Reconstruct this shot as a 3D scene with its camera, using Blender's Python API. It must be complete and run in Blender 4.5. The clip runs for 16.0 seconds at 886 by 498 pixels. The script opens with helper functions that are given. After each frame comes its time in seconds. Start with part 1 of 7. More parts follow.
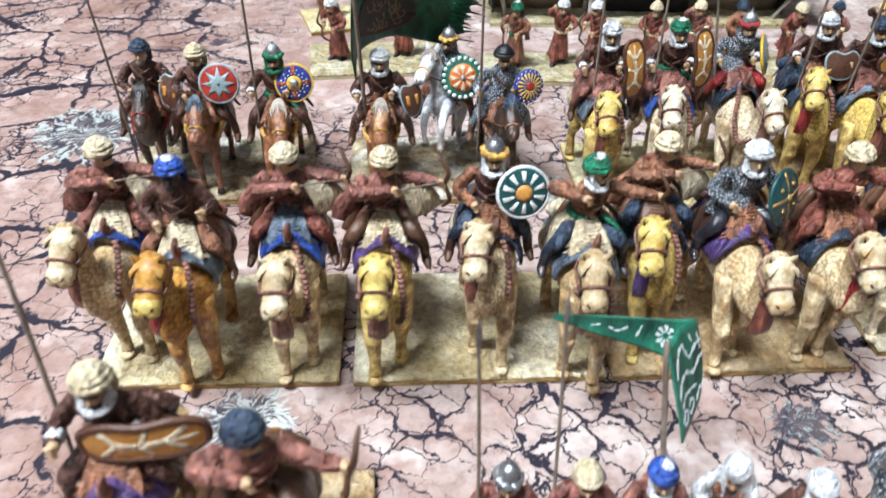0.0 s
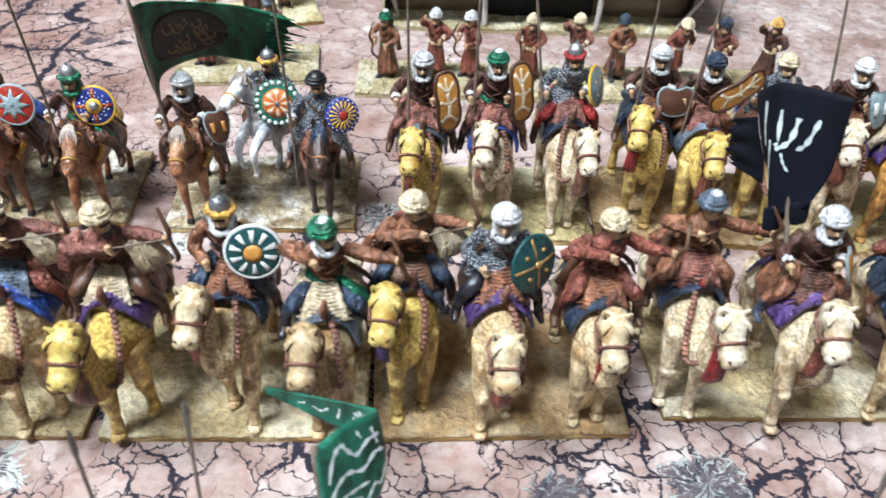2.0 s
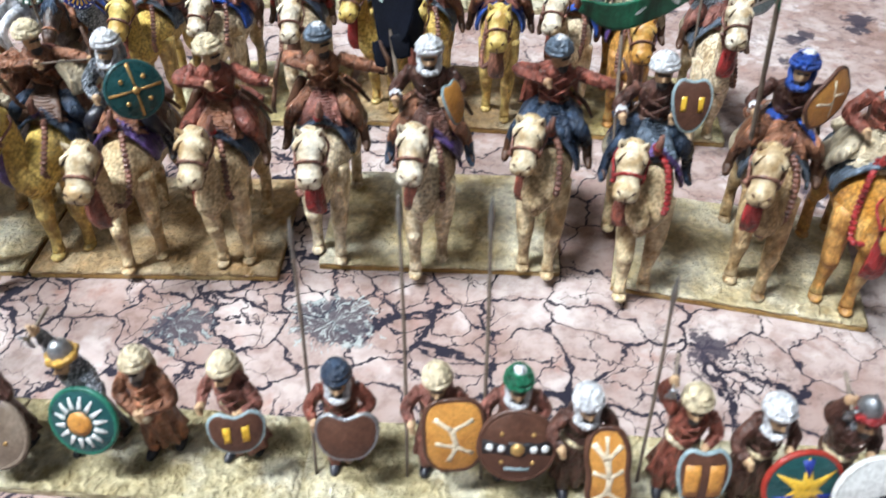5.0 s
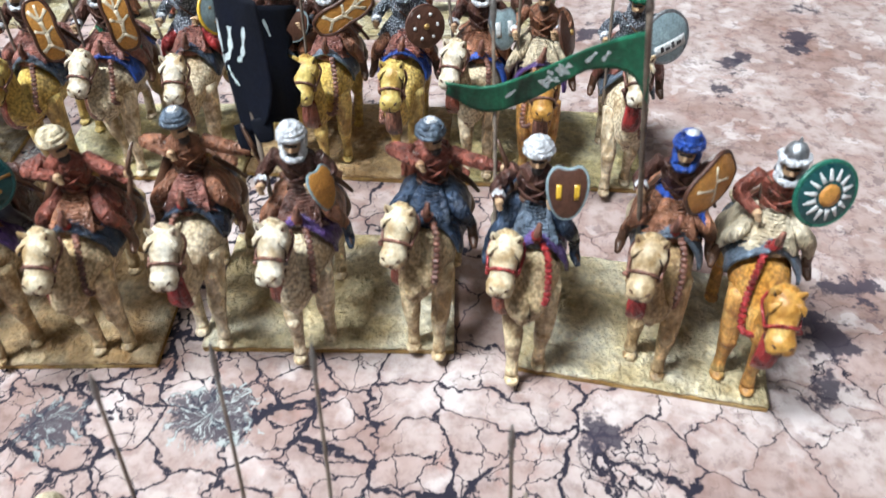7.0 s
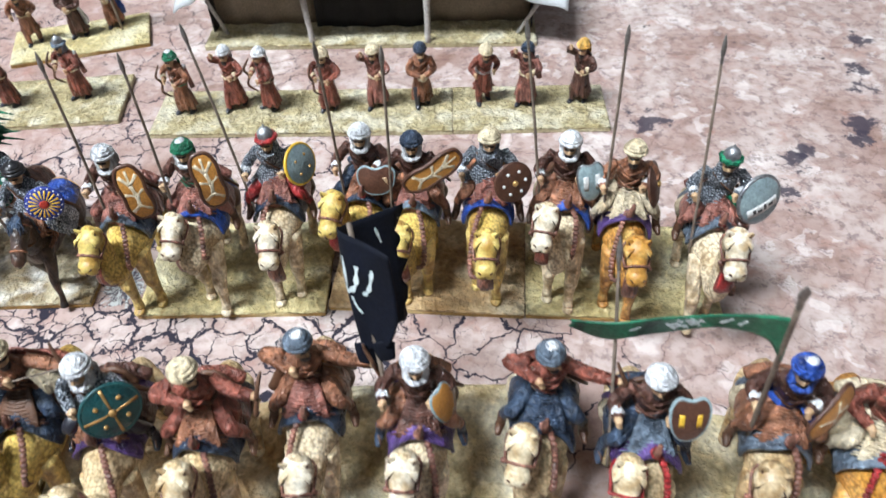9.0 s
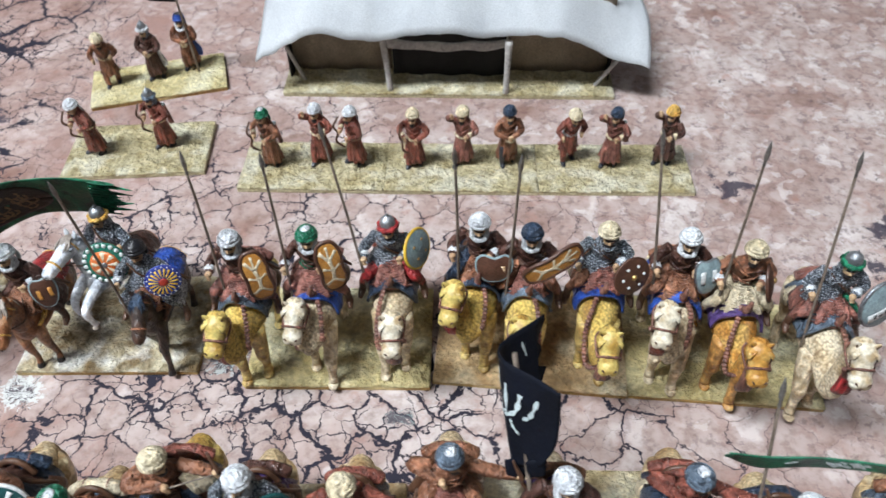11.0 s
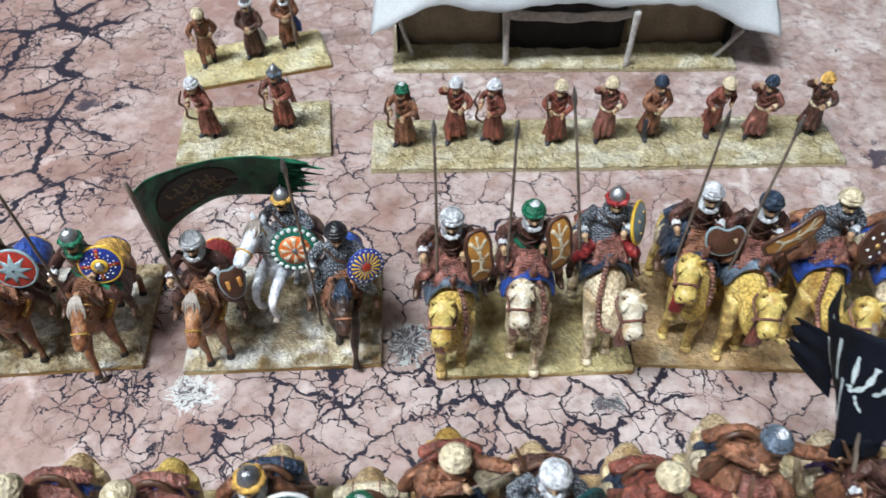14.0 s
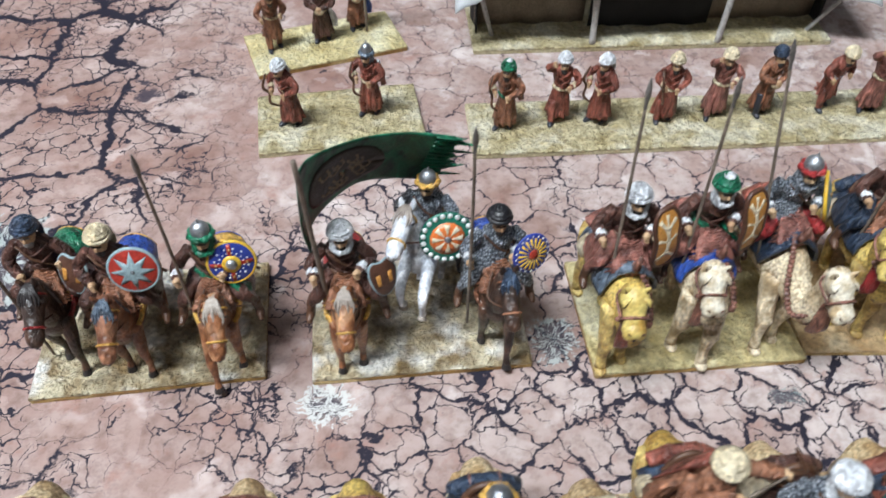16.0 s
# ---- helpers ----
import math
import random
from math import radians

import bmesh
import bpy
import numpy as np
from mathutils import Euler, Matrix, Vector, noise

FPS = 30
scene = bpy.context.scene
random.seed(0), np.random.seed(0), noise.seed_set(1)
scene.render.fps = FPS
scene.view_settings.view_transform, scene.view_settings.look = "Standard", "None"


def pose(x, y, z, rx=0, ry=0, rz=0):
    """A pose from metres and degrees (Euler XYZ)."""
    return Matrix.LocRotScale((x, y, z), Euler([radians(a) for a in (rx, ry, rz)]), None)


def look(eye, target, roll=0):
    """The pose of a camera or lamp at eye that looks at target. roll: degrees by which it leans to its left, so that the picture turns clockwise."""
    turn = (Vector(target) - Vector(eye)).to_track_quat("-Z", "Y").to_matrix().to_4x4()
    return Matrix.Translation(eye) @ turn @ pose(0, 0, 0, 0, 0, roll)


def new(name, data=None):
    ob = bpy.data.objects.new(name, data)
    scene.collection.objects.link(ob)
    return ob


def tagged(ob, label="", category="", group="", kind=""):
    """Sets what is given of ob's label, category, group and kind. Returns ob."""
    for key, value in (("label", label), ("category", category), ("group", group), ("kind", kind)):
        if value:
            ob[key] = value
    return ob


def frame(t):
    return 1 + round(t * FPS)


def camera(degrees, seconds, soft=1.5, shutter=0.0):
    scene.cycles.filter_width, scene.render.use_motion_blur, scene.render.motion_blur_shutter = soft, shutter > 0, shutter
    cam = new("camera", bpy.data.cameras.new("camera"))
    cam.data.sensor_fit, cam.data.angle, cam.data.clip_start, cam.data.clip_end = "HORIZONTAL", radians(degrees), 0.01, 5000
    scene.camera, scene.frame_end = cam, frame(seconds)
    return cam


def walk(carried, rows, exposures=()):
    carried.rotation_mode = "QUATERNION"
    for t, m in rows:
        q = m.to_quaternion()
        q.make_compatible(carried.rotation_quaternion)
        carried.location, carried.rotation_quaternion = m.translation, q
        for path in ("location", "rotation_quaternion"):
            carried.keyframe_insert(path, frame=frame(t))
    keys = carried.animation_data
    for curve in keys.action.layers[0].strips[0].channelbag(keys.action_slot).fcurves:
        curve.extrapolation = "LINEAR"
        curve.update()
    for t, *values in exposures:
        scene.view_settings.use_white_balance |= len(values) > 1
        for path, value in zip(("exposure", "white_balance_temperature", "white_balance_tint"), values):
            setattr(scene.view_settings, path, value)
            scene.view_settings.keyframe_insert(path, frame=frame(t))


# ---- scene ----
cam = camera(61.1, 16.0, soft=1.5, shutter=0.4)
cam.data.dof.use_dof, cam.data.dof.focus_distance, cam.data.dof.aperture_fstop = True, 0.21, 30.0
PATH = [
    (0.0, (0.00634, -0.01715, 0.13832), (0.01820, 0.14018, 0.01542), 1.63),
    (0.5, (0.01633, -0.00402, 0.14821), (0.02597, 0.15085, 0.02203), 1.58),
    (1.0, (0.03044, 0.00055, 0.15267), (0.03685, 0.15260, 0.02291), 1.71),
    (1.5, (0.04798, 0.00268, 0.14962), (0.05485, 0.15382, 0.01882), 2.12),
    (2.0, (0.06550, 0.00020, 0.14918), (0.07536, 0.15268, 0.02013), 2.88),
    (2.5, (0.07293, -0.00885, 0.14010), (0.07468, 0.13432, 0.00046), 2.48),
    (3.0, (0.07766, -0.03572, 0.12224), (0.07016, 0.11264, -0.01168), 0.93),
    (3.5, (0.08374, -0.04384, 0.12167), (0.07230, 0.10483, -0.01163), 0.48),
    (4.0, (0.11634, -0.03957, 0.11975), (0.10715, 0.10959, -0.01317), 0.90),
    (4.5, (0.14566, -0.03471, 0.11933), (0.13565, 0.11504, -0.01286), 0.40),
    (5.0, (0.16352, -0.02689, 0.12736), (0.15933, 0.12448, -0.00329), 0.50),
    (5.2, (0.16799, -0.02447, 0.13192), (0.16202, 0.12533, -0.00046), 0.36),
    (7.3, (0.18925, 0.00718, 0.14389), (0.18634, 0.15366, 0.00775), -0.80),
    (7.5, (0.18677, 0.01264, 0.15039), (0.18239, 0.15910, 0.01426), -1.34),
    (8.0, (0.17930, 0.01188, 0.16541), (0.17545, 0.15547, 0.02625), -1.68),
    (8.5, (0.17060, 0.01697, 0.17604), (0.16631, 0.15794, 0.03424), -2.13),
    (9.0, (0.16520, 0.03274, 0.18125), (0.16140, 0.17113, 0.03691), -2.22),
    (9.2, (0.16285, 0.03900, 0.18324), (0.15819, 0.17619, 0.03778), -2.49),
    (11.3, (0.12351, 0.05141, 0.20439), (0.12031, 0.18729, 0.05767), -0.58),
    (11.5, (0.11670, 0.05171, 0.20219), (0.11503, 0.18837, 0.05616), -0.11),
    (12.0, (0.10881, 0.05025, 0.20496), (0.10746, 0.18695, 0.05897), 0.31),
    (12.5, (0.09923, 0.04786, 0.20687), (0.09827, 0.18439, 0.06072), 0.36),
    (13.0, (0.08674, 0.04617, 0.20502), (0.08901, 0.18304, 0.05920), 0.90),
    (13.5, (0.07303, 0.04893, 0.19623), (0.07842, 0.18541, 0.05014), 1.14),
    (14.0, (0.06047, 0.05867, 0.19058), (0.06767, 0.19268, 0.04230), 0.79),
    (14.5, (0.05098, 0.06643, 0.18818), (0.05685, 0.20122, 0.04054), 0.82),
    (15.0, (0.04058, 0.07325, 0.18464), (0.04634, 0.20765, 0.03665), 0.90),
    (15.5, (0.02761, 0.07375, 0.18143), (0.03747, 0.20900, 0.03443), 1.51),
    (16.0, (0.01147, 0.07323, 0.17058), (0.02734, 0.20763, 0.02333), 1.54),
]
walk(cam, [(t, look(eye, target, roll)) for t, eye, target, roll in PATH],
     [(0.0, 0.44), (5.2, 0.43), (9.2, 0.41), (11.3, 0.06), (16.0, 0.00)])

# ---- light: a hall with fluorescent ceiling fittings ----
world = bpy.data.worlds.new("hall_air")
world.use_nodes = True
world.node_tree.nodes["Background"].inputs[0].default_value = (0.8, 0.85, 0.9, 1)
world.node_tree.nodes["Background"].inputs[1].default_value = 0.005
scene.world = world
scene.view_settings.exposure = 0.0
CEIL = 1.95
# x, y, watts of each fitting
FITTINGS = [(-0.76, -0.28, 97.0), (0.95, -0.28, 0.8), (-0.76, -1.50, 2.0), (0.95, -1.50, 0.8), (-0.76, 0.95, 2.0), (0.95, 0.95, 0.8)]


def lamp(x, y, watts):
    data = bpy.data.lights.new("fitting_light", "AREA")
    data.shape, data.size, data.size_y, data.energy = "RECTANGLE", 1.15, 0.26, watts
    data.color = (0.88, 0.955, 1.03)
    ob = new("fitting_light", data)
    ob.matrix_world = pose(x, y, CEIL - 0.075)


for fx, fy, fw in FITTINGS:
    lamp(fx, fy, fw)

# ---- materials ----
MM = 0.001
MAT = {}


def tree(name, rough=0.5, metal=0.0, spec=0.5):
    mat = bpy.data.materials.new(name)
    mat.use_nodes = True
    n = mat.node_tree.nodes
    b = n["Principled BSDF"]
    b.inputs["Roughness"].default_value, b.inputs["Metallic"].default_value = rough, metal
    b.inputs["Specular IOR Level"].default_value = spec
    MAT[name] = mat
    return mat, n, mat.node_tree.links, b


def rgb(c, k=1.0):
    return (min(1, c[0] * k), min(1, c[1] * k), min(1, c[2] * k), 1)


def nod(n, kind, **inputs):
    node = n.new(kind)
    for key, value in inputs.items():
        node.inputs[key.replace("_", " ")].default_value = value
    return node


def ramp(n, links, src, stops):
    r = n.new("ShaderNodeValToRGB")
    els = r.color_ramp.elements
    while len(els) < len(stops):
        els.new(0.5)
    for e, (p, c) in zip(els, stops):
        e.position, e.color = p, c
    links.new(src, r.inputs[0])
    return r


def blend(n, links, fac, a, b, mode="MIX"):
    m = n.new("ShaderNodeMix")
    m.data_type, m.blend_type = "RGBA", mode
    for sock, v in ((m.inputs[0], fac), (m.inputs[6], a), (m.inputs[7], b)):
        if isinstance(v, (int, float, tuple)):
            sock.default_value = v
        else:
            links.new(v, sock)
    return m.outputs[2]


def calc(n, links, op, a, b=0.0, c=None):
    m = n.new("ShaderNodeMath")
    m.operation = op
    for i, v in enumerate((a, b) if c is None else (a, b, c)):
        if isinstance(v, (int, float)):
            m.inputs[i].default_value = v
        else:
            links.new(v, m.inputs[i])
    return m.outputs[0]


def muted(c, k=0.10):
    """The same tone with less colour in it, as weathered acrylic paint has."""
    y = 0.25 * c[0] + 0.65 * c[1] + 0.10 * c[2]
    return tuple(v * (1 - k) + y * k * 1.08 for v in c)


def paint(name, light, dark, rough=0.40, big=5.0, fine=0.7, bump=0.35, metal=0.0, second=None, mix=0.45, voro=False, spec=0.5, fold=0.0, grime=0.0, wash=1.0, rings=0.0, relief=0.0006, crumbs=0.0):
    """Hand-painted miniature colour: two brushed tones, a fine mottling and a little relief. Sizes in mm."""
    if not name.startswith(("enamel", "flag", "cloth_blue", "cloth_green", "base", "coat_yellow", "coat_orange", "face_yellow", "face_orange")):
        k = 0.12 if name.startswith("cloth") else 0.10
        light, dark, second = muted(light, k), muted(dark, k), second and muted(second, k)
    mat, n, links, b = tree(name, rough, metal, spec)
    co = n.new("ShaderNodeTexCoord")
    info = n.new("ShaderNodeObjectInfo")
    shift = n.new("ShaderNodeVectorMath")
    shift.operation = "ADD"
    links.new(co.outputs["Object"], shift.inputs[0])
    links.new(info.outputs["Random"], shift.inputs[1])
    n1 = nod(n, "ShaderNodeTexNoise", Scale=1000 / big, Detail=3.0, Roughness=0.6)
    n2 = nod(n, "ShaderNodeTexNoise", Scale=1000 / fine, Detail=2.0, Roughness=0.6)
    for k in (n1, n2):
        links.new(shift.outputs[0], k.inputs["Vector"])
    r1 = ramp(n, links, n1.outputs["Fac"], [(0.5 - mix * 0.5, rgb(dark)), (0.5 + mix * 0.5, rgb(light))])
    col = r1.outputs[0]
    if second:
        n3 = nod(n, "ShaderNodeTexNoise", Scale=1000 / (big * 1.7), Detail=2.0)
        links.new(shift.outputs[0], n3.inputs["Vector"])
        r3 = ramp(n, links, n3.outputs["Fac"], [(0.54 if name.startswith(("coat", "face", "leg")) else 0.5, (0, 0, 0, 1)), (0.66, (1, 1, 1, 1))])
        col = blend(n, links, r3.outputs[0], col, rgb(second))
    r2 = ramp(n, links, n2.outputs["Fac"], [(0.3, (0.62, 0.62, 0.62, 1)), (0.7, (1.18, 1.18, 1.18, 1))])
    col = blend(n, links, 0.4 if name.startswith("cloth") else 0.8, col, r2.outputs[0], "MULTIPLY")
    h = n2.outputs["Fac"]
    if fold:
        # brushed folds: dark wash in the furrows, pale edges, long along z
        mp = n.new("ShaderNodeMapping")
        mp.inputs["Scale"].default_value = (1.0, 1.0, 0.32)
        links.new(shift.outputs[0], mp.inputs[0])
        nf = nod(n, "ShaderNodeTexNoise", Scale=1000 / fold, Detail=3.5, Roughness=0.55, Distortion=0.7)
        links.new(mp.outputs[0], nf.inputs["Vector"])
        rf = ramp(n, links, nf.outputs["Fac"], [(0.36, (0.34, 0.32, 0.32, 1)), (0.45, (0.88, 0.88, 0.88, 1)), (0.57, (1.12, 1.12, 1.12, 1)), (0.66, (2.1, 2.05, 2.0, 1))])
        col = blend(n, links, wash, col, rf.outputs[0], "MULTIPLY")
        h = calc(n, links, "ADD", calc(n, links, "MULTIPLY", nf.outputs["Fac"], 3.0), h)
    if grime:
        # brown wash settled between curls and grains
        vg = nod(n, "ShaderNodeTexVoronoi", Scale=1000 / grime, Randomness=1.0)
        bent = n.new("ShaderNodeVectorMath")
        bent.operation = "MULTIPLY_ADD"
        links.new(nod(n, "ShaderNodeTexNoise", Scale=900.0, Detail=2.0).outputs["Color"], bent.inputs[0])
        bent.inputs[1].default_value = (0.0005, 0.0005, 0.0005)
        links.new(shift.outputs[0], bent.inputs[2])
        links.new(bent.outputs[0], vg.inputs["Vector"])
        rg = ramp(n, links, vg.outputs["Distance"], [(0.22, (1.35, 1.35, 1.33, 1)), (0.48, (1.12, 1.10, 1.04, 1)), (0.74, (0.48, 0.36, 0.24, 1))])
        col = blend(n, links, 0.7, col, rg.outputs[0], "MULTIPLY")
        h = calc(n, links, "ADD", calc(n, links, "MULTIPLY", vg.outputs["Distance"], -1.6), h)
    if crumbs:
        # sand stuck on in patches: fine grit, brown between the grains
        nc = nod(n, "ShaderNodeTexNoise", Scale=1000 / crumbs, Detail=4.0, Roughness=0.7, Distortion=0.4)
        links.new(shift.outputs[0], nc.inputs["Vector"])
        rc = ramp(n, links, nc.outputs["Fac"], [(0.32, (0.70, 0.60, 0.46, 1)), (0.45, (1, 1, 1, 1)), (0.62, (1.05, 1.05, 1.05, 1)), (0.72, (1.4, 1.42, 1.45, 1))])
        col = blend(n, links, 0.75, col, rc.outputs[0], "MULTIPLY")
        h = calc(n, links, "ADD", calc(n, links, "MULTIPLY", nc.outputs["Fac"], 1.6), h)
    if rings:
        # bright links of mail on a dark ground
        vr = nod(n, "ShaderNodeTexVoronoi", Scale=1000 / rings, Randomness=0.55)
        links.new(shift.outputs[0], vr.inputs["Vector"])
        rv = ramp(n, links, vr.outputs["Distance"], [(0.18, rgb(light, 1.5)), (0.40, rgb(light, 0.8)), (0.58, rgb(dark, 0.6))])
        col = blend(n, links, 0.9, col, rv.outputs[0])
        h = calc(n, links, "ADD", calc(n, links, "MULTIPLY", vr.outputs["Distance"], -3.0), h)
    links.new(col, b.inputs["Base Color"])
    rr = ramp(n, links, n1.outputs["Fac"], [(0.3, rgb((1, 1, 1), rough * 0.8)), (0.7, rgb((1, 1, 1), min(1, rough * 1.3)))])
    links.new(rr.outputs[0], b.inputs["Roughness"])
    if voro:
        v = nod(n, "ShaderNodeTexVoronoi", Scale=1000 / (fine * 1.3))
        links.new(shift.outputs[0], v.inputs["Vector"])
        h = calc(n, links, "ADD", calc(n, links, "MULTIPLY", v.outputs["Distance"], -1.2), h)
    bp = nod(n, "ShaderNodeBump", Strength=bump, Distance=relief)
    links.new(h, bp.inputs["Height"])
    links.new(bp.outputs[0], b.inputs["Normal"])
    return mat


# camel and horse coats: woolly bodies, smoother faces
for tone, light, dark, second in (("cream", (0.76, 0.66, 0.45), (0.50, 0.34, 0.16), (0.52, 0.33, 0.14)), ("white", (0.80, 0.74, 0.60), (0.58, 0.45, 0.27), (0.53, 0.37, 0.19)),
                                  ("yellow", (0.72, 0.58, 0.19), (0.56, 0.38, 0.10), (0.46, 0.27, 0.06)), ("orange", (0.60, 0.32, 0.07), (0.40, 0.17, 0.03), (0.66, 0.42, 0.13)),
                                  ("tan", (0.58, 0.44, 0.25), (0.37, 0.23, 0.09), (0.64, 0.51, 0.31))):
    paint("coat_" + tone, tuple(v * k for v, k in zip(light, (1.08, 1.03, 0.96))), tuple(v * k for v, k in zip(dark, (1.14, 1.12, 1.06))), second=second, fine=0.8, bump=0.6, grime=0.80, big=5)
    paint("leg_" + tone, tuple(v * k for v, k in zip(light, (1.06, 0.98, 0.84))), tuple(v * k for v, k in zip(dark, (0.66, 0.58, 0.48))), second=tuple(v * 0.8 for v in second), fine=0.9, bump=0.45, big=3.2, mix=0.26, fold=1.8, wash=0.45)
    paint("face_" + tone, tuple(v * 0.95 for v in light), tuple(v * 0.82 for v in dark), second=tuple(v * 0.9 for v in second), fine=0.8, bump=0.35, big=2.6, mix=0.35)
paint("horse_brown", (0.24, 0.085, 0.034), (0.075, 0.022, 0.010), second=(0.30, 0.13, 0.065), rough=0.36, fine=1.0, big=3.6, mix=0.32, fold=3.2, wash=0.55, bump=0.6)
paint("horse_chestnut", (0.36, 0.135, 0.045), (0.15, 0.045, 0.014), second=(0.44, 0.22, 0.10), rough=0.36, fine=1.0, big=3.6, mix=0.32, fold=3.2, wash=0.55, bump=0.6)
paint("horse_black", (0.060, 0.034, 0.024), (0.016, 0.010, 0.009), second=(0.10, 0.045, 0.025), rough=0.36, fine=1.0, big=3.6, mix=0.32, fold=3.2, wash=0.55, bump=0.6)
paint("horse_white", (0.82, 0.83, 0.85), (0.42, 0.46, 0.54), rough=0.36, fine=1.0, big=3.6, mix=0.32, fold=3.2, wash=0.55, bump=0.6)
paint("mane_grey", (0.42, 0.36, 0.30), (0.16, 0.12, 0.10))
# cloth
paint("cloth_brick", (0.36, 0.095, 0.058), (0.11, 0.028, 0.018), fold=1.9, bump=1.0, rough=0.32, wash=0.85)
paint("cloth_rose", (0.36, 0.135, 0.098), (0.13, 0.040, 0.030), fold=1.9, bump=1.0, rough=0.32, wash=0.85)
paint("cloth_umber", (0.13, 0.052, 0.036), (0.045, 0.018, 0.013), fold=1.9, bump=1.0, rough=0.32, wash=0.85)
paint("cloth_rust", (0.36, 0.145, 0.068), (0.13, 0.045, 0.022), fold=1.9, bump=1.0, rough=0.32, wash=0.85)
paint("cloth_bone", (0.66, 0.57, 0.40), (0.42, 0.32, 0.18), fold=1.2, bump=0.8, wash=0.6)
paint("cloth_cream", (0.72, 0.62, 0.42), (0.50, 0.39, 0.21), fold=1.2, bump=0.8, wash=0.6)
paint("cloth_white", (0.74, 0.76, 0.78), (0.48, 0.50, 0.54), fold=1.1, bump=0.8, wash=0.6)
paint("cloth_blue", (0.030, 0.095, 0.42), (0.012, 0.036, 0.19), fold=1.9, bump=1.0, rough=0.30, wash=0.85)
paint("cloth_navy", (0.035, 0.062, 0.11), (0.013, 0.022, 0.042), fold=1.9, bump=1.0, rough=0.30, wash=0.85)
paint("cloth_slate", (0.13, 0.18, 0.24), (0.05, 0.07, 0.10), fold=1.9, bump=1.0, rough=0.30, wash=0.85)
paint("cloth_purple", (0.105, 0.055, 0.22), (0.05, 0.025, 0.11), fold=1.9, bump=1.0, rough=0.30, wash=0.85)
paint("cloth_green", (0.012, 0.19, 0.095), (0.006, 0.085, 0.045), fold=1.9, bump=1.0, rough=0.30, wash=0.85)
paint("cloth_yellow", (0.74, 0.43, 0.05), (0.50, 0.24, 0.02), fold=1.9, bump=1.0, rough=0.30, wash=0.85)
paint("cloth_red", (0.40, 0.022, 0.022), (0.20, 0.010, 0.012), fold=1.9, bump=1.0, rough=0.30, wash=0.85)
paint("rope_brown", (0.26, 0.11, 0.07), (0.11, 0.04, 0.03), fine=0.5, fold=1.2)
paint("leather", (0.13, 0.055, 0.025), (0.05, 0.022, 0.012), rough=0.4)
paint("skin", (0.62, 0.42, 0.22), (0.34, 0.17, 0.08))
paint("beard_dark", (0.035, 0.028, 0.028), (0.012, 0.010, 0.010))
paint("beard_grey", (0.34, 0.32, 0.30), (0.15, 0.13, 0.12))
paint("boot_dark", (0.030, 0.032, 0.045), (0.012, 0.012, 0.018), rough=0.3)
paint("steel", (0.46, 0.48, 0.50), (0.16, 0.17, 0.19), rough=0.34, metal=0.75)
paint("mail", (0.48, 0.53, 0.60), (0.15, 0.18, 0.225), rough=0.34, metal=0.45, fine=0.45, bump=0.9, rings=0.62)
paint("brass", (0.62, 0.38, 0.11), (0.34, 0.18, 0.04), rough=0.36, metal=0.55)
paint("shaft_wood", (0.24, 0.185, 0.14), (0.11, 0.08, 0.06), rough=0.5, fine=1.5)
paint("spear_iron", (0.27, 0.25, 0.23), (0.13, 0.12, 0.11), rough=0.38, metal=0.6)
# shields
paint("hide_orange", (0.66, 0.30, 0.035), (0.46, 0.17, 0.015), fine=0.5)
paint("hide_grey", (0.25, 0.19, 0.14), (0.13, 0.09, 0.06), rough=0.38)
paint("hide_brown", (0.115, 0.045, 0.024), (0.055, 0.021, 0.013), rough=0.38)
paint("hide_cream", (0.78, 0.68, 0.50), (0.58, 0.46, 0.28))
paint("enamel_teal", (0.015, 0.085, 0.085), (0.008, 0.045, 0.05), rough=0.3)
paint("enamel_blue", (0.030, 0.060, 0.33), (0.015, 0.026, 0.16), rough=0.3)
paint("enamel_green", (0.020, 0.17, 0.11), (0.010, 0.085, 0.06), rough=0.3)
paint("enamel_red", (0.42, 0.045, 0.028), (0.24, 0.020, 0.015), rough=0.3)
paint("enamel_orange", (0.70, 0.20, 0.05), (0.52, 0.11, 0.025), rough=0.3)
paint("enamel_yellow", (0.78, 0.52, 0.06), (0.60, 0.34, 0.03), rough=0.3)
paint("enamel_white", (0.70, 0.71, 0.70), (0.55, 0.56, 0.55), rough=0.35)
paint("enamel_grey", (0.30, 0.40, 0.42), (0.17, 0.23, 0.25), rough=0.35)
paint("enamel_black", (0.020, 0.020, 0.024), (0.010, 0.010, 0.012), rough=0.35)
# flags and tent
paint("flag_green", (0.013, 0.160, 0.098), (0.008, 0.100, 0.066), rough=0.55, big=9, bump=0.3, fold=6.0)
paint("flag_dark_green", (0.012, 0.150, 0.078), (0.006, 0.080, 0.042), rough=0.42, big=9, bump=0.3, fold=6.0)
paint("flag_black", (0.006, 0.008, 0.016), (0.003, 0.004, 0.007), rough=0.8, big=9, bump=0.2, spec=0.15)
paint("flag_white", (0.66, 0.74, 0.75), (0.50, 0.60, 0.61), rough=0.6)
paint("flag_gold", (0.20, 0.125, 0.05), (0.10, 0.06, 0.025), rough=0.45)
paint("flag_bronze", (0.030, 0.020, 0.012), (0.010, 0.007, 0.005), rough=0.5, fine=0.8)
paint("tent_canvas", (0.76, 0.79, 0.82), (0.58, 0.61, 0.65), rough=0.85, big=22, fine=0.5, bump=0.25)
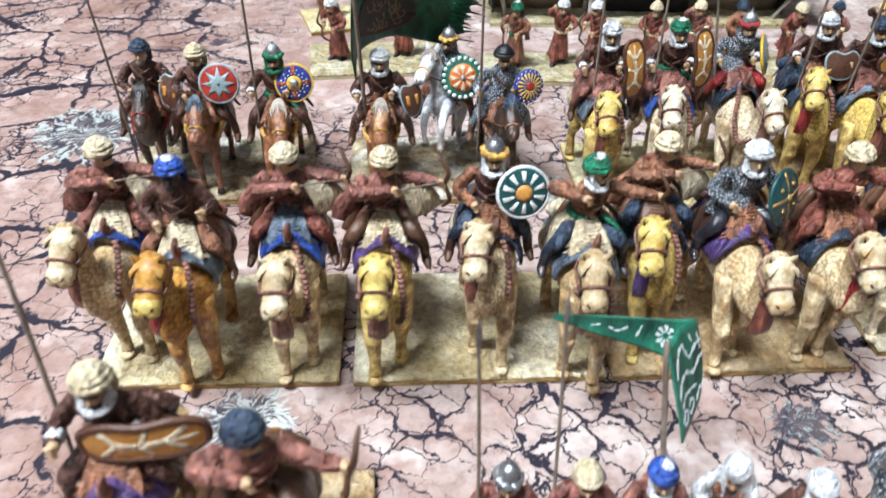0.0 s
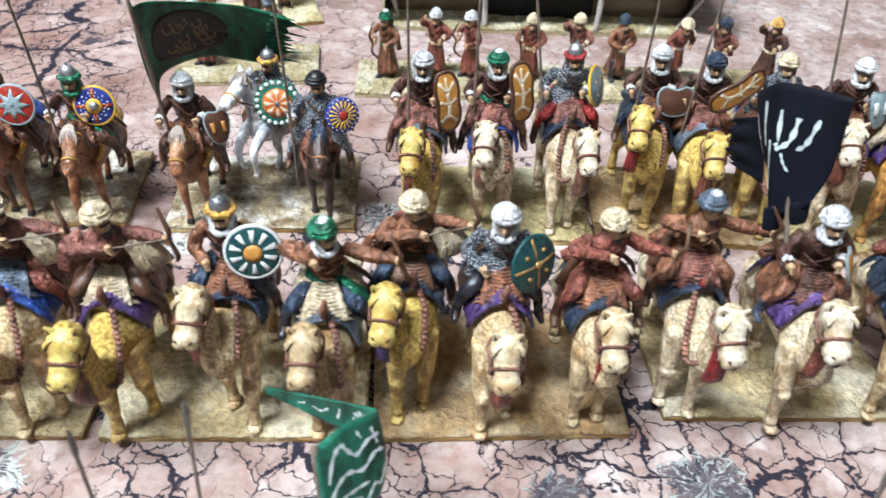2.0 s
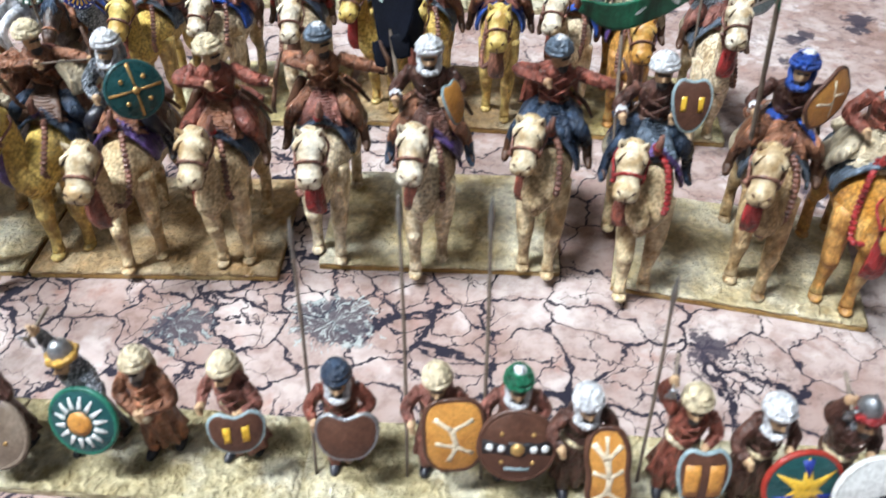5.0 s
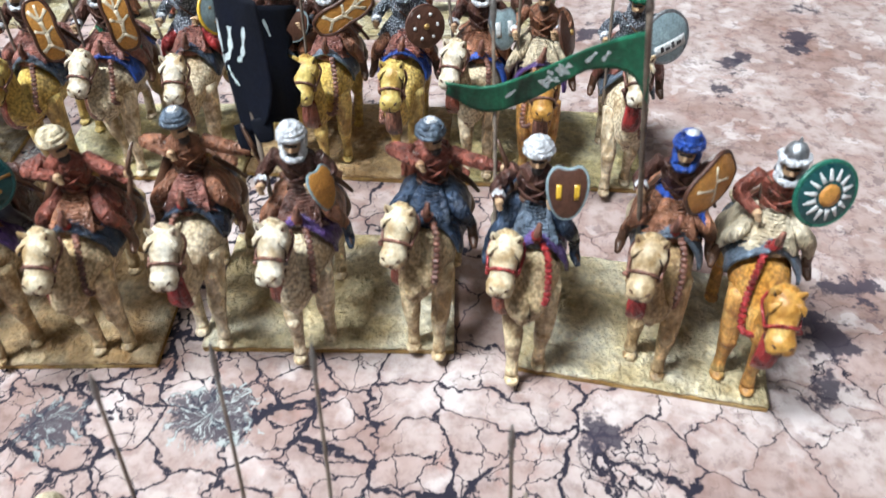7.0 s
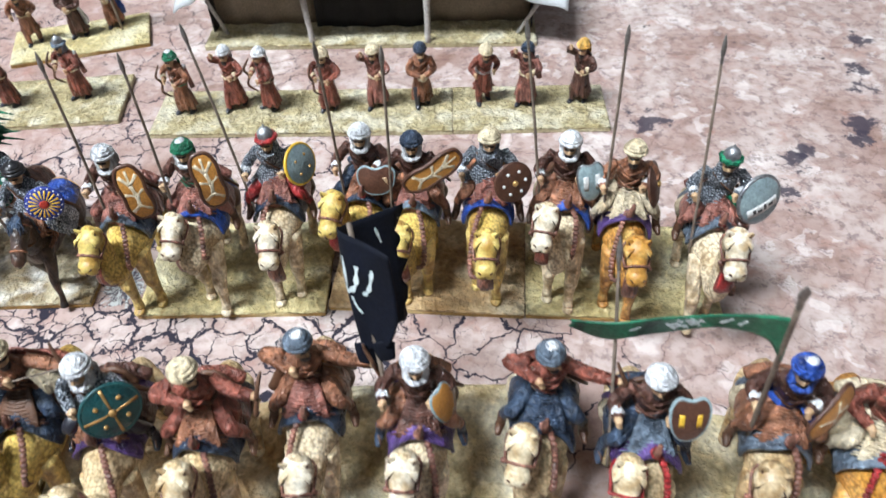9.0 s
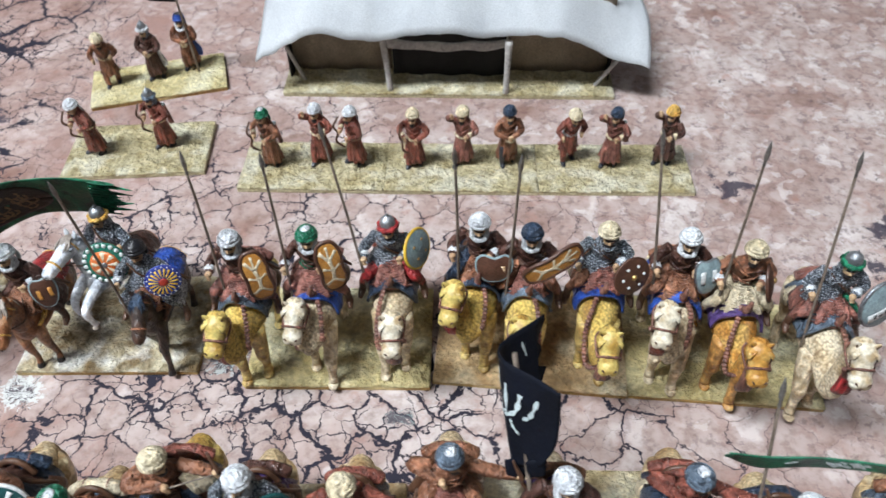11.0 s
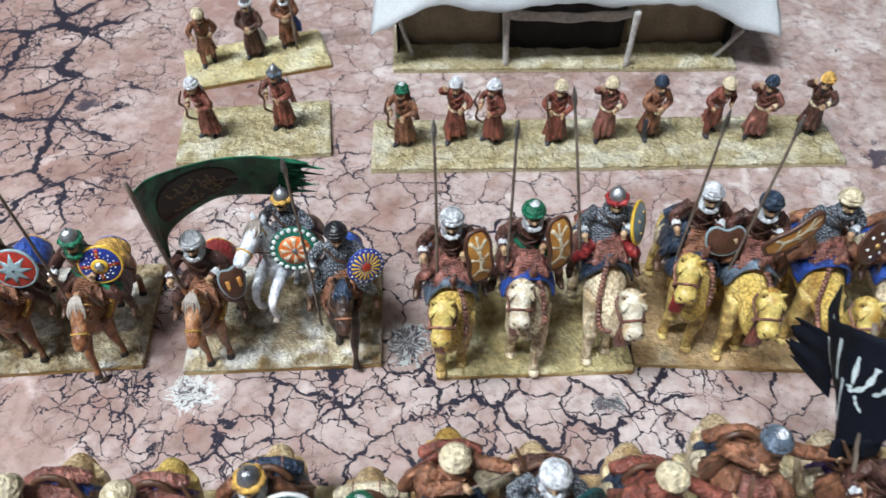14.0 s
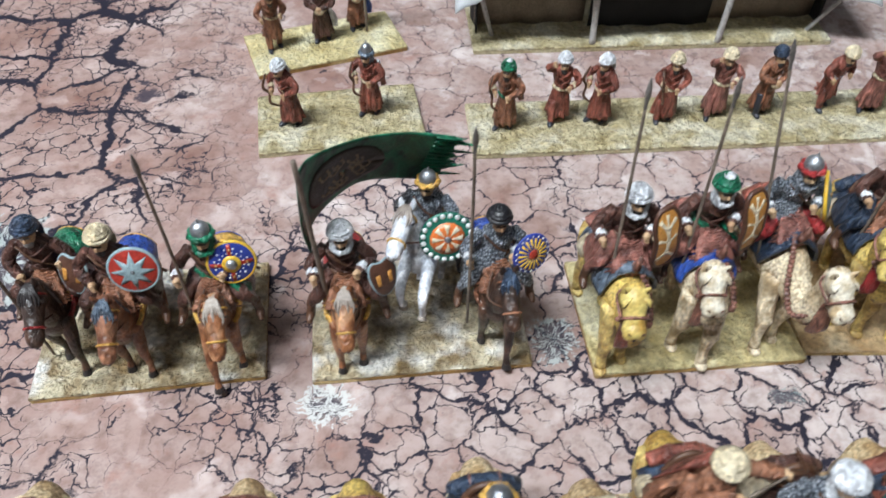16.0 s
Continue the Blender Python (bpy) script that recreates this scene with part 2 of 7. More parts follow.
paint("tent_brown", (0.34, 0.27, 0.19), (0.20, 0.15, 0.10), rough=0.9, big=14)
# near-black that gives the tent its shaded inside
paint("tent_shade", (0.016, 0.014, 0.014), (0.008, 0.007, 0.007), rough=0.9, big=14)
paint("post_grey", (0.52, 0.50, 0.47), (0.34, 0.32, 0.30), rough=0.8, fine=1.4)
# thin canvas lets some light through
cn, cl = MAT["tent_canvas"].node_tree.nodes, MAT["tent_canvas"].node_tree.links
thin = nod(cn, "ShaderNodeBsdfTranslucent", Color=(0.72, 0.72, 0.70, 1))
both = nod(cn, "ShaderNodeMixShader", Fac=0.4)
cl.new(cn["Principled BSDF"].outputs[0], both.inputs[1])
cl.new(thin.outputs[0], both.inputs[2])
cl.new(both.outputs[0], cn["Material Output"].inputs[0])
# bases
paint("base_sand", (0.80, 0.70, 0.45), (0.46, 0.34, 0.16), second=(0.84, 0.78, 0.60), rough=0.40, big=11, fine=1.8, bump=1.0, mix=0.40, fold=9.0, wash=0.2, relief=0.0014, crumbs=1.7)
paint("base_tan", (0.68, 0.50, 0.28), (0.38, 0.22, 0.09), second=(0.76, 0.66, 0.46), rough=0.40, big=12, fine=1.8, bump=1.0, mix=0.40, fold=9.0, wash=0.2, relief=0.0014, crumbs=1.7)
paint("base_olive", (0.78, 0.68, 0.38), (0.46, 0.36, 0.15), second=(0.82, 0.76, 0.52), rough=0.42, big=10, fine=1.8, bump=1.0, mix=0.42, fold=9.0, wash=0.2, relief=0.0014, crumbs=1.7)
paint("base_stony", (0.66, 0.58, 0.40), (0.28, 0.19, 0.09), second=(0.86, 0.83, 0.76), rough=0.40, big=6, fine=1.4, bump=1.0, mix=0.30, fold=5.0, wash=0.3, relief=0.0014, crumbs=1.7)
paint("base_pale", (0.62, 0.55, 0.35), (0.38, 0.30, 0.14), second=(0.70, 0.65, 0.49), rough=0.45, big=6, fine=1.5, bump=1.0, mix=0.38, fold=5.0, wash=0.2, relief=0.0014, crumbs=1.7)
paint("base_edge", (0.50, 0.31, 0.10), (0.22, 0.11, 0.03), second=(0.60, 0.46, 0.22), rough=0.45, big=9, fine=1.2, bump=0.6)
paint("base_edge_pale", (0.62, 0.55, 0.36), (0.40, 0.33, 0.18), rough=0.55, big=8, fine=1.0, bump=0.4)
# hall
paint("wall_paint", (0.26, 0.255, 0.25), (0.23, 0.225, 0.22), rough=0.8, big=300, fine=8, bump=0.1)
paint("ceiling_paint", (0.28, 0.28, 0.275), (0.25, 0.25, 0.245), rough=0.9, big=400, fine=9, bump=0.1)
paint("floor_carpet", (0.10, 0.10, 0.13), (0.06, 0.06, 0.08), rough=0.95, big=60, fine=4, bump=0.6)
paint("table_wood", (0.34, 0.22, 0.12), (0.22, 0.13, 0.07), rough=0.45, big=60, fine=6, bump=0.2)
paint("fitting_metal", (0.78, 0.78, 0.78), (0.72, 0.72, 0.72), rough=0.5, big=100, fine=8)
glow, gn, gl, gb = tree("diffuser_glow", 0.4)
gb.inputs["Emission Color"].default_value = (0.89, 0.965, 1.0, 1)
gb.inputs["Emission Strength"].default_value = 0.7

# printed bushes and blots on the mat: x, y, radius in mm, paleness
BUSHES = [(-105, 235, 22, 0.4), (137, 95, 11, 0.3), (140, 38, 13, 0.4), (10, 59, 11, 0.1), (59, 195, 9, 0.5),
          (116, 169, 4, 0.0), (-28, 99, 12, 0.6), (-3, 178, 7, 1.0), (102, 93, 9, 0.0)]

# dark blots: x, y, size in mm
BLOTS = [(347, 332, 7), (339, 312, 6), (336, 296, 8), (324, 272, 7), (318, 262, 6), (300, 256, 6), (290, 250, 7), (283, 234, 6), (243, 275, 9), (-73, 321, 8), (305, 168, 7), (281, 120, 9), (291, 135, 8), (276, 104, 7), (222, 90, 6), (268, 150, 6), (300, 112, 8)]


def mat_print():
    """The printed desert of the gaming mat: rosy earth broken by dark cracks that thin out towards one end."""
    mat, n, links, b = tree("mat_print", 0.66, 0.0, 0.2)
    co = n.new("ShaderNodeTexCoord").outputs["Object"]
    warp = nod(n, "ShaderNodeTexNoise", Scale=75.0, Detail=3.0, Roughness=0.6)
    links.new(co, warp.inputs["Vector"])
    off = n.new("ShaderNodeVectorMath")
    off.operation = "MULTIPLY_ADD"
    links.new(warp.outputs["Color"], off.inputs[0])
    off.inputs[1].default_value = (0.014, 0.014, 0.0)
    links.new(co, off.inputs[2])
    jag = nod(n, "ShaderNodeTexNoise", Scale=380.0, Detail=3.0, Roughness=0.7)
    links.new(co, jag.inputs["Vector"])
    off2 = n.new("ShaderNodeVectorMath")
    off2.operation = "MULTIPLY_ADD"
    links.new(jag.outputs["Color"], off2.inputs[0])
    off2.inputs[1].default_value = (0.0034, 0.0034, 0.0)
    links.new(off.outputs[0], off2.inputs[2])
    p = off2.outputs[0]
    sep = n.new("ShaderNodeSeparateXYZ")
    links.new(co, sep.inputs[0])

    def noise_at(scale, detail=3.0, rough=0.55, src=co):
        k = nod(n, "ShaderNodeTexNoise", Scale=scale, Detail=detail, Roughness=rough)
        links.new(src, k.inputs["Vector"])
        return k.outputs["Fac"]

    def cells(scale):
        v = nod(n, "ShaderNodeTexVoronoi", Scale=scale)
        v.feature, v.voronoi_dimensions = "DISTANCE_TO_EDGE", "2D"
        links.new(p, v.inputs["Vector"])
        return v.outputs["Distance"]

    # ground colour
    base = ramp(n, links, noise_at(26, 4.0, 0.6), [(0.28, (0.22, 0.137, 0.110, 1)), (0.42, (0.345, 0.258, 0.231, 1)), (0.62, (0.455, 0.390, 0.367, 1))]).outputs[0]
    fine = ramp(n, links, noise_at(240, 3.0, 0.65), [(0.30, (0.62, 0.56, 0.54, 1)), (0.52, (1.0, 1.0, 1.0, 1)), (0.75, (1.12, 1.12, 1.12, 1))]).outputs[0]
    base = blend(n, links, 0.85, base, fine, "MULTIPLY")
    stain = ramp(n, links, noise_at(95, 4.0, 0.7), [(0.56, (0, 0, 0, 1)), (0.72, (1, 1, 1, 1))]).outputs[0]
    base = blend(n, links, calc(n, links, "MULTIPLY", stain, 0.7), base, (0.33, 0.18, 0.145, 1))
    pale = ramp(n, links, noise_at(60, 2.0, 0.5, p), [(0.60, (0, 0, 0, 1)), (0.68, (1, 1, 1, 1))]).outputs[0]
    base = blend(n, links, calc(n, links, "MULTIPLY", pale, 0.6), base, (0.60, 0.54, 0.52, 1))
    # every clod has its own paleness; the ground is rosier towards the west
    clod = nod(n, "ShaderNodeTexVoronoi", Scale=72.0)
    clod.voronoi_dimensions = "2D"
    links.new(p, clod.inputs["Vector"])
    cl = n.new("ShaderNodeSeparateXYZ")
    links.new(clod.outputs["Color"], cl.inputs[0])
    tone = ramp(n, links, cl.outputs[0], [(0.0, (0.80, 0.74, 0.72, 1)), (0.5, (0.98, 0.97, 0.97, 1)), (1.0, (1.09, 1.11, 1.12, 1))]).outputs[0]
    base = blend(n, links, 0.9, base, tone, "MULTIPLY")
    rosy = n.new("ShaderNodeMapRange")
    links.new(calc(n, links, "ADD", sep.outputs[0], calc(n, links, "MULTIPLY", noise_at(16, 3.0), 0.12)), rosy.inputs[0])
    for i, v in ((1, -0.03), (2, 0.09), (3, 0.95), (4, 0.0)):
        rosy.inputs[i].default_value = v
    # near edge: rosier earth, darkened further for the shade the viewer casts there
    near_rosy_shade = n.new("ShaderNodeMapRange")
    links.new(calc(n, links, "ADD", sep.outputs[1], calc(n, links, "MULTIPLY", noise_at(19, 3.0), 0.06)), near_rosy_shade.inputs[0])
    for i, v in ((1, 0.06), (2, 0.11), (3, 0.95), (4, 0.0)):
        near_rosy_shade.inputs[i].default_value = v
    base = blend(n, links, rosy.outputs[0], base, (0.84, 0.74, 0.705, 1), "MULTIPLY")
    base = blend(n, links, near_rosy_shade.outputs[0], base, (0.72, 0.63, 0.60, 1), "MULTIPLY")
    rag = noise_at(110, 4.0, 0.7)
    # where the ground is cracked: fades towards the far right
    slope = calc(n, links, "ADD", calc(n, links, "MULTIPLY", sep.outputs[0], 0.9), calc(n, links, "MULTIPLY", sep.outputs[1], 0.55))
    slope = calc(n, links, "ADD", slope, calc(n, links, "MULTIPLY", noise_at(9, 2.0), 0.16))
    fade = n.new("ShaderNodeMapRange")
    links.new(slope, fade.inputs[0])
    for i, v in ((1, 0.27), (2, 0.42), (3, 1.0), (4, 0.0)):
        fade.inputs[i].default_value = v
    far = n.new("ShaderNodeMapRange")
    links.new(calc(n, links, "ADD", sep.outputs[1], calc(n, links, "MULTIPLY", noise_at(14, 2.0), 0.14)), far.inputs[0])
    for i, v in ((1, 0.29), (2, 0.37), (3, 1.0), (4, 0.5)):
        far.inputs[i].default_value = v
    fade = calc(n, links, "MULTIPLY", fade.outputs[0], calc(n, links, "MAXIMUM", far.outputs[0], calc(n, links, "MULTIPLY", rosy.outputs[0], 1.25)))
    smooth = calc(n, links, "SUBTRACT", 1.0, fade)
    flaky = n.new("ShaderNodeMapRange")
    links.new(calc(n, links, "ADD", sep.outputs[1], calc(n, links, "MULTIPLY", noise_at(22, 3.0), 0.07)), flaky.inputs[0])
    for i, v in ((1, 0.045), (2, 0.085), (3, 1.0), (4, 0.3)):
        flaky.inputs[i].default_value = v
    rough_ground = calc(n, links, "MAXIMUM", smooth, flaky.outputs[0])
    # specks and pale chips where the ground is not cracked
    chips = nod(n, "ShaderNodeTexVoronoi", Scale=270.0)
    chips.voronoi_dimensions = "2D"
    links.new(p, chips.inputs["Vector"])
    cs = n.new("ShaderNodeSeparateXYZ")
    links.new(chips.outputs["Color"], cs.inputs[0])
    west = n.new("ShaderNodeMapRange")
    links.new(sep.outputs[0], west.inputs[0])
    for i, v in ((1, -0.03), (2, 0.06), (3, 1.6), (4, 0.08)):
        west.inputs[i].default_value = v
    brown = ramp(n, links, noise_at(34, 4.0, 0.65), [(0.40, (0, 0, 0, 1)), (0.62, (1, 1, 1, 1))]).outputs[0]
    base = blend(n, links, calc(n, links, "MULTIPLY", calc(n, links, "MULTIPLY", brown, smooth), west.outputs[0]), base, (0.27, 0.155, 0.13, 1))
    flake = ramp(n, links, noise_at(70, 5.0, 0.7), [(0.46, (0, 0, 0, 1)), (0.60, (1, 1, 1, 1))]).outputs[0]
    base = blend(n, links, calc(n, links, "MULTIPLY", calc(n, links, "MULTIPLY", flake, calc(n, links, "SUBTRACT", flaky.outputs[0], 0.2)), 0.75), base, (0.30, 0.175, 0.15, 1))
    chip = ramp(n, links, cs.outputs[0], [(0.90, (0, 0, 0, 1)), (0.91, (1, 1, 1, 1))]).outputs[0]
    base = blend(n, links, calc(n, links, "MULTIPLY", calc(n, links, "MULTIPLY", chip, smooth), 0.28), base, (0.70, 0.66, 0.65, 1))
    speck = ramp(n, links, noise_at(150, 5.0, 0.75), [(0.545, (0, 0, 0, 1)), (0.61, (1, 1, 1, 1))]).outputs[0]
    base = blend(n, links, calc(n, links, "MULTIPLY", calc(n, links, "MULTIPLY", speck, rough_ground), 0.6), base, (0.11, 0.075, 0.08, 1))
    # wide cracks, thin cracks: their width swells and shrinks along the way, and some heal over
    swell = ramp(n, links, noise_at(30, 3.0, 0.6), [(0.46, (0, 0, 0, 1)), (0.57, (0.35, 0.35, 0.35, 1)), (0.74, (1, 1, 1, 1))]).outputs[0]
    heal = ramp(n, links, noise_at(52, 2.0, 0.5), [(0.30, (0, 0, 0, 1)), (0.42, (1, 1, 1, 1))]).outputs[0]
    wide = calc(n, links, "ADD", calc(n, links, "MULTIPLY", swell, 0.065), calc(n, links, "SUBTRACT", calc(n, links, "MULTIPLY", heal, 0.036), 0.010))
    wide = calc(n, links, "ADD", wide, calc(n, links, "MULTIPLY", calc(n, links, "SUBTRACT", noise_at(420, 3.0, 0.7), 0.5), 0.045))
    wide = calc(n, links, "MULTIPLY", wide, fade)

    def below(dist, width):
        m = n.new("ShaderNodeMapRange")
        m.interpolation_type = "SMOOTHSTEP"
        links.new(calc(n, links, "SUBTRACT", dist, width), m.inputs[0])
        for i, v in ((1, -0.012), (2, 0.014), (3, 1.0), (4, 0.0)):
            m.inputs[i].default_value = v
        return m.outputs[0]

    edge_far = cells(72)
    # towards the west the clods grow larger
    west_less = calc(n, links, "MULTIPLY", rosy.outputs[0], 0.05)
    big_wide = calc(n, links, "SUBTRACT", calc(n, links, "MULTIPLY", wide, 0.9), calc(n, links, "SUBTRACT", 0.09, calc(n, links, "MULTIPLY", rosy.outputs[0], 0.105)))
    c1 = calc(n, links, "MAXIMUM", below(edge_far, calc(n, links, "SUBTRACT", wide, west_less)), below(cells(36), big_wide))
    # the earth is stained brown along the cracks
    rim = n.new("ShaderNodeMapRange")
    links.new(edge_far, rim.inputs[0])
    for i, v in ((1, 0.03), (2, 0.20), (3, 1.0), (4, 0.0)):
        rim.inputs[i].default_value = v
    rim_noise = ramp(n, links, noise_at(130, 4.0, 0.7), [(0.44, (0, 0, 0, 1)), (0.58, (1, 1, 1, 1))]).outputs[0]
    base = blend(n, links, calc(n, links, "MULTIPLY", calc(n, links, "MULTIPLY", rim.outputs[0], rim_noise), 0.55), base, (0.25, 0.155, 0.135, 1))
    thin = calc(n, links, "MULTIPLY", ramp(n, links, noise_at(30, 2.0, 0.5), [(0.38, (0, 0, 0, 1)), (0.52, (1, 1, 1, 1))]).outputs[0], 0.065)
    c2 = below(cells(150), calc(n, links, "SUBTRACT", calc(n, links, "MULTIPLY", thin, calc(n, links, "SUBTRACT", calc(n, links, "MULTIPLY", fade, 1.3), 0.55)), 0.012))
    # shattered patches between them
    patch = ramp(n, links, noise_at(36, 3.0, 0.6, p), [(0.57, (0, 0, 0, 1)), (0.66, (1, 1, 1, 1))]).outputs[0]
    c3 = below(cells(330), calc(n, links, "SUBTRACT", calc(n, links, "MULTIPLY", calc(n, links, "MULTIPLY", patch, fade), 0.14), 0.03))
    crack = calc(n, links, "MAXIMUM", calc(n, links, "MAXIMUM", c1, c2), c3)
    blot = ramp(n, links, noise_at(48, 5.0, 0.75), [(0.655, (0, 0, 0, 1)), (0.69, (1, 1, 1, 1))]).outputs[0]
    crack = calc(n, links, "MAXIMUM", crack, calc(n, links, "MULTIPLY", blot, 0.9))
    col = blend(n, links, crack, base, (0.016, 0.014, 0.024, 1))
    # dark ragged blots
    for x, y, r in BLOTS:
        d = n.new("ShaderNodeVectorMath")
        d.operation = "DISTANCE"
        links.new(p, d.inputs[0])
        d.inputs[1].default_value = ((x + 7) * MM, (y + 7) * MM, 0)
        q = calc(n, links, "ADD", calc(n, links, "DIVIDE", d.outputs["Value"], r * MM), calc(n, links, "MULTIPLY", rag, 5.0))
        m = n.new("ShaderNodeMapRange")
        links.new(q, m.inputs[0])
        for i, v in ((1, 2.95), (2, 3.25), (3, 0.9), (4, 0.0)):
            m.inputs[i].default_value = v
        col = blend(n, links, m.outputs[0], col, (0.035, 0.030, 0.045, 1))
    # bushes: blades that fan out from a root
    for x, y, r, light in BUSHES:
        d = n.new("ShaderNodeVectorMath")
        d.operation = "SUBTRACT"
        links.new(p, d.inputs[0])
        d.inputs[1].default_value = ((x + 7) * MM, (y + 7) * MM, 0)
        ds = n.new("ShaderNodeSeparateXYZ")
        links.new(d.outputs[0], ds.inputs[0])
        rad = calc(n, links, "SQRT", calc(n, links, "ADD", calc(n, links, "MULTIPLY", ds.outputs[0], ds.outputs[0]), calc(n, links, "MULTIPLY", ds.outputs[1], ds.outputs[1])))
        rad = calc(n, links, "DIVIDE", rad, r * MM)
        ang = calc(n, links, "ARCTAN2", ds.outputs[1], ds.outputs[0])
        cv = n.new("ShaderNodeCombineXYZ")
        links.new(calc(n, links, "MULTIPLY", ang, 4.5), cv.inputs[0])
        links.new(calc(n, links, "MULTIPLY", rad, 2.2), cv.inputs[1])
        cv.inputs[2].default_value = x * 0.37
        blade = nod(n, "ShaderNodeTexNoise", Scale=1.6, Detail=2.0, Roughness=0.6)
        links.new(cv.outputs[0], blade.inputs["Vector"])
        q = calc(n, links, "SUBTRACT", rad, calc(n, links, "MULTIPLY", blade.outputs["Fac"], 1.5))
        m = n.new("ShaderNodeMapRange")
        links.new(q, m.inputs[0])
        for i, v in ((1, -0.02), (2, 0.10), (3, 1.0), (4, 0.0)):
            m.inputs[i].default_value = v
        dark, bright = (0.03, 0.03, 0.045, 1), (0.26 + 0.26 * light, 0.31 + 0.22 * light, 0.30 + 0.21 * light, 1)
        cut = 0.60 - 0.14 * light
        tone = ramp(n, links, blade.outputs["Fac"], [(cut - 0.04, dark), (cut + 0.04, bright)]).outputs[0]
        col = blend(n, links, calc(n, links, "MULTIPLY", m.outputs[0], 0.85), col, tone)
    links.new(col, b.inputs["Base Color"])
    weave = noise_at(900, 2.0)
    bp = nod(n, "ShaderNodeBump", Strength=0.08, Distance=0.0004)
    links.new(weave, bp.inputs["Height"])
    links.new(bp.outputs[0], b.inputs["Normal"])


mat_print()

# ---- mesh tools, in millimetres ----


def V3(p):
    return np.array(p, float)


def turn(rx=0, ry=0, rz=0):
    return np.array(Euler([radians(a) for a in (rx, ry, rz)]).to_matrix())


def spline(pts, k):
    """k points on a smooth line through pts (any number of columns)."""
    p = V3(pts)
    if len(p) == 2:
        s = np.linspace(0, 1, k)[:, None]
        return p[0] * (1 - s) + p[1] * s
    q = np.vstack([2 * p[0] - p[1], p, 2 * p[-1] - p[-2]])
    out = []
    for s in np.linspace(0, len(p) - 1 - 1e-6, k):
        i = int(s)
        t = s - i
        a, b, c, d = q[i:i + 4]
        out.append(0.5 * (2 * b + (c - a) * t + (2 * a - 5 * b + 4 * c - d) * t * t + (3 * b - a - 3 * c + d) * t ** 3))
    return np.array(out)


class Mold:
    """Gathers smooth pieces, each with its own paint, into one mesh."""

    def __init__(self):
        self.v, self.f, self.m, self.names, self.n = [], [], [], [], 0
        self.base = np.eye(4)

    def put(self, verts, faces, mat):
        verts = np.asarray(verts, float) @ self.base[:3, :3].T + self.base[:3, 3]
        if mat not in self.names:
            self.names.append(mat)
        k = self.names.index(mat)
        self.v.append(verts)
        self.f += [tuple(i + self.n for i in f) for f in faces]
        self.m += [k] * len(faces)
        self.n += len(verts)

    def rings(self, rings, mat, cap=True):
        k = len(rings[0])
        faces = [(i * k + j, i * k + (j + 1) % k, (i + 1) * k + (j + 1) % k, (i + 1) * k + j) for i in range(len(rings) - 1) for j in range(k)]
        verts = list(np.vstack(rings))
        if cap:
            for i, s in ((0, 1), (len(rings) - 1, -1)):
                c = rings[i].mean(0)
                nb = rings[i + s].mean(0)
                size = np.linalg.norm(rings[i] - c, axis=1).mean()
                d = c - nb
                verts.append(c + d / (np.linalg.norm(d) + 1e-9) * size * 0.35)
                e = len(verts) - 1
                for j in range(k):
                    a, b = i * k + j, i * k + (j + 1) % k
                    faces.append((b, a, e) if s == 1 else (a, b, e))
        self.put(verts, faces, mat)

    def tube(self, pts, rad, mat, seg=12, k=None, ripple=None, ref=None, cap=True, lump=0.0):
        rad = [(r, r) if isinstance(r, (int, float)) else r for r in rad]
        if len(rad) == 1:
            rad = rad * len(pts)
        k = k or max(6, 4 * len(pts))
        p, r = spline(pts, k), np.maximum(spline(rad, k), 0.05)
        t = np.gradient(p, axis=0)
        t /= np.linalg.norm(t, axis=1)[:, None] + 1e-9
        if ref is None:
            run = np.abs(p[-1] - p[0])
            ref = (1, 0, 0) if run[0] <= max(run[1], run[2]) else (0, 1, 0)
        th = np.linspace(0, 2 * np.pi, seg, endpoint=False)
        out = []
        for i in range(k):
            a = V3(ref) - t[i] * (V3(ref) @ t[i])
            a /= np.linalg.norm(a) + 1e-9
            c = np.cross(t[i], a)
            g = np.ones(seg)
            s = i / (k - 1)
            if ripple:
                freq, amp, ph = ripple
                g = 1 + amp * (0.15 + s) * np.sin(freq * th + ph + 1.1 * np.sin(3 * s + ph)) + amp * 0.5 * s * np.sin((freq + 3) * th + 2 * ph)
            if lump:
                g = g + lump * np.sin(5 * th + 9 * s) * np.sin(11 * s + 2 * th)
            out.append(p[i] + np.outer(r[i, 0] * g * np.cos(th), a) + np.outer(r[i, 1] * g * np.sin(th), c))
        self.rings(out, mat, cap)

    def ball(self, c, r, mat, rot=None, seg=16, wrap=None, lump=0.0):
        r = (r, r, r) if isinstance(r, (int, float)) else r
        rows = max(8, int(seg * 0.7))
        u = np.linspace(0, 2 * np.pi, seg, endpoint=False)
        out = []
        for v in np.linspace(0.06, np.pi - 0.06, rows):
            g = np.ones(seg)
            if wrap:
                count, amp, ph = wrap
                g = 1 + amp * np.sin(count * v + 2.6 * np.sin(u + ph) + ph)
            if lump:
                g = g + lump * np.sin(3 * u + 5 * v) * np.sin(4 * v + u)
            q = np.stack([np.sin(v) * np.cos(u) * r[0] * g, np.sin(v) * np.sin(u) * r[1] * g, np.full(seg, np.cos(v) * r[2]) * g], 1)
            out.append((q if rot is None else q @ rot.T) + V3(c))
        self.rings(out[::-1], mat)

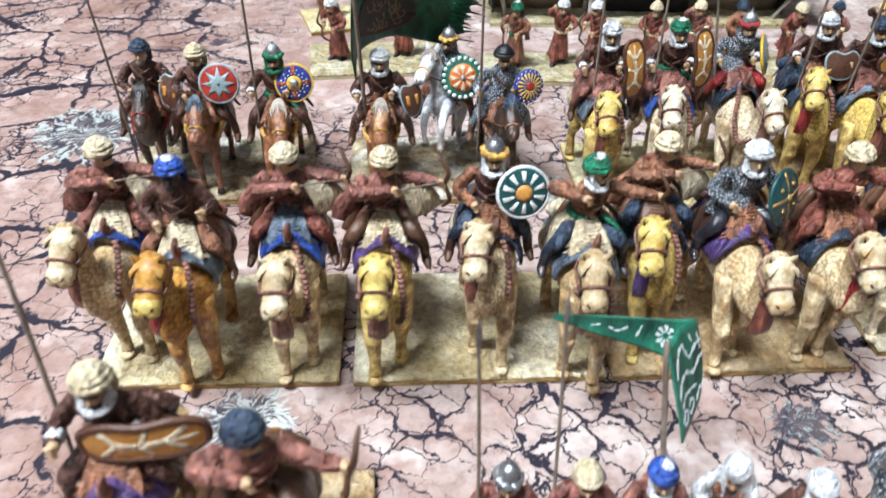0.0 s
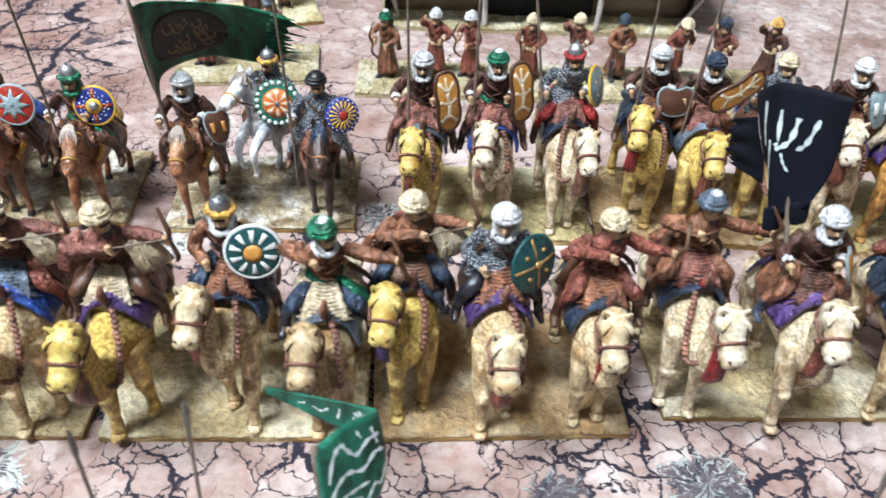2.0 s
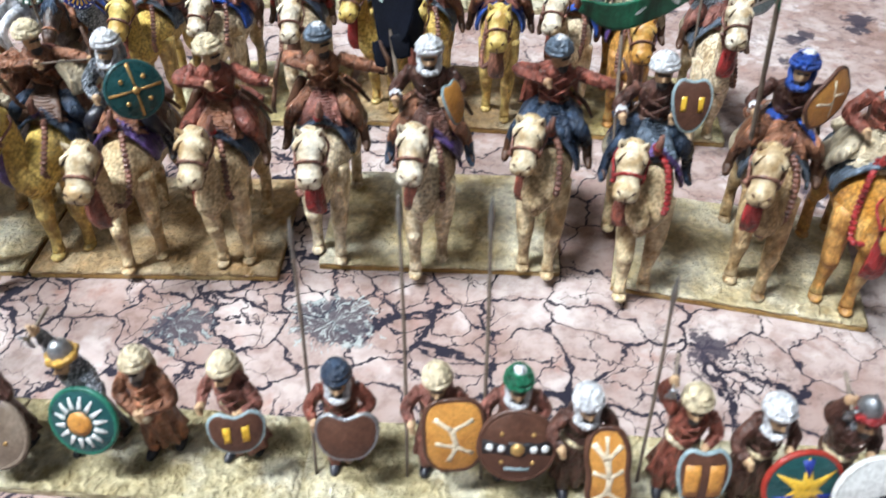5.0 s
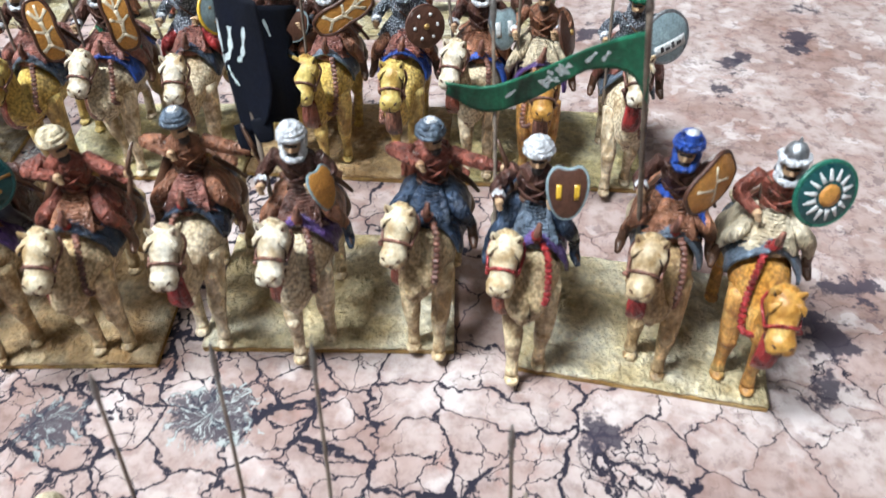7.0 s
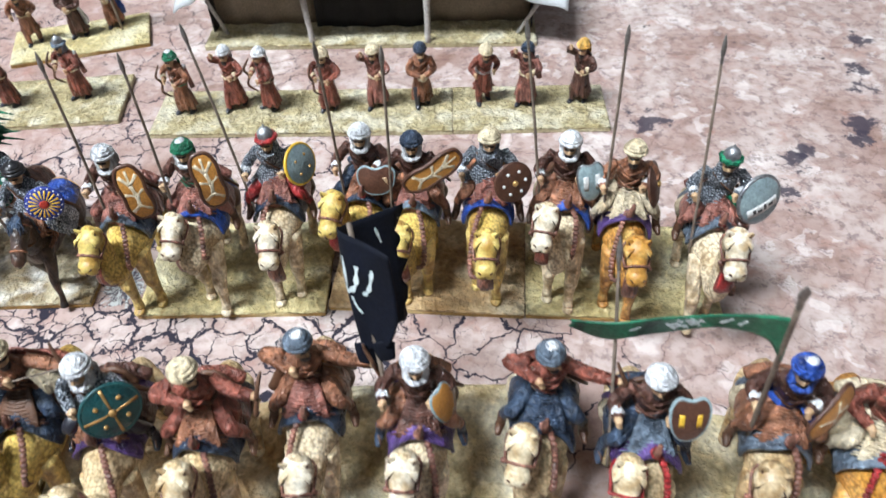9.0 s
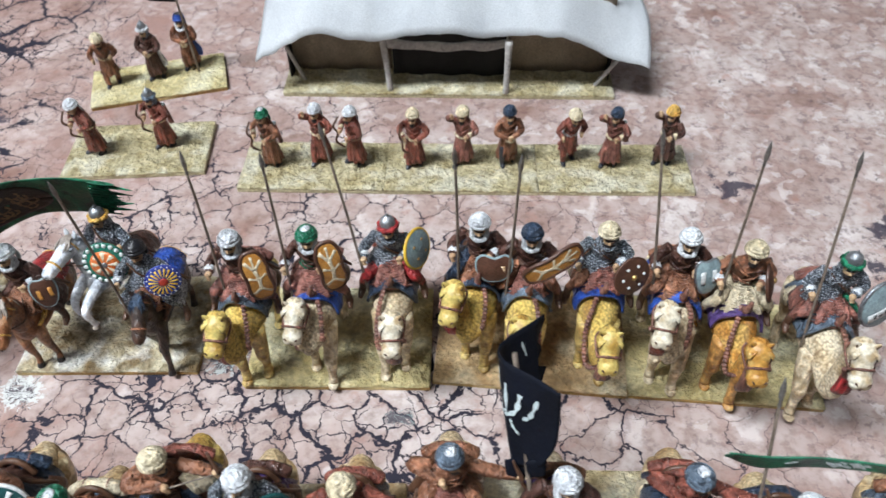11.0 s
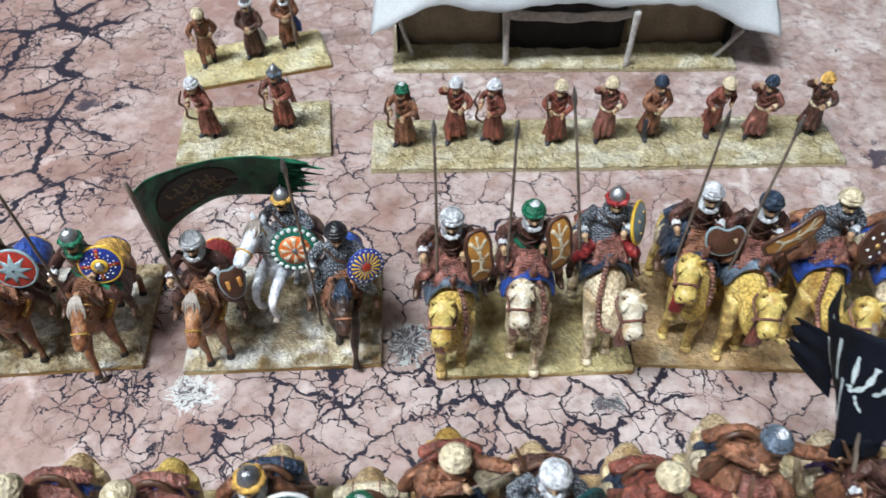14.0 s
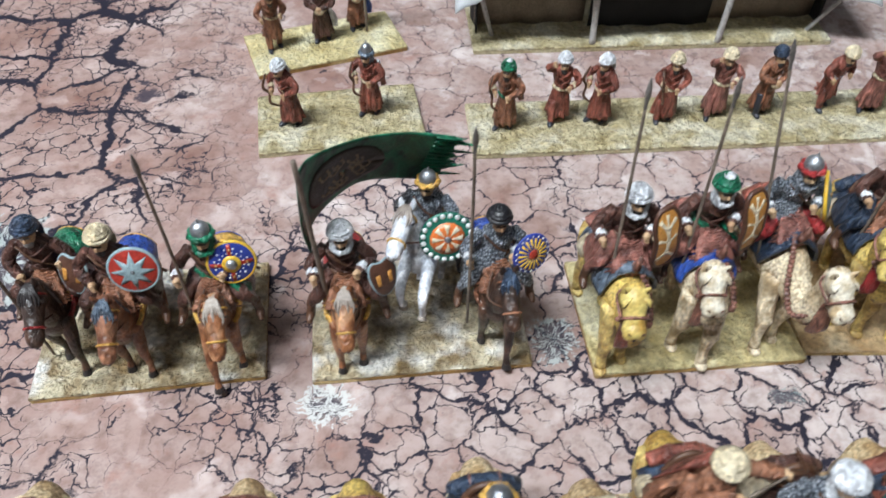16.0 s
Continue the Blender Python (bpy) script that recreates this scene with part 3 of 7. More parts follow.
    def ring(self, c, r, thick, mat, rot=None, seg=18, bead=0.0, squash=1.0):
        """A torus round c; bead: how strongly it is twisted like a rope."""
        t = np.linspace(0, 2 * np.pi, seg, endpoint=False)
        small = np.linspace(0, 2 * np.pi, 7, endpoint=False)
        loops = []
        for i, a in enumerate(t):
            w = thick * (1 + bead * np.sin(i * 2.1))
            q = np.stack([(r + w * np.cos(small)) * np.cos(a), squash * (r + w * np.cos(small)) * np.sin(a), w * np.sin(small)], 1)
            loops.append((q if rot is None else q @ rot.T) + V3(c))
        k = 7
        verts = np.vstack(loops)
        faces = [(i * k + j, ((i + 1) % seg) * k + j, ((i + 1) % seg) * k + (j + 1) % k, i * k + (j + 1) % k) for i in range(seg) for j in range(k)]
        self.put(verts, faces, mat)

    def rope(self, pts, r, mat, step=1.15):
        """A plaited cord: a line of flattened knots."""
        p = spline(pts, 60)
        d = np.concatenate([[0], np.cumsum(np.linalg.norm(np.diff(p, axis=0), axis=1))])
        for s in np.arange(0, d[-1], step):
            c = np.array([np.interp(s, d, p[:, i]) for i in range(3)])
            self.ball(c, (r * 1.15, r * 1.0, r * 0.8), mat, seg=8)

    def sheet(self, grid, thick, mat):
        """A cloth from a grid of points (rows x columns x 3), with thickness."""
        g = np.asarray(grid, float)
        a, b = g.shape[:2]
        du, dv = np.gradient(g, axis=0), np.gradient(g, axis=1)
        nr = np.cross(du, dv)
        nr /= np.linalg.norm(nr, axis=2)[..., None] + 1e-9
        top, low = (g + nr * thick / 2).reshape(-1, 3), (g - nr * thick / 2).reshape(-1, 3)
        m = a * b
        faces = []
        for i in range(a - 1):
            for j in range(b - 1):
                q = (i * b + j, i * b + j + 1, (i + 1) * b + j + 1, (i + 1) * b + j)
                faces.append(q)
                faces.append(tuple(x + m for x in q[::-1]))
        edge = [i * b for i in range(a)] + [(a - 1) * b + j for j in range(1, b)] + [i * b + b - 1 for i in range(a - 2, -1, -1)] + [j for j in range(b - 2, 0, -1)]
        for i, e in enumerate(edge):
            f = edge[(i + 1) % len(edge)]
            faces.append((e, f, f + m, e + m))
        self.put(np.vstack([top, low]), faces, mat)

    def mesh(self, name):
        me = bpy.data.meshes.new(name)
        me.from_pydata((np.vstack(self.v) * MM).tolist(), [], self.f)
        for x in self.names:
            me.materials.append(MAT[x])
        me.polygons.foreach_set("material_index", self.m)
        me.polygons.foreach_set("use_smooth", [True] * len(self.f))
        bm = bmesh.new()
        bm.from_mesh(me)
        bmesh.ops.recalc_face_normals(bm, faces=bm.faces[:])
        bm.to_mesh(me)
        bm.free()
        return me


def thing(name, mold, m, label, category, group="", kind=""):
    ob = new(name, mold.mesh(name))
    ob.matrix_world = m
    return tagged(ob, label, category, group, kind)


def holder(name, m, label, category, group="", kind=""):
    ob = new(name)
    ob.empty_display_size = 0.005
    ob.matrix_world = m
    return tagged(ob, label, category, group, kind)


def part(name, mold, parent, label=""):
    ob = new(name, mold.mesh(name))
    ob.parent = parent
    return tagged(ob, label)


def at(x, y, z, rx=0, ry=0, rz=0):
    return pose(x * MM, y * MM, z * MM, rx, ry, rz)


def box(x0, x1, y0, y1, z0, z1, mat, bevel=0.0):
    """A block as a mold, its edges rounded by bevel."""
    bm = bmesh.new()
    bmesh.ops.create_cube(bm, size=1.0, matrix=Matrix.Translation(((x0 + x1) / 2, (y0 + y1) / 2, (z0 + z1) / 2)) @ Matrix.Diagonal((x1 - x0, y1 - y0, z1 - z0, 1)))
    if bevel:
        bmesh.ops.bevel(bm, geom=bm.edges[:], offset=bevel, segments=2, affect="EDGES")
    bm.verts.index_update()
    mo = Mold()
    mo.put([v.co[:] for v in bm.verts], [tuple(v.index for v in f.verts) for f in bm.faces], mat)
    bm.free()
    return mo


def flat(ob):
    ob.data.polygons.foreach_set("use_smooth", [False] * len(ob.data.polygons))
    return ob


# ---- hall, table and mat ----
HX0, HX1, HY0, HY1, FLOOR = -2600.0, 3000.0, -2800.0, 2600.0, -753.0
CE = CEIL * 1000


def slab(name, dims, mat, label, category):
    ob = flat(thing(name, box(*dims, mat), Matrix(), label, category, kind="structure"))
    return ob


slab("floor", (HX0, HX1, HY0, HY1, FLOOR - 100, FLOOR), "floor_carpet", "dark carpeted floor of the hall", "floor")
slab("ceiling", (HX0, HX1, HY0, HY1, CE, CE + 100), "ceiling_paint", "plain white hall ceiling", "ceiling")
slab("wall_north", (HX0, HX1, HY1, HY1 + 100, FLOOR, CE), "wall_paint", "plain off-white painted hall wall", "wall")
slab("wall_south", (HX0, HX1, HY0 - 100, HY0, FLOOR, CE), "wall_paint", "plain off-white painted hall wall", "wall")
slab("wall_west", (HX0 - 100, HX0, HY0 - 100, HY1 + 100, FLOOR, CE), "wall_paint", "plain off-white painted hall wall", "wall")
slab("wall_east", (HX1, HX1 + 100, HY0 - 100, HY1 + 100, FLOOR, CE), "wall_paint", "plain off-white painted hall wall", "wall")
for fx, fy, fw in FITTINGS:
    fit = holder("ceiling_light", at(fx * 1000, fy * 1000, CE), "long white fluorescent fitting on the ceiling", "ceiling light", "ceiling lights")
    flat(part("housing", box(-620, 620, -150, 150, -60, -0.5, "fitting_metal", 6), fit))
    flat(part("diffuser", box(-590, 590, -135, 135, -68, -60.5, "diffuser_glow", 2), fit, "glowing diffuser panel"))

table = holder("table", at(350, 250, FLOOR), "long wooden table under the gaming mat", "table")
flat(part("tabletop", box(-1000, 1000, -620, 620, 722, 750, "table_wood", 3), table))
for sx in (-1, 1):
    for sy in (-1, 1):
        flat(part("leg", box(sx * 930 - 25, sx * 930 + 25, sy * 560 - 25, sy * 560 + 25, 0, 722, "table_wood", 3), table))


def gaming_mat():
    nx, ny = 48, 30
    x0, x1, y0, y1 = -620, 1320, -350, 850
    mo = Mold()
    grid = np.array([[(x0 + (x1 - x0) * i / nx, y0 + (y1 - y0) * j / ny, -1.5) for j in range(ny + 1)] for i in range(nx + 1)])
    mo.sheet(grid, 3.0, "mat_print")
    return thing("ground_mat", mo, Matrix(), "pink cracked-desert printed gaming mat covering the table", "gaming mat", kind="structure")


flat(gaming_mat())


# ---- scenic bases ----
def scenic_base(x, y, w, d, yaw, seed, mats, label, rough=0.5):
    """A textured base; x, y: its front left corner."""
    top, edge = mats
    ob = holder("scenic_base", at(x, y, 0.02, 0, 0, yaw), label, "miniature base", "scenic bases")
    flat(part("board", box(0, w, 0, d, 0, 1.5, edge, 0.25), ob))
    nx, ny = int(w * 1.5), int(d * 1.5)
    g = np.zeros((nx + 1, ny + 1, 3))
    for i in range(nx + 1):
        for j in range(ny + 1):
            px, py = w * i / nx, d * j / ny
            e = min(px, w - px, py, d - py)
            h = noise.noise(Vector((px / 7 + seed * 3.1, py / 7, seed))) * 0.9 + noise.noise(Vector((px / 2.4, py / 2.4 + seed * 5, 2.0))) * rough
            k = min(1, e / 2.2)
            wob = 0.35 * noise.noise(Vector((px / 5, py / 5, seed + 9.0))) if e < 0.01 else 0
            g[i, j] = (px + (wob if 0 < i < nx and e < 0.01 and (j in (0, ny)) is False else 0), py + (wob if j in (0, ny) else 0), 2.2 + k * (0.25 + h * 0.62))
    mo = Mold()
    mo.sheet(g - V3((0, 0, 0.35)), 0.7, top)
    part("groundwork", mo, ob)
    return ob


SAND, TAN, OLIVE, STONY, PALE = ("base_sand", "base_edge"), ("base_tan", "base_edge"), ("base_olive", "base_edge"), ("base_stony", "base_edge"), ("base_pale", "base_edge_pale")
TZ = 2.45
for k, (x, y, w, d, yaw, mats, lab) in enumerate([
        (-66.5, 107.2, 58, 40, -0.6, SAND, "sand-coloured textured base under camel riders"),
        (-5.0, 106.2, 61.5, 40, -0.3, SAND, "sand-coloured textured base under camel riders"),
        (58.2, 105.6, 61, 40, 1.0, TAN, "tan textured base under camel riders"),
        (128.7, 111.6, 60.0, 40, -0.5, SAND, "sand-coloured textured base under camel riders"),
        (200.7, 106.6, 58.3, 40, -11.6, SAND, "sand-coloured textured base set askew under camel riders"),
        (65.6, 178.6, 58.6, 40, 0.0, OLIVE, "yellowish textured base under camel lancers"),
        (124.9, 181.0, 60.5, 40, -4.6, TAN, "tan textured base under camel lancers"),
        (185.6, 176.4, 59.0, 40, -4.2, OLIVE, "yellowish textured base under camel lancers"),
        (-80.7, 183.6, 59.5, 40, 2.2, STONY, "stony brown and white base under horsemen"),
        (-9.0, 183.0, 58.5, 40, 0.8, STONY, "stony brown and white base under horsemen"),
        (-57.0, 41.5, 58, 38.5, 1.0, TAN, "tan textured base under camel riders"),
        (17.8, 48.8, 57.5, 20, -1.4, PALE, "pale yellow textured base under foot soldiers"),
        (75.4, 47.4, 59.6, 20, -2.6, PALE, "pale yellow textured base under foot soldiers"),
        (135.1, 44.6, 59.6, 20, -1.6, PALE, "pale yellow textured base under foot soldiers"),
        (195.0, 43.0, 59.6, 20, -1.6, PALE, "pale yellow textured base under foot soldiers"),
        (44.4, 270.0, 58.7, 29, -0.9, PALE, "smooth sandy base under foot archers"),
        (103.3, 268.9, 60.8, 29, -0.5, PALE, "smooth sandy base under foot archers"),
        (164.4, 268.4, 61.2, 29, -0.2, PALE, "smooth sandy base under foot archers"),
        (-29.0, 275.9, 58.2, 33, 4.3, PALE, "pale stony base under two foot archers"),
        (-32.2, 322.8, 60.5, 29, 15.6, OLIVE, "sandy base set askew under three figures")]):
    scenic_base(x, y, w, d, yaw, k + 1, mats, lab, 1.0 if mats is STONY else 0.7)


# ---- figurines ----
def headgear(M, c, kind, cloth, ph, face="skin", beard="beard_dark", scarf=None, tilt=0.0, yaw=0.0):
    """A head at c with its wrap or helmet; plain faces."""
    keep = M.base.copy()
    k = np.eye(4)
    k[:3, :3] = turn(0, 0, yaw) * 0.93
    k[:3, 3] = V3(c)
    M.base = keep @ k
    c = V3((0, 0, 0))
    M.ball(c + (0, -0.4, -2.9), (1.9, 2.2, 2.6), face, seg=14)
    M.ball(c + (0, -1.55, -4.9), (1.35, 1.0, 1.35), beard, seg=12, lump=0.06)
    M.tube([c + (0, -2.4, -2.4), c + (0, -2.85, -3.4)], [0.35, 0.5], face, seg=6)
    M.tube([c + (-1.3, -2.1, -2.3), c + (0, -2.55, -2.2), c + (1.3, -2.1, -2.3)], [(0.2, 0.32)], beard, seg=6, k=7)
    if scarf:
        M.ring(c + (0, -0.3, -5.2), 2.3, 0.8, scarf, turn(14, 0, 0), bead=0.15)
        for s in (-1, 1):
            M.tube([c + (s * 2.2, 0.2, -1.0), c + (s * 2.4, -0.4, -3.0), c + (s * 1.7, -1.6, -5.0)], [(0.7, 0.6)], scarf, seg=7)
    r = turn(tilt, 6 * math.sin(ph * 5), 0)
    if kind == "turban":
        for i in range(6):
            a = ph + (0.5 if i % 2 else 0.0)
            lean = 9 if i % 2 else -5
            M.ring(c + V3((0, 0.25, -0.8 + 0.52 * i)), 2.86 - 0.055 * i - 0.075 * i * i, 0.68, cloth, turn(lean * math.sin(a), lean * math.cos(a), a * 40), seg=24, bead=0.03)
        M.ball(c + V3((0, 0.2, 0.6)), (2.65, 2.7, 1.7), cloth, r, seg=18, wrap=(9.0, 0.06, ph))
        if cloth in ("cloth_blue", "cloth_slate", "cloth_green"):
            M.ball(c + V3((0.1, 0.1, 1.95)), (1.5, 1.5, 0.75), "cloth_white", r, seg=12, wrap=(5.0, 0.08, ph))
        M.tube([c + V3((1.2, 2.3, -0.6)), c + V3((1.6, 3.1, -3)), c + V3((1.9, 3.0, -5.6))], [(1.0, 0.5), (1.1, 0.45), (0.7, 0.3)], cloth, seg=8)
    elif kind == "helmet":
        M.ball(c + V3((0, 0, 0.2)), (2.45, 2.5, 2.9), "steel", r, seg=16)
        M.tube([c + V3((0, 0.1, 2.7)), c + V3((0, 0.2, 4.2))], [0.6, 0.12], "steel", seg=8)
        M.ring(c + V3((0, 0, -0.6)), 2.65, 0.85, cloth, r, bead=0.3, seg=22)
        M.tube([c + V3((0, 0.8, -1.5)), c + V3((0, 1.0, -4.8))], [(2.4, 2.0), (3.1, 2.5)], "mail", seg=14)
    elif kind == "hood":
        M.ball(c + V3((0, 0.5, -0.4)), (3.1, 3.3, 3.1), cloth, r, seg=18, lump=0.06)
        M.tube([c + V3((0, 0.8, -1)), c + V3((0.4, 1.6, -6)), c + V3((1.6, 2.2, -14)), c + V3((3, 2.4, -21))], [(2.9, 2.6), (5.2, 3.2), (5.6, 3.4), (4.6, 2.6)], cloth, seg=16, ripple=(6, 0.10, ph))
    M.base = keep


def arm(M, s, e, h, cloth, r=1.22, hand="skin", cuff=None):
    s, e, h = V3(s), V3(e), V3(h)
    M.tube([s, e, h], [r * 1.25, r * 1.2, r * 0.85], cloth, seg=18, k=20, ripple=(6, 0.15, s[0]), lump=0.10)
    for i in range(3):
        q = e + (s - e) * (0.12 + 0.3 * i) if i < 2 else e + (h - e) * 0.35
        M.ring(q, r * 1.12, 0.26, cloth, turn(70 + 20 * i, 25 * math.sin(i + s[0]), 40 * i), seg=14, bead=0.3)
    if cuff:
        M.tube([e + (h - e) * 0.45, e + (h - e) * 0.78], [r * 1.0, r * 1.25], cuff, seg=12, k=6, ripple=(5, 0.12, s[0]))
    M.ball(h + (h - e) / (np.linalg.norm(h - e) + 1e-9) * 0.5, 1.0, hand, seg=9)
    for i in range(4):
        M.ball(h + (h - e) / (np.linalg.norm(h - e) + 1e-9) * 1.0 + (0.15 * i - 0.2, -0.55, 0.95 - 0.6 * i), (0.75, 0.5, 0.30), hand, seg=7)


def bow(M, c, tilt=0.0, size=8.5, yaw=0.0):
    c = V3(c)
    r = turn(0, tilt, yaw)
    pts = [(0.6, -1.3, size), (0.3, -0.2, size * 0.85), (0, 1.9, size * 0.45), (0, 0.5, 0), (0, 1.9, -size * 0.45), (0.3, -0.2, -size * 0.85), (0.6, -1.3, -size)]
    M.tube([c + r @ (V3(p) * (1, -1, 1)) for p in pts], [0.28, 0.42, 0.55, 0.5, 0.55, 0.42, 0.28], "leather", seg=8, k=30)


def torso(M, z, robe, ph, mail=False, sash=None, lean=0.0):
    """Chest and shoulders above a waist at height z."""
    body = "mail" if mail else robe
    M.tube([(0, 1.0, z - 1), (0, 0.8, z + 3), (0, 0.3 - lean, z + 7), (0, 0.2 - lean, z + 9.6)], [(3.1, 2.6), (3.5, 2.7), (4.1, 2.7), (1.8, 1.6)], body, seg=24, k=20, ripple=(9, 0.13, ph))
    if not mail:
        for i in range(4):
            s = -1 if i % 2 else 1
            y0 = z + 7.6 - 1.5 * i
            M.tube([(s * 3.6, -0.9 - lean * 0.7, y0 + 0.6), (s * 1.2, -2.75 - lean * 0.6, y0 - 0.7), (-s * 1.8, -2.35 - lean * 0.4, y0 - 2.4)], [0.15, 0.30, 0.12], body, seg=7, k=10)
    M.ring((0, 0.9, z + 0.4), 3.35, 0.5, "leather", turn(4, -5, 0), squash=0.83)
    if sash:
        M.ring((0, 1.0, z + 0.2), 3.55, 0.95, sash, turn(4, 5, 0), bead=0.18, squash=0.85)


def seated(M, z, o):
    """A rider whose seat is at height z."""
    ph, robe, low = o["ph"], o["robe"], o.get("low", o["robe"])
    tw = turn(0, 0, o.get("twist", 0))
    keep = M.base.copy()
    # skirts over the saddle, with folds, open in front
    k = o.get("full", 1.0)
    M.tube([(0, 1.8, z + 4), (0, 2.2 + 0.4 * k, z + 0.5), (0, 2.0 + 2.0 * k, z - 4.5 * k)], [(3.3, 2.8), (4.7 * k, 4.2 * k), (6.0 * k, 5.2 * k)], robe if not o.get("mail") else low, seg=44, k=16, ripple=(11, 0.13, ph))
    for s in (-1, 1):
        M.tube([(s * 3.0, 0.5, z + 3.0), (s * 5.9, 0.8, z - 0.3), (s * 7.3, 2.0, z - 5.0), (s * 7.7, 3.0, z - 8.2)], [(1.1, 1.9), (1.1, 2.9), (0.7, 3.4), (0.4, 2.9)], low, seg=26, k=18, ripple=(8, 0.20, ph + s))
    # legs
    boot = o.get("boot", "leather")
    for s in (-1, 1):
        M.tube([(s * 3.2, 0, z + 1.0), (s * 6.6, -4.6, z - 0.8), (s * 8.4, -3.4, z - 4.4), (s * 9.0, -2.8, z - 7.2)], [1.8, 1.8, 1.3, 1.0], o.get("leg", low), seg=14, k=18, ripple=(5, 0.10, ph))
        M.tube([(s * 8.8, -3.0, z - 5.6), (s * 9.2, -2.9, z - 8.6), (s * 9.5, -3.6, z - 9.8), (s * 9.9, -5.8, z - 10.4)], [1.25, 1.1, 1.15, 0.6], boot, seg=10)
        M.ring((s * 9.6, -4.2, z - 10.0), 1.25, 0.25, "leather", turn(0, 90, 20), seg=10)
    # ribbed fleece on the saddle before the rider
    rib = o.get("fleece") or "cloth_rust"
    for i in range(11):
        y, zz, w = -2.0 - i * 0.60, z + 3.9 - i * 0.50, 2.4 + 0.36 * i + 0.3 * math.sin(i * 1.9 + ph)
        sk = 0.35 * math.sin(i * 2.7 + ph)
        M.tube([(-w, y + 1.2, zz - 2.0 + sk), (-w * 0.55, y + 0.05, zz - 0.35), (sk * 0.6, y - 0.45, zz - 0.35), (w * 0.55, y + 0.05, zz - 0.35), (w, y + 1.2, zz - 2.0 - sk)], [(0.18, 0.2), (0.3, 0.42), (0.26, 0.36), (0.3, 0.42), (0.18, 0.2)], rib, seg=8, k=14)
    M.tube([(0, -1.0, z + 3.0), (0, -4.4, z + 0.9), (0, -8.2, z - 2.3)], [(2.2, 0.7), (3.9, 0.9), (5.2, 0.6)], rib, seg=16, k=12)
    # scabbard and straps
    M.tube([(4.6, 2.4, z + 4.2), (7.6, 3.4, z + 0.8), (9.6, 5.6, z - 3.6)], [0.55, 0.6, 0.4], "leather", seg=8)
    M.tube([(4.2, 2.0, z + 4.8), (3.7, 1.4, z + 5.8)], [0.35, 0.5], "brass", seg=7)
    M.tube([(-3.6, -1.4, z + 11.2), (-0.2, -3.0, z + 8.0), (3.4, -1.6, z + 4.4)], [(0.4, 0.25)], "leather", seg=6, k=10)
    M.base = keep @ np.block([[tw, np.zeros((3, 1))], [np.zeros((1, 3)), np.ones((1, 1))]])
    torso(M, z + 3, robe, ph, o.get("mail", False), o.get("sash"), o.get("lean", 0))
    sl = "mail" if o.get("mail") else o.get("sleeve", robe)
    p = o["pose"]
    if p == "lance":
        arm(M, (-4.2, 0.3, z + 10.6), (-7.6, -0.6, z + 6.2), (-7.2, -4.6, z + 5.6), sl, cuff="cloth_white")
        arm(M, (3.9, 0.3, z + 10.6), (6.6, -0.2, z + 6.8), (3.6, -4.0, z + 6.0), sl, cuff="cloth_white")
    elif p == "archer":
        arm(M, (4.2, 0.0, z + 10.6), (8.4, -3.0, z + 9.4), (12.4, -4.6, z + 9.0), sl)
        arm(M, (-4.2, 0.4, z + 10.6), (-7.6, -1.4, z + 9.2), (-1.2, -4.8, z + 9.4), sl)
        bow(M, (13.4, -5.0, z + 8.6), tilt=o.get("bow", 12), size=7.5)
    elif p == "draw":
        arm(M, (4.0, -0.4, z + 10.6), (8.0, -2.2, z + 10.2), (11.2, -3.6, z + 9.8), sl)
        arm(M, (-4.2, 0.4, z + 10.6), (-7.0, -2.6, z + 9.6), (0.4, -5.2, z + 10.4), sl, r=1.4)
        bow(M, (12.4, -3.8, z + 9.6), tilt=-6, size=7.6, yaw=30)
        M.tube([(0.8, -5.9, z + 10.8), (13.4, -4.4, z + 10.2)], [0.2], "shaft_wood", seg=6, k=6)
        M.tube([(5.4, -2.0, z + 9.4), (7.6, -3.0, z + 6.0), (9.0, -3.4, z + 2.6)], [(2.6, 0.8), (3.4, 1.0), (3.7, 0.5)], "cloth_bone", seg=18, k=14, ripple=(5, 0.14, ph))
        M.tube([(-3.8, 2.0, z + 8.0), (-7.4, 2.8, z + 4.0), (-9.0, 2.6, z - 0.5)], [(1.6, 1.2), (2.8, 1.5), (2.4, 0.8)], sl, seg=18, k=14, ripple=(6, 0.16, ph))
    elif p == "reach":
        arm(M, (4.2, -0.4, z + 10.4), (9.0, -2.6, z + 9.4), (14.0, -4.0, z + 8.6), sl)
        arm(M, (-4.2, 0.4, z + 10.4), (-8.2, 1.8, z + 10.0), (-2.8, -3.2, z + 9.6), sl)
        bow(M, (14.8, -4.6, z + 8.4), tilt=-14, size=7.2, yaw=25)
    elif p == "rein":
        arm(M, (-4.2, 0.3, z + 10.6), (-7.4, -0.6, z + 6.0), (-4.2, -4.6, z + 4.6), sl)
        arm(M, (3.9, 0.3, z + 10.6), (6.6, -0.2, z + 6.8), (5.6, -2.4, z + 6.4), sl)
    if o.get("sash"):
        M.tube([(2.6, -1.6, z + 3.6), (5.2, -3.4, z + 2.0), (8.4, -3.2, z - 1.8)], [(0.8, 0.5), (1.7, 0.6), (2.2, 0.4)], o["sash"], seg=16, k=12, ripple=(6, 0.18, ph))
    if o.get("mail"):
        M.tube([(-0.6, 0.9, z + 4.6), (-1.2, 0.2, z + 1.8), (-2.0, -0.4, z - 1.6)], [(3.6, 3.0), (4.8, 3.9), (5.9, 4.6)], "mail", seg=34, k=12, ripple=(9, 0.07, ph))
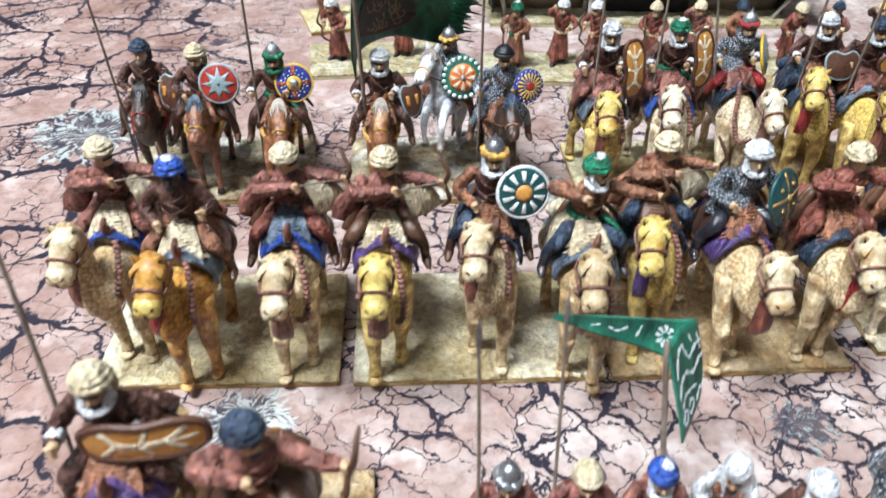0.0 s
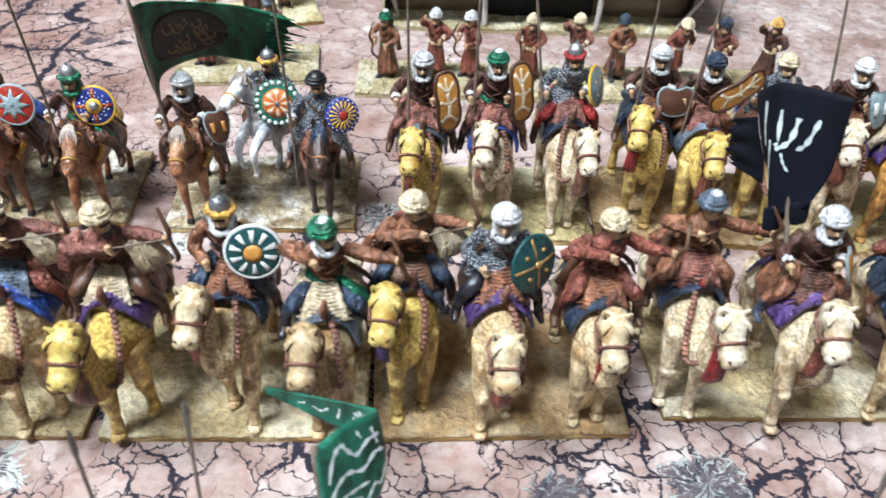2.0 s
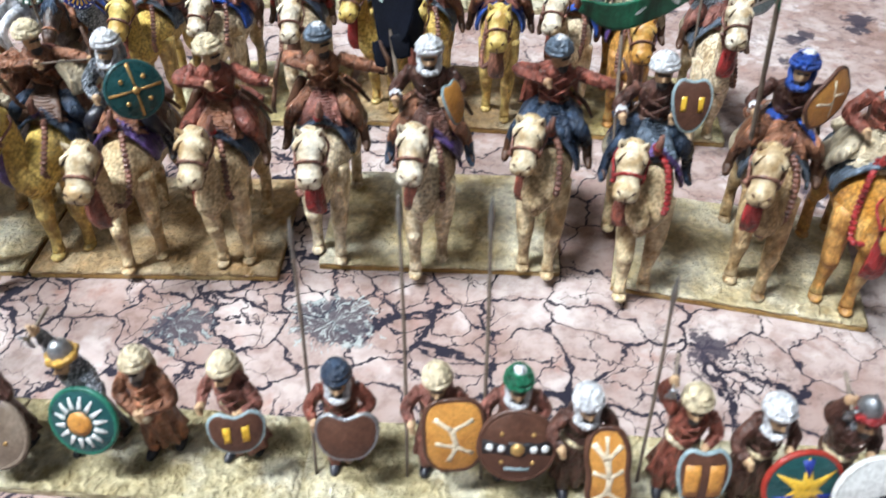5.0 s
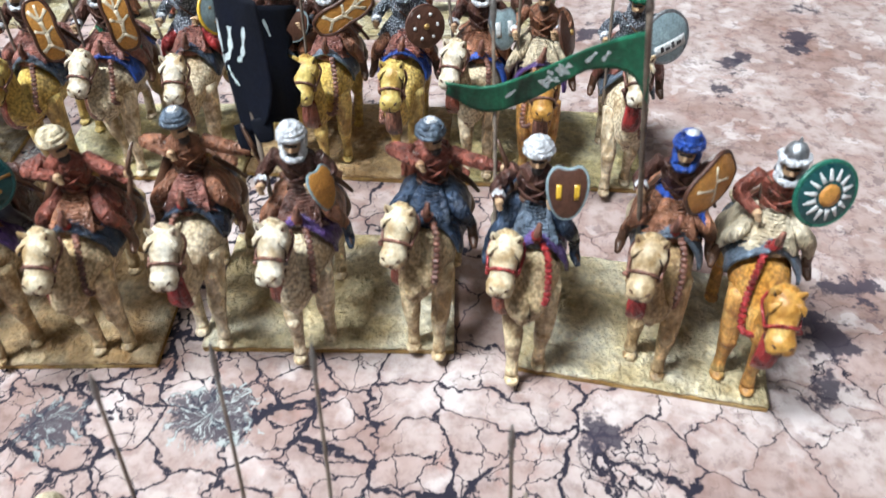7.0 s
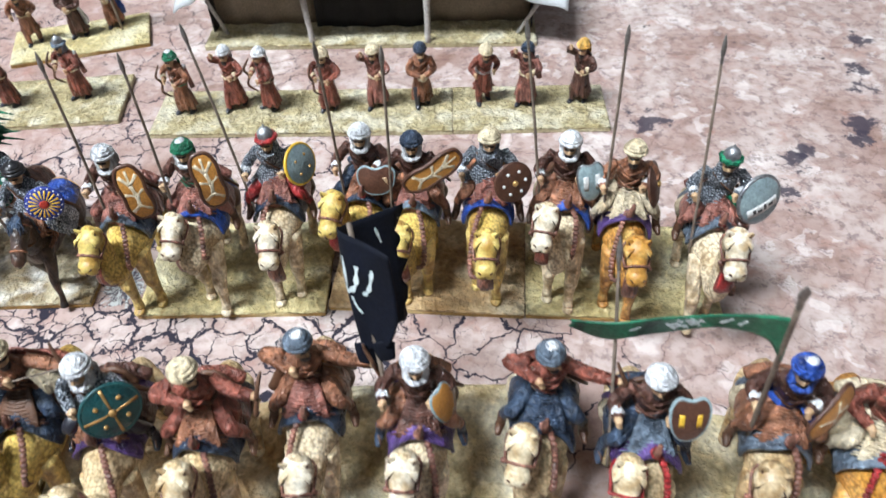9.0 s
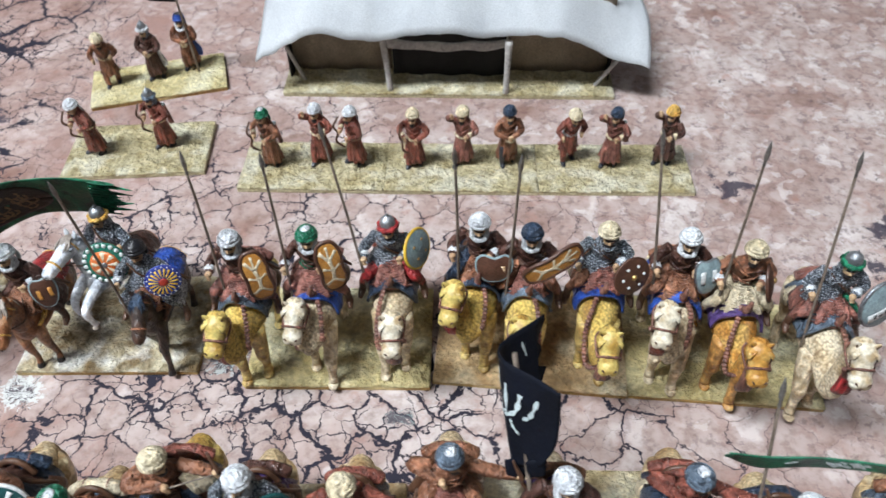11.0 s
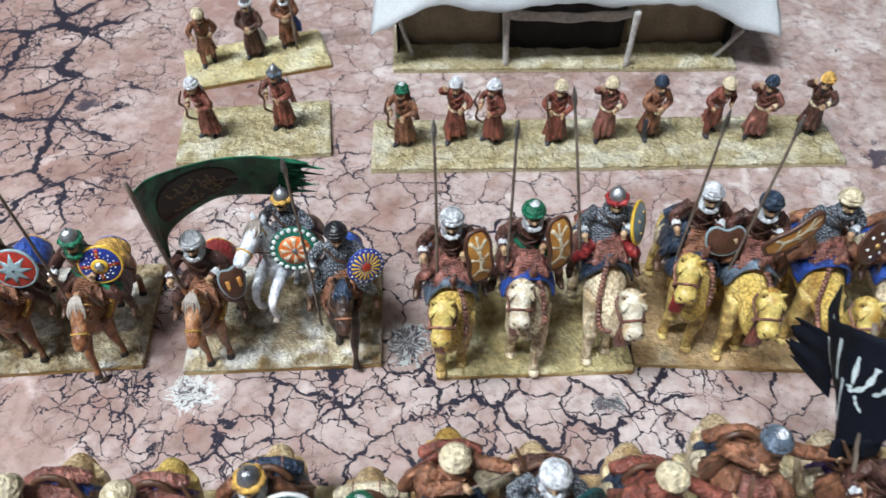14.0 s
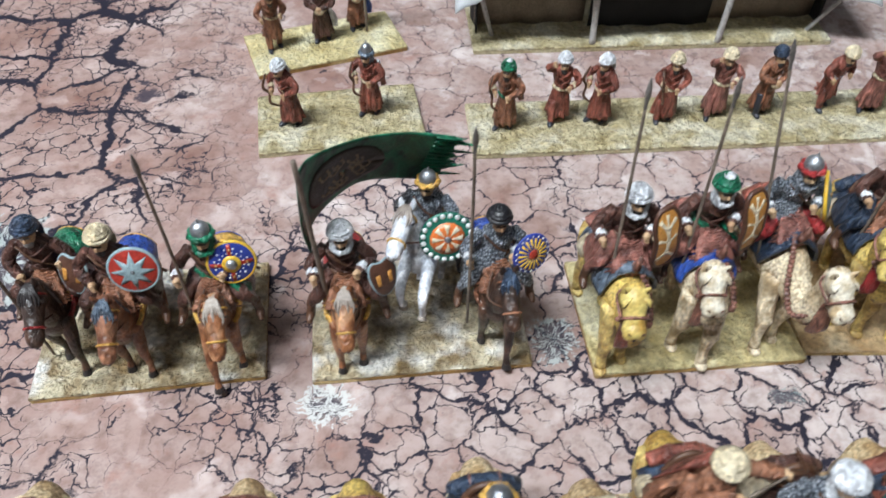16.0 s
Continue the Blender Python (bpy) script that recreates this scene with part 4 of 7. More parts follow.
    if o.get("cloak"):
        M.tube([(0, 2.4, z + 11), (0, 4.4, z + 6), (0, 6.5, z - 1)], [(3.6, 1.1), (5.8, 1.2), (6.6, 0.9)], o["cloak"], seg=22, ripple=(6, 0.10, ph))
    if o.get("quiver"):
        M.tube([(-4.8, 2.6, z + 4.5), (-8.4, 1.8, z - 3.0)], [(1.2, 0.9), (1.6, 1.1)], "leather", seg=9)
    headgear(M, (0, -0.6 - o.get("lean", 0), z + 17.0), o["hat"][0], o["hat"][1], ph, o.get("face", "skin"), o.get("beard", "beard_dark"), o.get("scarf"), yaw={"draw": 42, "archer": 48, "reach": 38}.get(p, 7 * math.sin(ph * 3)))
    M.base = keep


def camel(M, o):
    """A striding camel that faces -y, head at o['head'] (the muzzle's tip)."""
    ph, coat = o["ph"], o["coat"]
    mx, my, mz = o.get("head", (0, -31, 34.5))
    M.tube([(0, -15.0, 24.5), (0, -9, 25.5), (0, 0, 26.5), (0, 9, 26), (0, 17.5, 24.0)], [(3.4, 4.2), (5.7, 7.0), (6.4, 7.6), (5.9, 6.9), (3.3, 4.4)], coat, seg=22, k=26, lump=0.025)
    M.ball((0, 2, 31.6), (4.3, 6.2, 4.4), coat, seg=18, lump=0.04)
    # neck: down from the chest, then up to the head
    K = 1.28
    poll = V3((mx * 0.8, my + 7.8, mz + 5.2))
    drop = V3((mx * 0.35, (-15 + poll[1]) / 2 - 2.6, 24.6))
    M.tube([(0, -10.5, 26.0), (mx * 0.1, -15.5, 24.6), drop, (mx * 0.72, poll[1] + 0.6, mz - 1.5), poll], [(4.6, 5.6), (3.7, 4.6), (3.1, 3.5), (2.8, 3.1), (2.8, 3.0)], coat, seg=16, k=26, lump=0.04)
    for i in range(10):
        a = spline([(0, -13.5, 20.5), drop - (0, 0.6, 3.2), (mx * 0.72, poll[1] - 1.4, mz - 3.4)], 10)[i]
        M.ball(a, (1.3, 1.2, 1.7), coat if i < 5 else "rope_brown", seg=8, lump=0.15)
    # head
    d = V3((mx, my, mz)) - poll
    d /= np.linalg.norm(d)
    side = np.cross(d, V3((0, 0, 1)))
    side /= np.linalg.norm(side)
    upv = np.cross(side, d)
    L = np.linalg.norm(V3((mx, my, mz)) - poll)
    H = lambda a, b, c: poll + d * a + side * (b * K) + upv * (c * K)
    R = lambda *rs: [(p * K, q * K) for p, q in rs]
    face = coat.replace("coat", "face")
    M.tube([H(-1.4, 0, 0), H(1.6, 0, 0.5), H(L * 0.42, 0, 0.1), H(L * 0.70, 0, -0.4), H(L * 0.9, 0, -0.8), H(L, 0, -1.1)], R((2.0, 1.9), (2.7, 2.1), (2.15, 1.75), (1.95, 1.6), (2.0, 1.5), (1.3, 1.1)), face, seg=18, k=26, ref=side, lump=0.02)
    M.tube([H(L * 0.74, 0, -0.75), H(L * 0.93, 0, -0.85), H(L + 0.7, 0, -1.3)], R((2.0, 1.75), (2.2, 1.85), (1.25, 1.05)), o.get("muzzle", coat).replace("coat", "face"), seg=16, ref=side)
    M.tube([H(L * 0.97, 0, -2.1), H(L * 0.55, 0, -2.5), H(0.6, 0, -2.2)], R((1.5, 0.95), (1.7, 1.15), (1.8, 1.3)), face, seg=10, ref=side)
    for s in (-1, 1):
        M.tube([H(0.3, s * 1.3, 1.0), H(-0.3, s * 1.9, 2.1), H(-0.6, s * 2.2, 3.0)], R((1.0, 0.55), (0.75, 0.42), (0.10, 0.10)), face, seg=9, k=9)
        M.tube([H(0.5, s * 1.75, 1.8), H(0.1, s * 1.95, 2.2), H(-0.2, s * 2.1, 2.6)], [(0.3, 0.2), (0.32, 0.2), (0.1, 0.1)], "leather", seg=6, k=6)
        M.tube([H(1.3, s * 0.6, 2.1), H(2.2, s * 1.6, 2.35), H(3.5, s * 2.35, 1.7)], R((0.2, 0.2), (0.30, 0.26), (0.16, 0.16)), face, seg=8, k=9)
        M.tube([H(3.6, s * 2.3, 0.5), H(L * 0.45, s * 2.2, -0.3), H(L * 0.6, s * 2.0, -0.9)], [0.14, 0.2, 0.12], "leather", seg=6, k=8)
        M.ball(H(L + 0.05, s * 0.85, -0.75), (1.25 * K, 1.05 * K, 1.2 * K), o.get("muzzle", coat).replace("coat", "face"), seg=11)
        M.ball(H(2.4, s * 1.95, 1.5), (1.0, 1.0, 0.9), face, seg=10)
        M.tube([H(2.2, s * 1.45, 2.0), H(3.0, s * 1.9, 1.85), H(3.7, s * 2.25, 1.4)], [(0.16, 0.16), (0.36, 0.3), (0.16, 0.16)], "beard_dark", seg=7, k=7)
        M.tube([H(1.2, s * 1.0, 2.0), H(2.0, s * 1.9, 2.1), H(3.2, s * 2.4, 1.5)], [0.3, 0.36, 0.25], face, seg=7)
        M.tube([H(L + 0.0, s * 1.45, 0.75), H(L + 0.6, s * 0.6, 0.0)], [0.22, 0.26], "leather", seg=6, k=4)
        M.tube([H(L * 0.72, s * 2.05, -1.7), H(L * 0.95, s * 1.75, -1.8), H(L + 0.85, 0, -1.75)], [0.15], "leather", seg=6, k=7)
    for i in range(4):
        a = L * (0.30 + 0.09 * i)
        M.tube([H(a - 0.3, -1.5, 1.25), H(a + 0.25, 0, 1.75 - 0.12 * i), H(a - 0.3, 1.5, 1.25)], [0.12, 0.3, 0.12], face, seg=7, k=8)
    M.tube([H(L + 1.1, 0, 0.0), H(L + 1.55, 0, -0.9), H(L + 1.2, 0, -1.9)], [0.15], "leather", seg=5, k=6)
    M.tube([H(L + 0.6, -1.7, -2.2), H(L + 1.25, 0, -1.85), H(L + 0.6, 1.7, -2.2)], [0.14], "leather", seg=5, k=8)
    M.ball(H(L * 0.95, 0, -2.5), (1.5, 1.2, 1.1), face, seg=10)
    M.ball(H(-1.2, 0, 1.3), (1.7, 1.4, 1.1), coat, seg=12, lump=0.2)
    # halter
    halter = o.get("halter", "rope_brown")
    rt = np.column_stack([side, upv, d])
    M.ring(H(L * 0.62, 0, -0.6), 2.35 * K, 0.36, halter, rt, bead=0.2, squash=0.95)
    for s in (-1, 1):
        M.tube([H(L * 0.62, s * 2.4, -0.5), H(1.0, s * 2.8, -1.2), H(-0.8, s * 2.2, -0.4)], [0.32], halter, seg=6, k=6)
    sd = o.get("rope", 1)
    M.rope([(0.6 * sd, -7.6, 35.8), (sd * 2.6, -12.5, 33.5), (sd * 4.4 + mx * 0.3, -18.0, 27.0), (sd * 3.6 + mx * 0.5, my + 8.5, 24.0), H(L * 0.62, sd * 2.6, -1.4)], 0.74, halter)
    if o.setdefault("tassel", "rope_brown"):
        M.tube([H(L * 0.45, 0.2, -2.9), (mx * 0.85, my + 5.0, mz - 8.6), (mx * 0.8, my + 6.0, mz - 12.5)], [(1.4, 1.1), (2.2, 1.5), (2.0, 0.9)], o["tassel"], seg=14, ripple=(7, 0.12, ph))
        M.ball((0.3 * sd, -9.6, 36.8), (1.0, 1.0, 1.3), o["tassel"], seg=9)
    M.tube([(0, -9.0, 35.5), (0.2, -10.0, 38.4), (0.6, -9.6, 40.6)], [0.75, 0.85, 0.5], "rope_brown", seg=8, lump=0.1)
    M.ring((0.1, -9.6, 37.6), 0.9, 0.3, halter, turn(15, 0, 0), seg=10)
    # legs
    leg = coat.replace("coat", "leg")
    st = o.get("stride", 0)
    for s in (-1, 1):
        f = 3.6 * math.sin(st + (0 if s < 0 else 2.2))
        M.tube([(s * 3.3, -10.5, 25), (s * 3.6, -11.8 - f * 0.3, 17.5), (s * 3.3, -12.6 - f * 0.7, 12.2), (s * 3.1, -12.2 - f, 5.5), (s * 3.1, -12.6 - f * 1.1, 1.6)], [(3.0, 3.7), (2.35, 2.7), (2.05, 2.2), (1.35, 1.4), (1.55, 1.6)], leg, seg=12, k=20, lump=0.05)
        M.ball((s * 3.3, -13.6 - f * 0.7, 12.0), (1.9, 1.5, 2.1), leg, seg=10, lump=0.08)
        M.ball((s * 3.1, -13.5 - f * 1.1, 0.75), (1.75, 2.2, 0.95), o.get("hoof", leg), seg=10)
        g = 3.2 * math.sin(st + 1.2 + (2.4 if s < 0 else 0))
        M.tube([(s * 3.3, 12.0, 26), (s * 3.3, 12.6 + g * 0.2, 20), (s * 3.6, 10.8 + g * 0.4, 15.0), (s * 3.3, 14.6 + g * 0.7, 9.5), (s * 3.3, 13.0 + g, 1.6)], [(3.4, 4.8), (3.0, 4.2), (2.1, 2.5), (1.45, 1.6), (1.55, 1.6)], leg, seg=12, k=20, lump=0.05)
        M.ball((s * 3.3, 12.2 + g, 0.75), (1.75, 2.2, 0.95), o.get("hoof", leg), seg=10)
    M.tube([(0, 17.8, 26), (0.8, 19.4, 20), (0.4, 18.8, 14)], [0.9, 0.7, 1.1], leg, seg=8)
    # saddle back and a rolled blanket tied behind it
    M.tube([(-4.6, 6.6, 34.6), (-2.6, 7.4, 37.6), (0, 7.7, 38.6), (2.6, 7.4, 37.6), (4.6, 6.6, 34.6)], [(0.7, 0.9)], "leather", seg=9, k=20)
    roll = o.get("cloak") or o.get("low", o["robe"])
    M.tube([(-6.4, 9.8, 33.2), (-3.0, 9.6, 35.4), (0, 9.6, 35.8), (3.0, 9.6, 35.4), (6.4, 9.8, 33.2)], [1.5, 1.8, 1.75, 1.8, 1.5], "cloth_rust" if roll == "mail" else roll, seg=14, k=22, lump=0.07)
    for s in (-1, 1):
        M.ring((s * 2.8, 9.7, 35.3), 1.85, 0.25, "rope_brown", turn(0, 90, 0), seg=14)
        M.tube([(s * 6.3, 6.0, 31.0), (s * 7.4, 7.0, 27.4), (s * 7.2, 7.2, 24.6)], [(0.9, 1.8), (1.3, 2.3), (0.9, 1.9)], "leather" if s > 0 else "cloth_bone", seg=14, k=12, ripple=(5, 0.08, ph))
    # saddle cloth
    cloth = o["saddle"]
    g = np.zeros((25, 17, 3))
    for i, a in enumerate(np.linspace(-88, 88, 25)):
        for j, y in enumerate(np.linspace(-10.2, 9.0, 17)):
            w = 6.2 + 0.9 * math.cos(y / 14) + 0.28 * math.sin(y * 0.9 + a * 0.03 + ph)
            droop = abs(a) / 100
            g[i, j] = (w * 1.02 * math.sin(radians(a)), y + 0.5 * math.sin(a * 0.06 + ph) + 1.6 * droop, 27.4 + (w + 1.6 * (1 - droop)) * math.cos(radians(a)) - 0.8 * droop)
    M.sheet(g, 0.8, cloth)


def horse(M, o):
    """A horse that faces -y; o['head']: the muzzle's tip."""
    ph, coat, mane = o["ph"], o["coat"], o.get("mane", "beard_dark")
    mx, my, mz = o.get("head", (0, -19, 23))
    M.tube([(0, -11.0, 19.5), (0, -6, 19.5), (0, 1, 19.5), (0, 10, 20.6), (0, 17.5, 20.0)], [(3.0, 3.9), (4.6, 5.5), (4.9, 5.6), (5.3, 6.0), (3.2, 4.2)], coat, seg=20, k=24)
    poll = V3((mx * 0.75, my + 10.6, mz + 7.2))
    M.tube([(0, -6, 21.0), (mx * 0.15, -9.2, 24.5), (mx * 0.5, poll[1] * 0.6 - 3.6, poll[2] - 3.2), poll], [(4.0, 5.2), (3.2, 4.4), (2.6, 3.6), (2.3, 2.7)], coat, seg=15, k=18)
    d = V3((mx, my, mz)) - poll
    L = np.linalg.norm(d)
    d /= L
    side = np.cross(d, V3((0, 0, 1)))
    side /= np.linalg.norm(side)
    upv = np.cross(side, d)
    H = lambda a, b, c: poll + d * a + side * b + upv * c
    M.tube([H(-0.8, 0, 0), H(1.6, 0, 0), H(L * 0.55, 0, -0.1), H(L * 0.85, 0, -0.2), H(L, 0, -0.4)], [(1.9, 2.0), (2.6, 2.8), (2.1, 2.1), (2.0, 1.9), (1.3, 1.3)], coat, seg=14, k=18, ref=side, lump=0.02)
    for s in (-1, 1):
        M.tube([H(-0.8, s * 1.2, 1.4), H(-1.5, s * 1.6, 2.8), H(-2.0, s * 1.7, 4.0)], [(0.85, 0.6), (0.8, 0.5), (0.15, 0.1)], coat, seg=8)
        M.ball(H(2.8, s * 2.2, 1.1), (0.8, 0.8, 0.7), coat, seg=8)
        M.ball(H(3.1, s * 2.5, 1.1), 0.5, "beard_dark", seg=7)
        M.ball(H(L + 0.15, s * 0.55, 0.2), 0.25, "beard_dark", seg=6)
    for i in range(7):
        b = 0.42 * (i - 3)
        e = 0.6 * math.sin(i * 2.3 + ph)
        M.tube([H(-1.3, b * 0.5, 1.9), H(0.8, b * 1.1, 2.75 - 0.1 * abs(b)), H(2.9 + e, b * 1.7, 2.35 - 0.25 * abs(b)), H(4.6 + e, b * 1.5, 1.95 - 0.25 * abs(b))], [0.42, 0.46, 0.36, 0.08], mane, seg=7, k=10)
    for i in range(3):
        a = L * (0.52 + 0.12 * i)
        M.tube([H(a, -1.3, 1.35), H(a + 0.5, 0, 1.8), H(a, 1.3, 1.35)], [0.12, 0.22, 0.12], coat, seg=6, k=7)
    M.tube([H(L * 0.92, -1.3, -1.2), H(L + 0.5, 0, -1.0), H(L * 0.92, 1.3, -1.2)], [0.14], "beard_dark", seg=5, k=7)
    for i in range(9):
        q = spline([poll + (0, 1.2, 1.3), (mx * 0.5, -8.5, 27.4), (0, -6.0, 26.2)], 9)[i]
        M.tube([q, q + (1.5, 0.7, -2.2), q + (2.3, 1.0, -4.4)], [(0.8, 0.5), (0.75, 0.5), (0.25, 0.2)], mane, seg=7)
    rt = np.column_stack([side, upv, d])
    strap = o.get("strap", "cloth_yellow")
    M.ring(H(L * 0.68, 0, -0.1), 2.15, 0.3, strap, rt)
    M.ring(H(1.2, 0, -0.1), 2.75, 0.28, strap, rt)
    M.ring((0, -5.6, 22.4), 5.3, 0.62, o.get("breast", strap), turn(40, 0, 0), seg=28, squash=1.12)
    M.ring((0, -3.4, 23.0), 5.5, 0.45, o.get("breast", strap), turn(62, 0, 0), seg=28, squash=1.08)
    for s in (-1, 1):
        M.tube([H(L * 0.68, s * 1.5, -0.3), (s * 3.0, -11, 25.5), (s * 1.5, -5.5, 29.5)], [0.25], "leather", seg=6, k=10)
    st = o.get("stride", 0)
    rear = o.get("rear", False)
    for s in (-1, 1):
        f = 3.6 * math.sin(st + (0 if s < 0 else 2.4))
        if rear:
            pts = [(s * 2.7, -8.5, 19), (s * 3.1, -13.5 - s, 16.6), (s * 3.2, -16.6 - 1.6 * s, 12.6), (s * 3.0, -14.6 - 1.2 * s, 8.2), (s * 2.9, -11.6 - 2.0 * s, 5.8)]
        else:
            pts = [(s * 2.8, -8.0, 20), (s * 3.0, -9.4 - f * 0.5, 14), (s * 2.9, -10.0 - f, 9.6), (s * 2.8, -9.4 - f * 1.3, 4.2), (s * 2.8, -10.0 - f * 1.4, 1.4)]
        M.tube(pts, [(2.0, 2.7), (1.6, 1.9), (1.25, 1.35), (0.8, 0.85), (1.0, 1.05)], coat, seg=11, k=18)
        e = V3(pts[-1])
        M.tube([e + (0, 0, 0.3), e + (0, -0.5, -1.4)], [0.95, 1.3], "beard_dark" if not rear else "mane_grey", seg=9, k=5)
        g = 3.0 * math.sin(st + 1.3 + (2.4 if s < 0 else 0))
        pts = [(s * 2.8, 12.5, 21), (s * 3.4, 13.5 + g * 0.3, 15.5), (s * 3.1, 12.4 + g * 0.5, 11.0), (s * 3.0, 15.6 + g * 0.8, 6.8), (s * 3.0, 14.6 + g, 1.4)]
        M.tube(pts, [(2.5, 3.8), (2.2, 3.2), (1.4, 1.8), (0.95, 1.05), (1.0, 1.05)], coat, seg=11, k=18)
        e = V3(pts[-1])
        M.tube([e + (0, 0, 0.3), e + (0, -0.5, -1.4)], [0.95, 1.3], "beard_dark", seg=9, k=5)
    M.tube([(0, 17.2, 22.5), (0.5, 19.8, 19), (0.8, 19.4, 12), (0.4, 18.6, 6)], [0.8, 1.5, 1.6, 0.3], mane, seg=10, ripple=(5, 0.12, ph))
    cloth = o["saddle"]
    for lo, hi, mat, w0 in ((-4.0, 5.5, cloth, 5.6), (7.5, 17.0, o.get("rump", cloth), 6.35)):
        g = np.zeros((21, 9, 3))
        for i, a in enumerate(np.linspace(-80, 80, 21)):
            for j, y in enumerate(np.linspace(lo, hi, 9)):
                w = w0 - (0.07 * max(0, y - 11) ** 1.6) + 0.12 * math.sin(y + a * 0.05 + ph)
                g[i, j] = (w * 0.93 * math.sin(radians(a)), y, 20.1 + w * 1.05 * math.cos(radians(a)))
        M.sheet(g, 0.5, mat)
        M.tube([g[i, 8] for i in range(0, 21, 4)], [0.4], o.get("hem", strap), seg=6, k=20)


def foot(M, o):
    """A standing robed figure that faces -y."""
    ph, robe = o["ph"], o["robe"]
    low = o.get("low", robe)
    st = o.get("step", 1.2)
    for s in (-1, 1):
        M.tube([(s * 1.9, s * st * 0.4, 9), (s * 2.2, s * st, 4.5), (s * 2.1, s * st * 1.3, 1.2)], [1.7, 1.4, 1.1], o.get("leg", low), seg=9)
        M.tube([(s * 2.1, s * st * 1.3 + 0.6, 0.9), (s * 2.3, s * st * 1.3 - 1.4, 0.6), (s * 2.4, s * st * 1.3 - 2.4, 0.45)], [1.15, 1.0, 0.6], o.get("boot", "boot_dark"), seg=8)
    hem = o.get("hem", 2.9)
    M.tube([(0, 0.2, 14.8), (0, 0.3, 11.5), (0, 0.5, 8), (0, 0.8, hem)], [(2.7, 2.3), (3.1, 2.6), (3.6, 3.0), (4.2, 3.6)], low, seg=36, k=16, ripple=(9, 0.12, ph))
    M.ring((0, 0.2, 14.4), 2.65, 0.6, o.get("sash", "cloth_cream"), turn(3, 6, 0), bead=0.2, squash=0.85)
    keep = M.base.copy()
    tw = turn(o.get("bend", 0), 0, o.get("twist", 0))
    b = np.eye(4)
    b[:3, :3] = tw
    b[:3, 3] = V3((0, 0, 14)) - tw @ V3((0, 0, 14))
    M.base = keep @ b
    z = 13.6
    slim = np.eye(4)
    slim[0, 0], slim[1, 1] = 0.84, 0.92
    M.base = M.base @ slim
    torso(M, z, robe, ph, o.get("mail", False))
    sl = "mail" if o.get("mail") else o.get("sleeve", robe)
    p = o["pose"]
    if p == "bow":
        arm(M, (-3.8, 0, z + 7.6), (-6.2, -1.6, z + 5.0), (-3.6, -4.2, z + 3.2), sl, 1.08, cuff="cloth_cream")
        arm(M, (3.8, 0, z + 7.6), (6.4, -0.4, z + 4.2), (2.6, -3.4, z + 1.8), sl, 1.08)
        bow(M, (-4.2, -4.8, z + 2.0), tilt=-12, size=7.0)
    elif p == "draw":
        arm(M, (-3.8, 0, z + 7.6), (-6.4, -1.8, z + 9.0), (-4.4, -4.0, z + 11.6), sl, 1.08)
        arm(M, (3.8, 0, z + 7.6), (6.6, -1.4, z + 4.6), (3.4, -4.4, z + 3.2), sl, 1.08, cuff="cloth_cream")
    elif p == "spear":
        arm(M, (-3.8, 0, z + 7.6), (-6.4, -0.8, z + 4.0), (-5.4, -3.6, z + 3.0), sl, 1.08)
        arm(M, (3.8, 0, z + 7.6), (6.2, -0.4, z + 4.0), (4.2, -2.8, z + 3.2), sl, 1.08)
    elif p == "raise":
        arm(M, (-3.8, 0, z + 7.8), (-6.2, 1.0, z + 11.4), (-5.6, -0.4, z + 15.6), sl, 1.1)
        arm(M, (3.8, 0, z + 7.6), (6.0, -0.4, z + 3.6), (4.0, -2.8, z + 2.4), sl, 1.08)
        M.tube([(-5.9, -2.6, z + 15.0), (-5.4, 0.4, z + 16.8), (-5.0, 3.4, z + 18.6)], [0.4], "shaft_wood", seg=7)
        M.tube([(-6.0, -3.4, z + 16.6), (-5.9, -2.4, z + 15.2), (-5.9, -2.2, z + 13.4)], [(1.0, 0.3), (0.6, 0.4), (1.3, 0.3)], "steel", seg=8)
    elif p == "clasp":
        arm(M, (-3.8, 0, z + 7.6), (-5.8, -1.4, z + 3.4), (-1.0, -4.2, z + 2.0), sl, 1.15)
        arm(M, (3.8, 0, z + 7.6), (5.8, -1.4, z + 3.4), (1.0, -4.2, z + 2.0), sl, 1.15)
        M.ball((0, -4.2, z + 1.0), (2.4, 1.3, 1.6), "cloth_bone", seg=12, lump=0.1)
    if o.get("quiver"):
        M.tube([(3.6, 2.6, z + 6.5), (5.4, 2.6, z - 1.5)], [(0.9, 0.8), (1.4, 1.1)], "cloth_rose", seg=9)
        M.ball((3.5, 2.6, z + 7.2), (0.9, 0.9, 1.0), "cloth_white", seg=8, lump=0.2)
    if o.get("tail"):
        M.tube([(4.0, 0.5, z + 0.5), (5.6, 0.8, z - 4), (6.0, 0.6, z - 7.5)], [(0.8, 0.6), (1.6, 0.8), (1.3, 0.5)], o["tail"], seg=10, ripple=(5, 0.12, ph))
    headgear(M, (0, -0.7, z + 12.7), o["hat"][0], o["hat"][1], ph, o.get("face", "skin"), o.get("beard", "beard_dark"), o.get("scarf"))
    M.base = keep


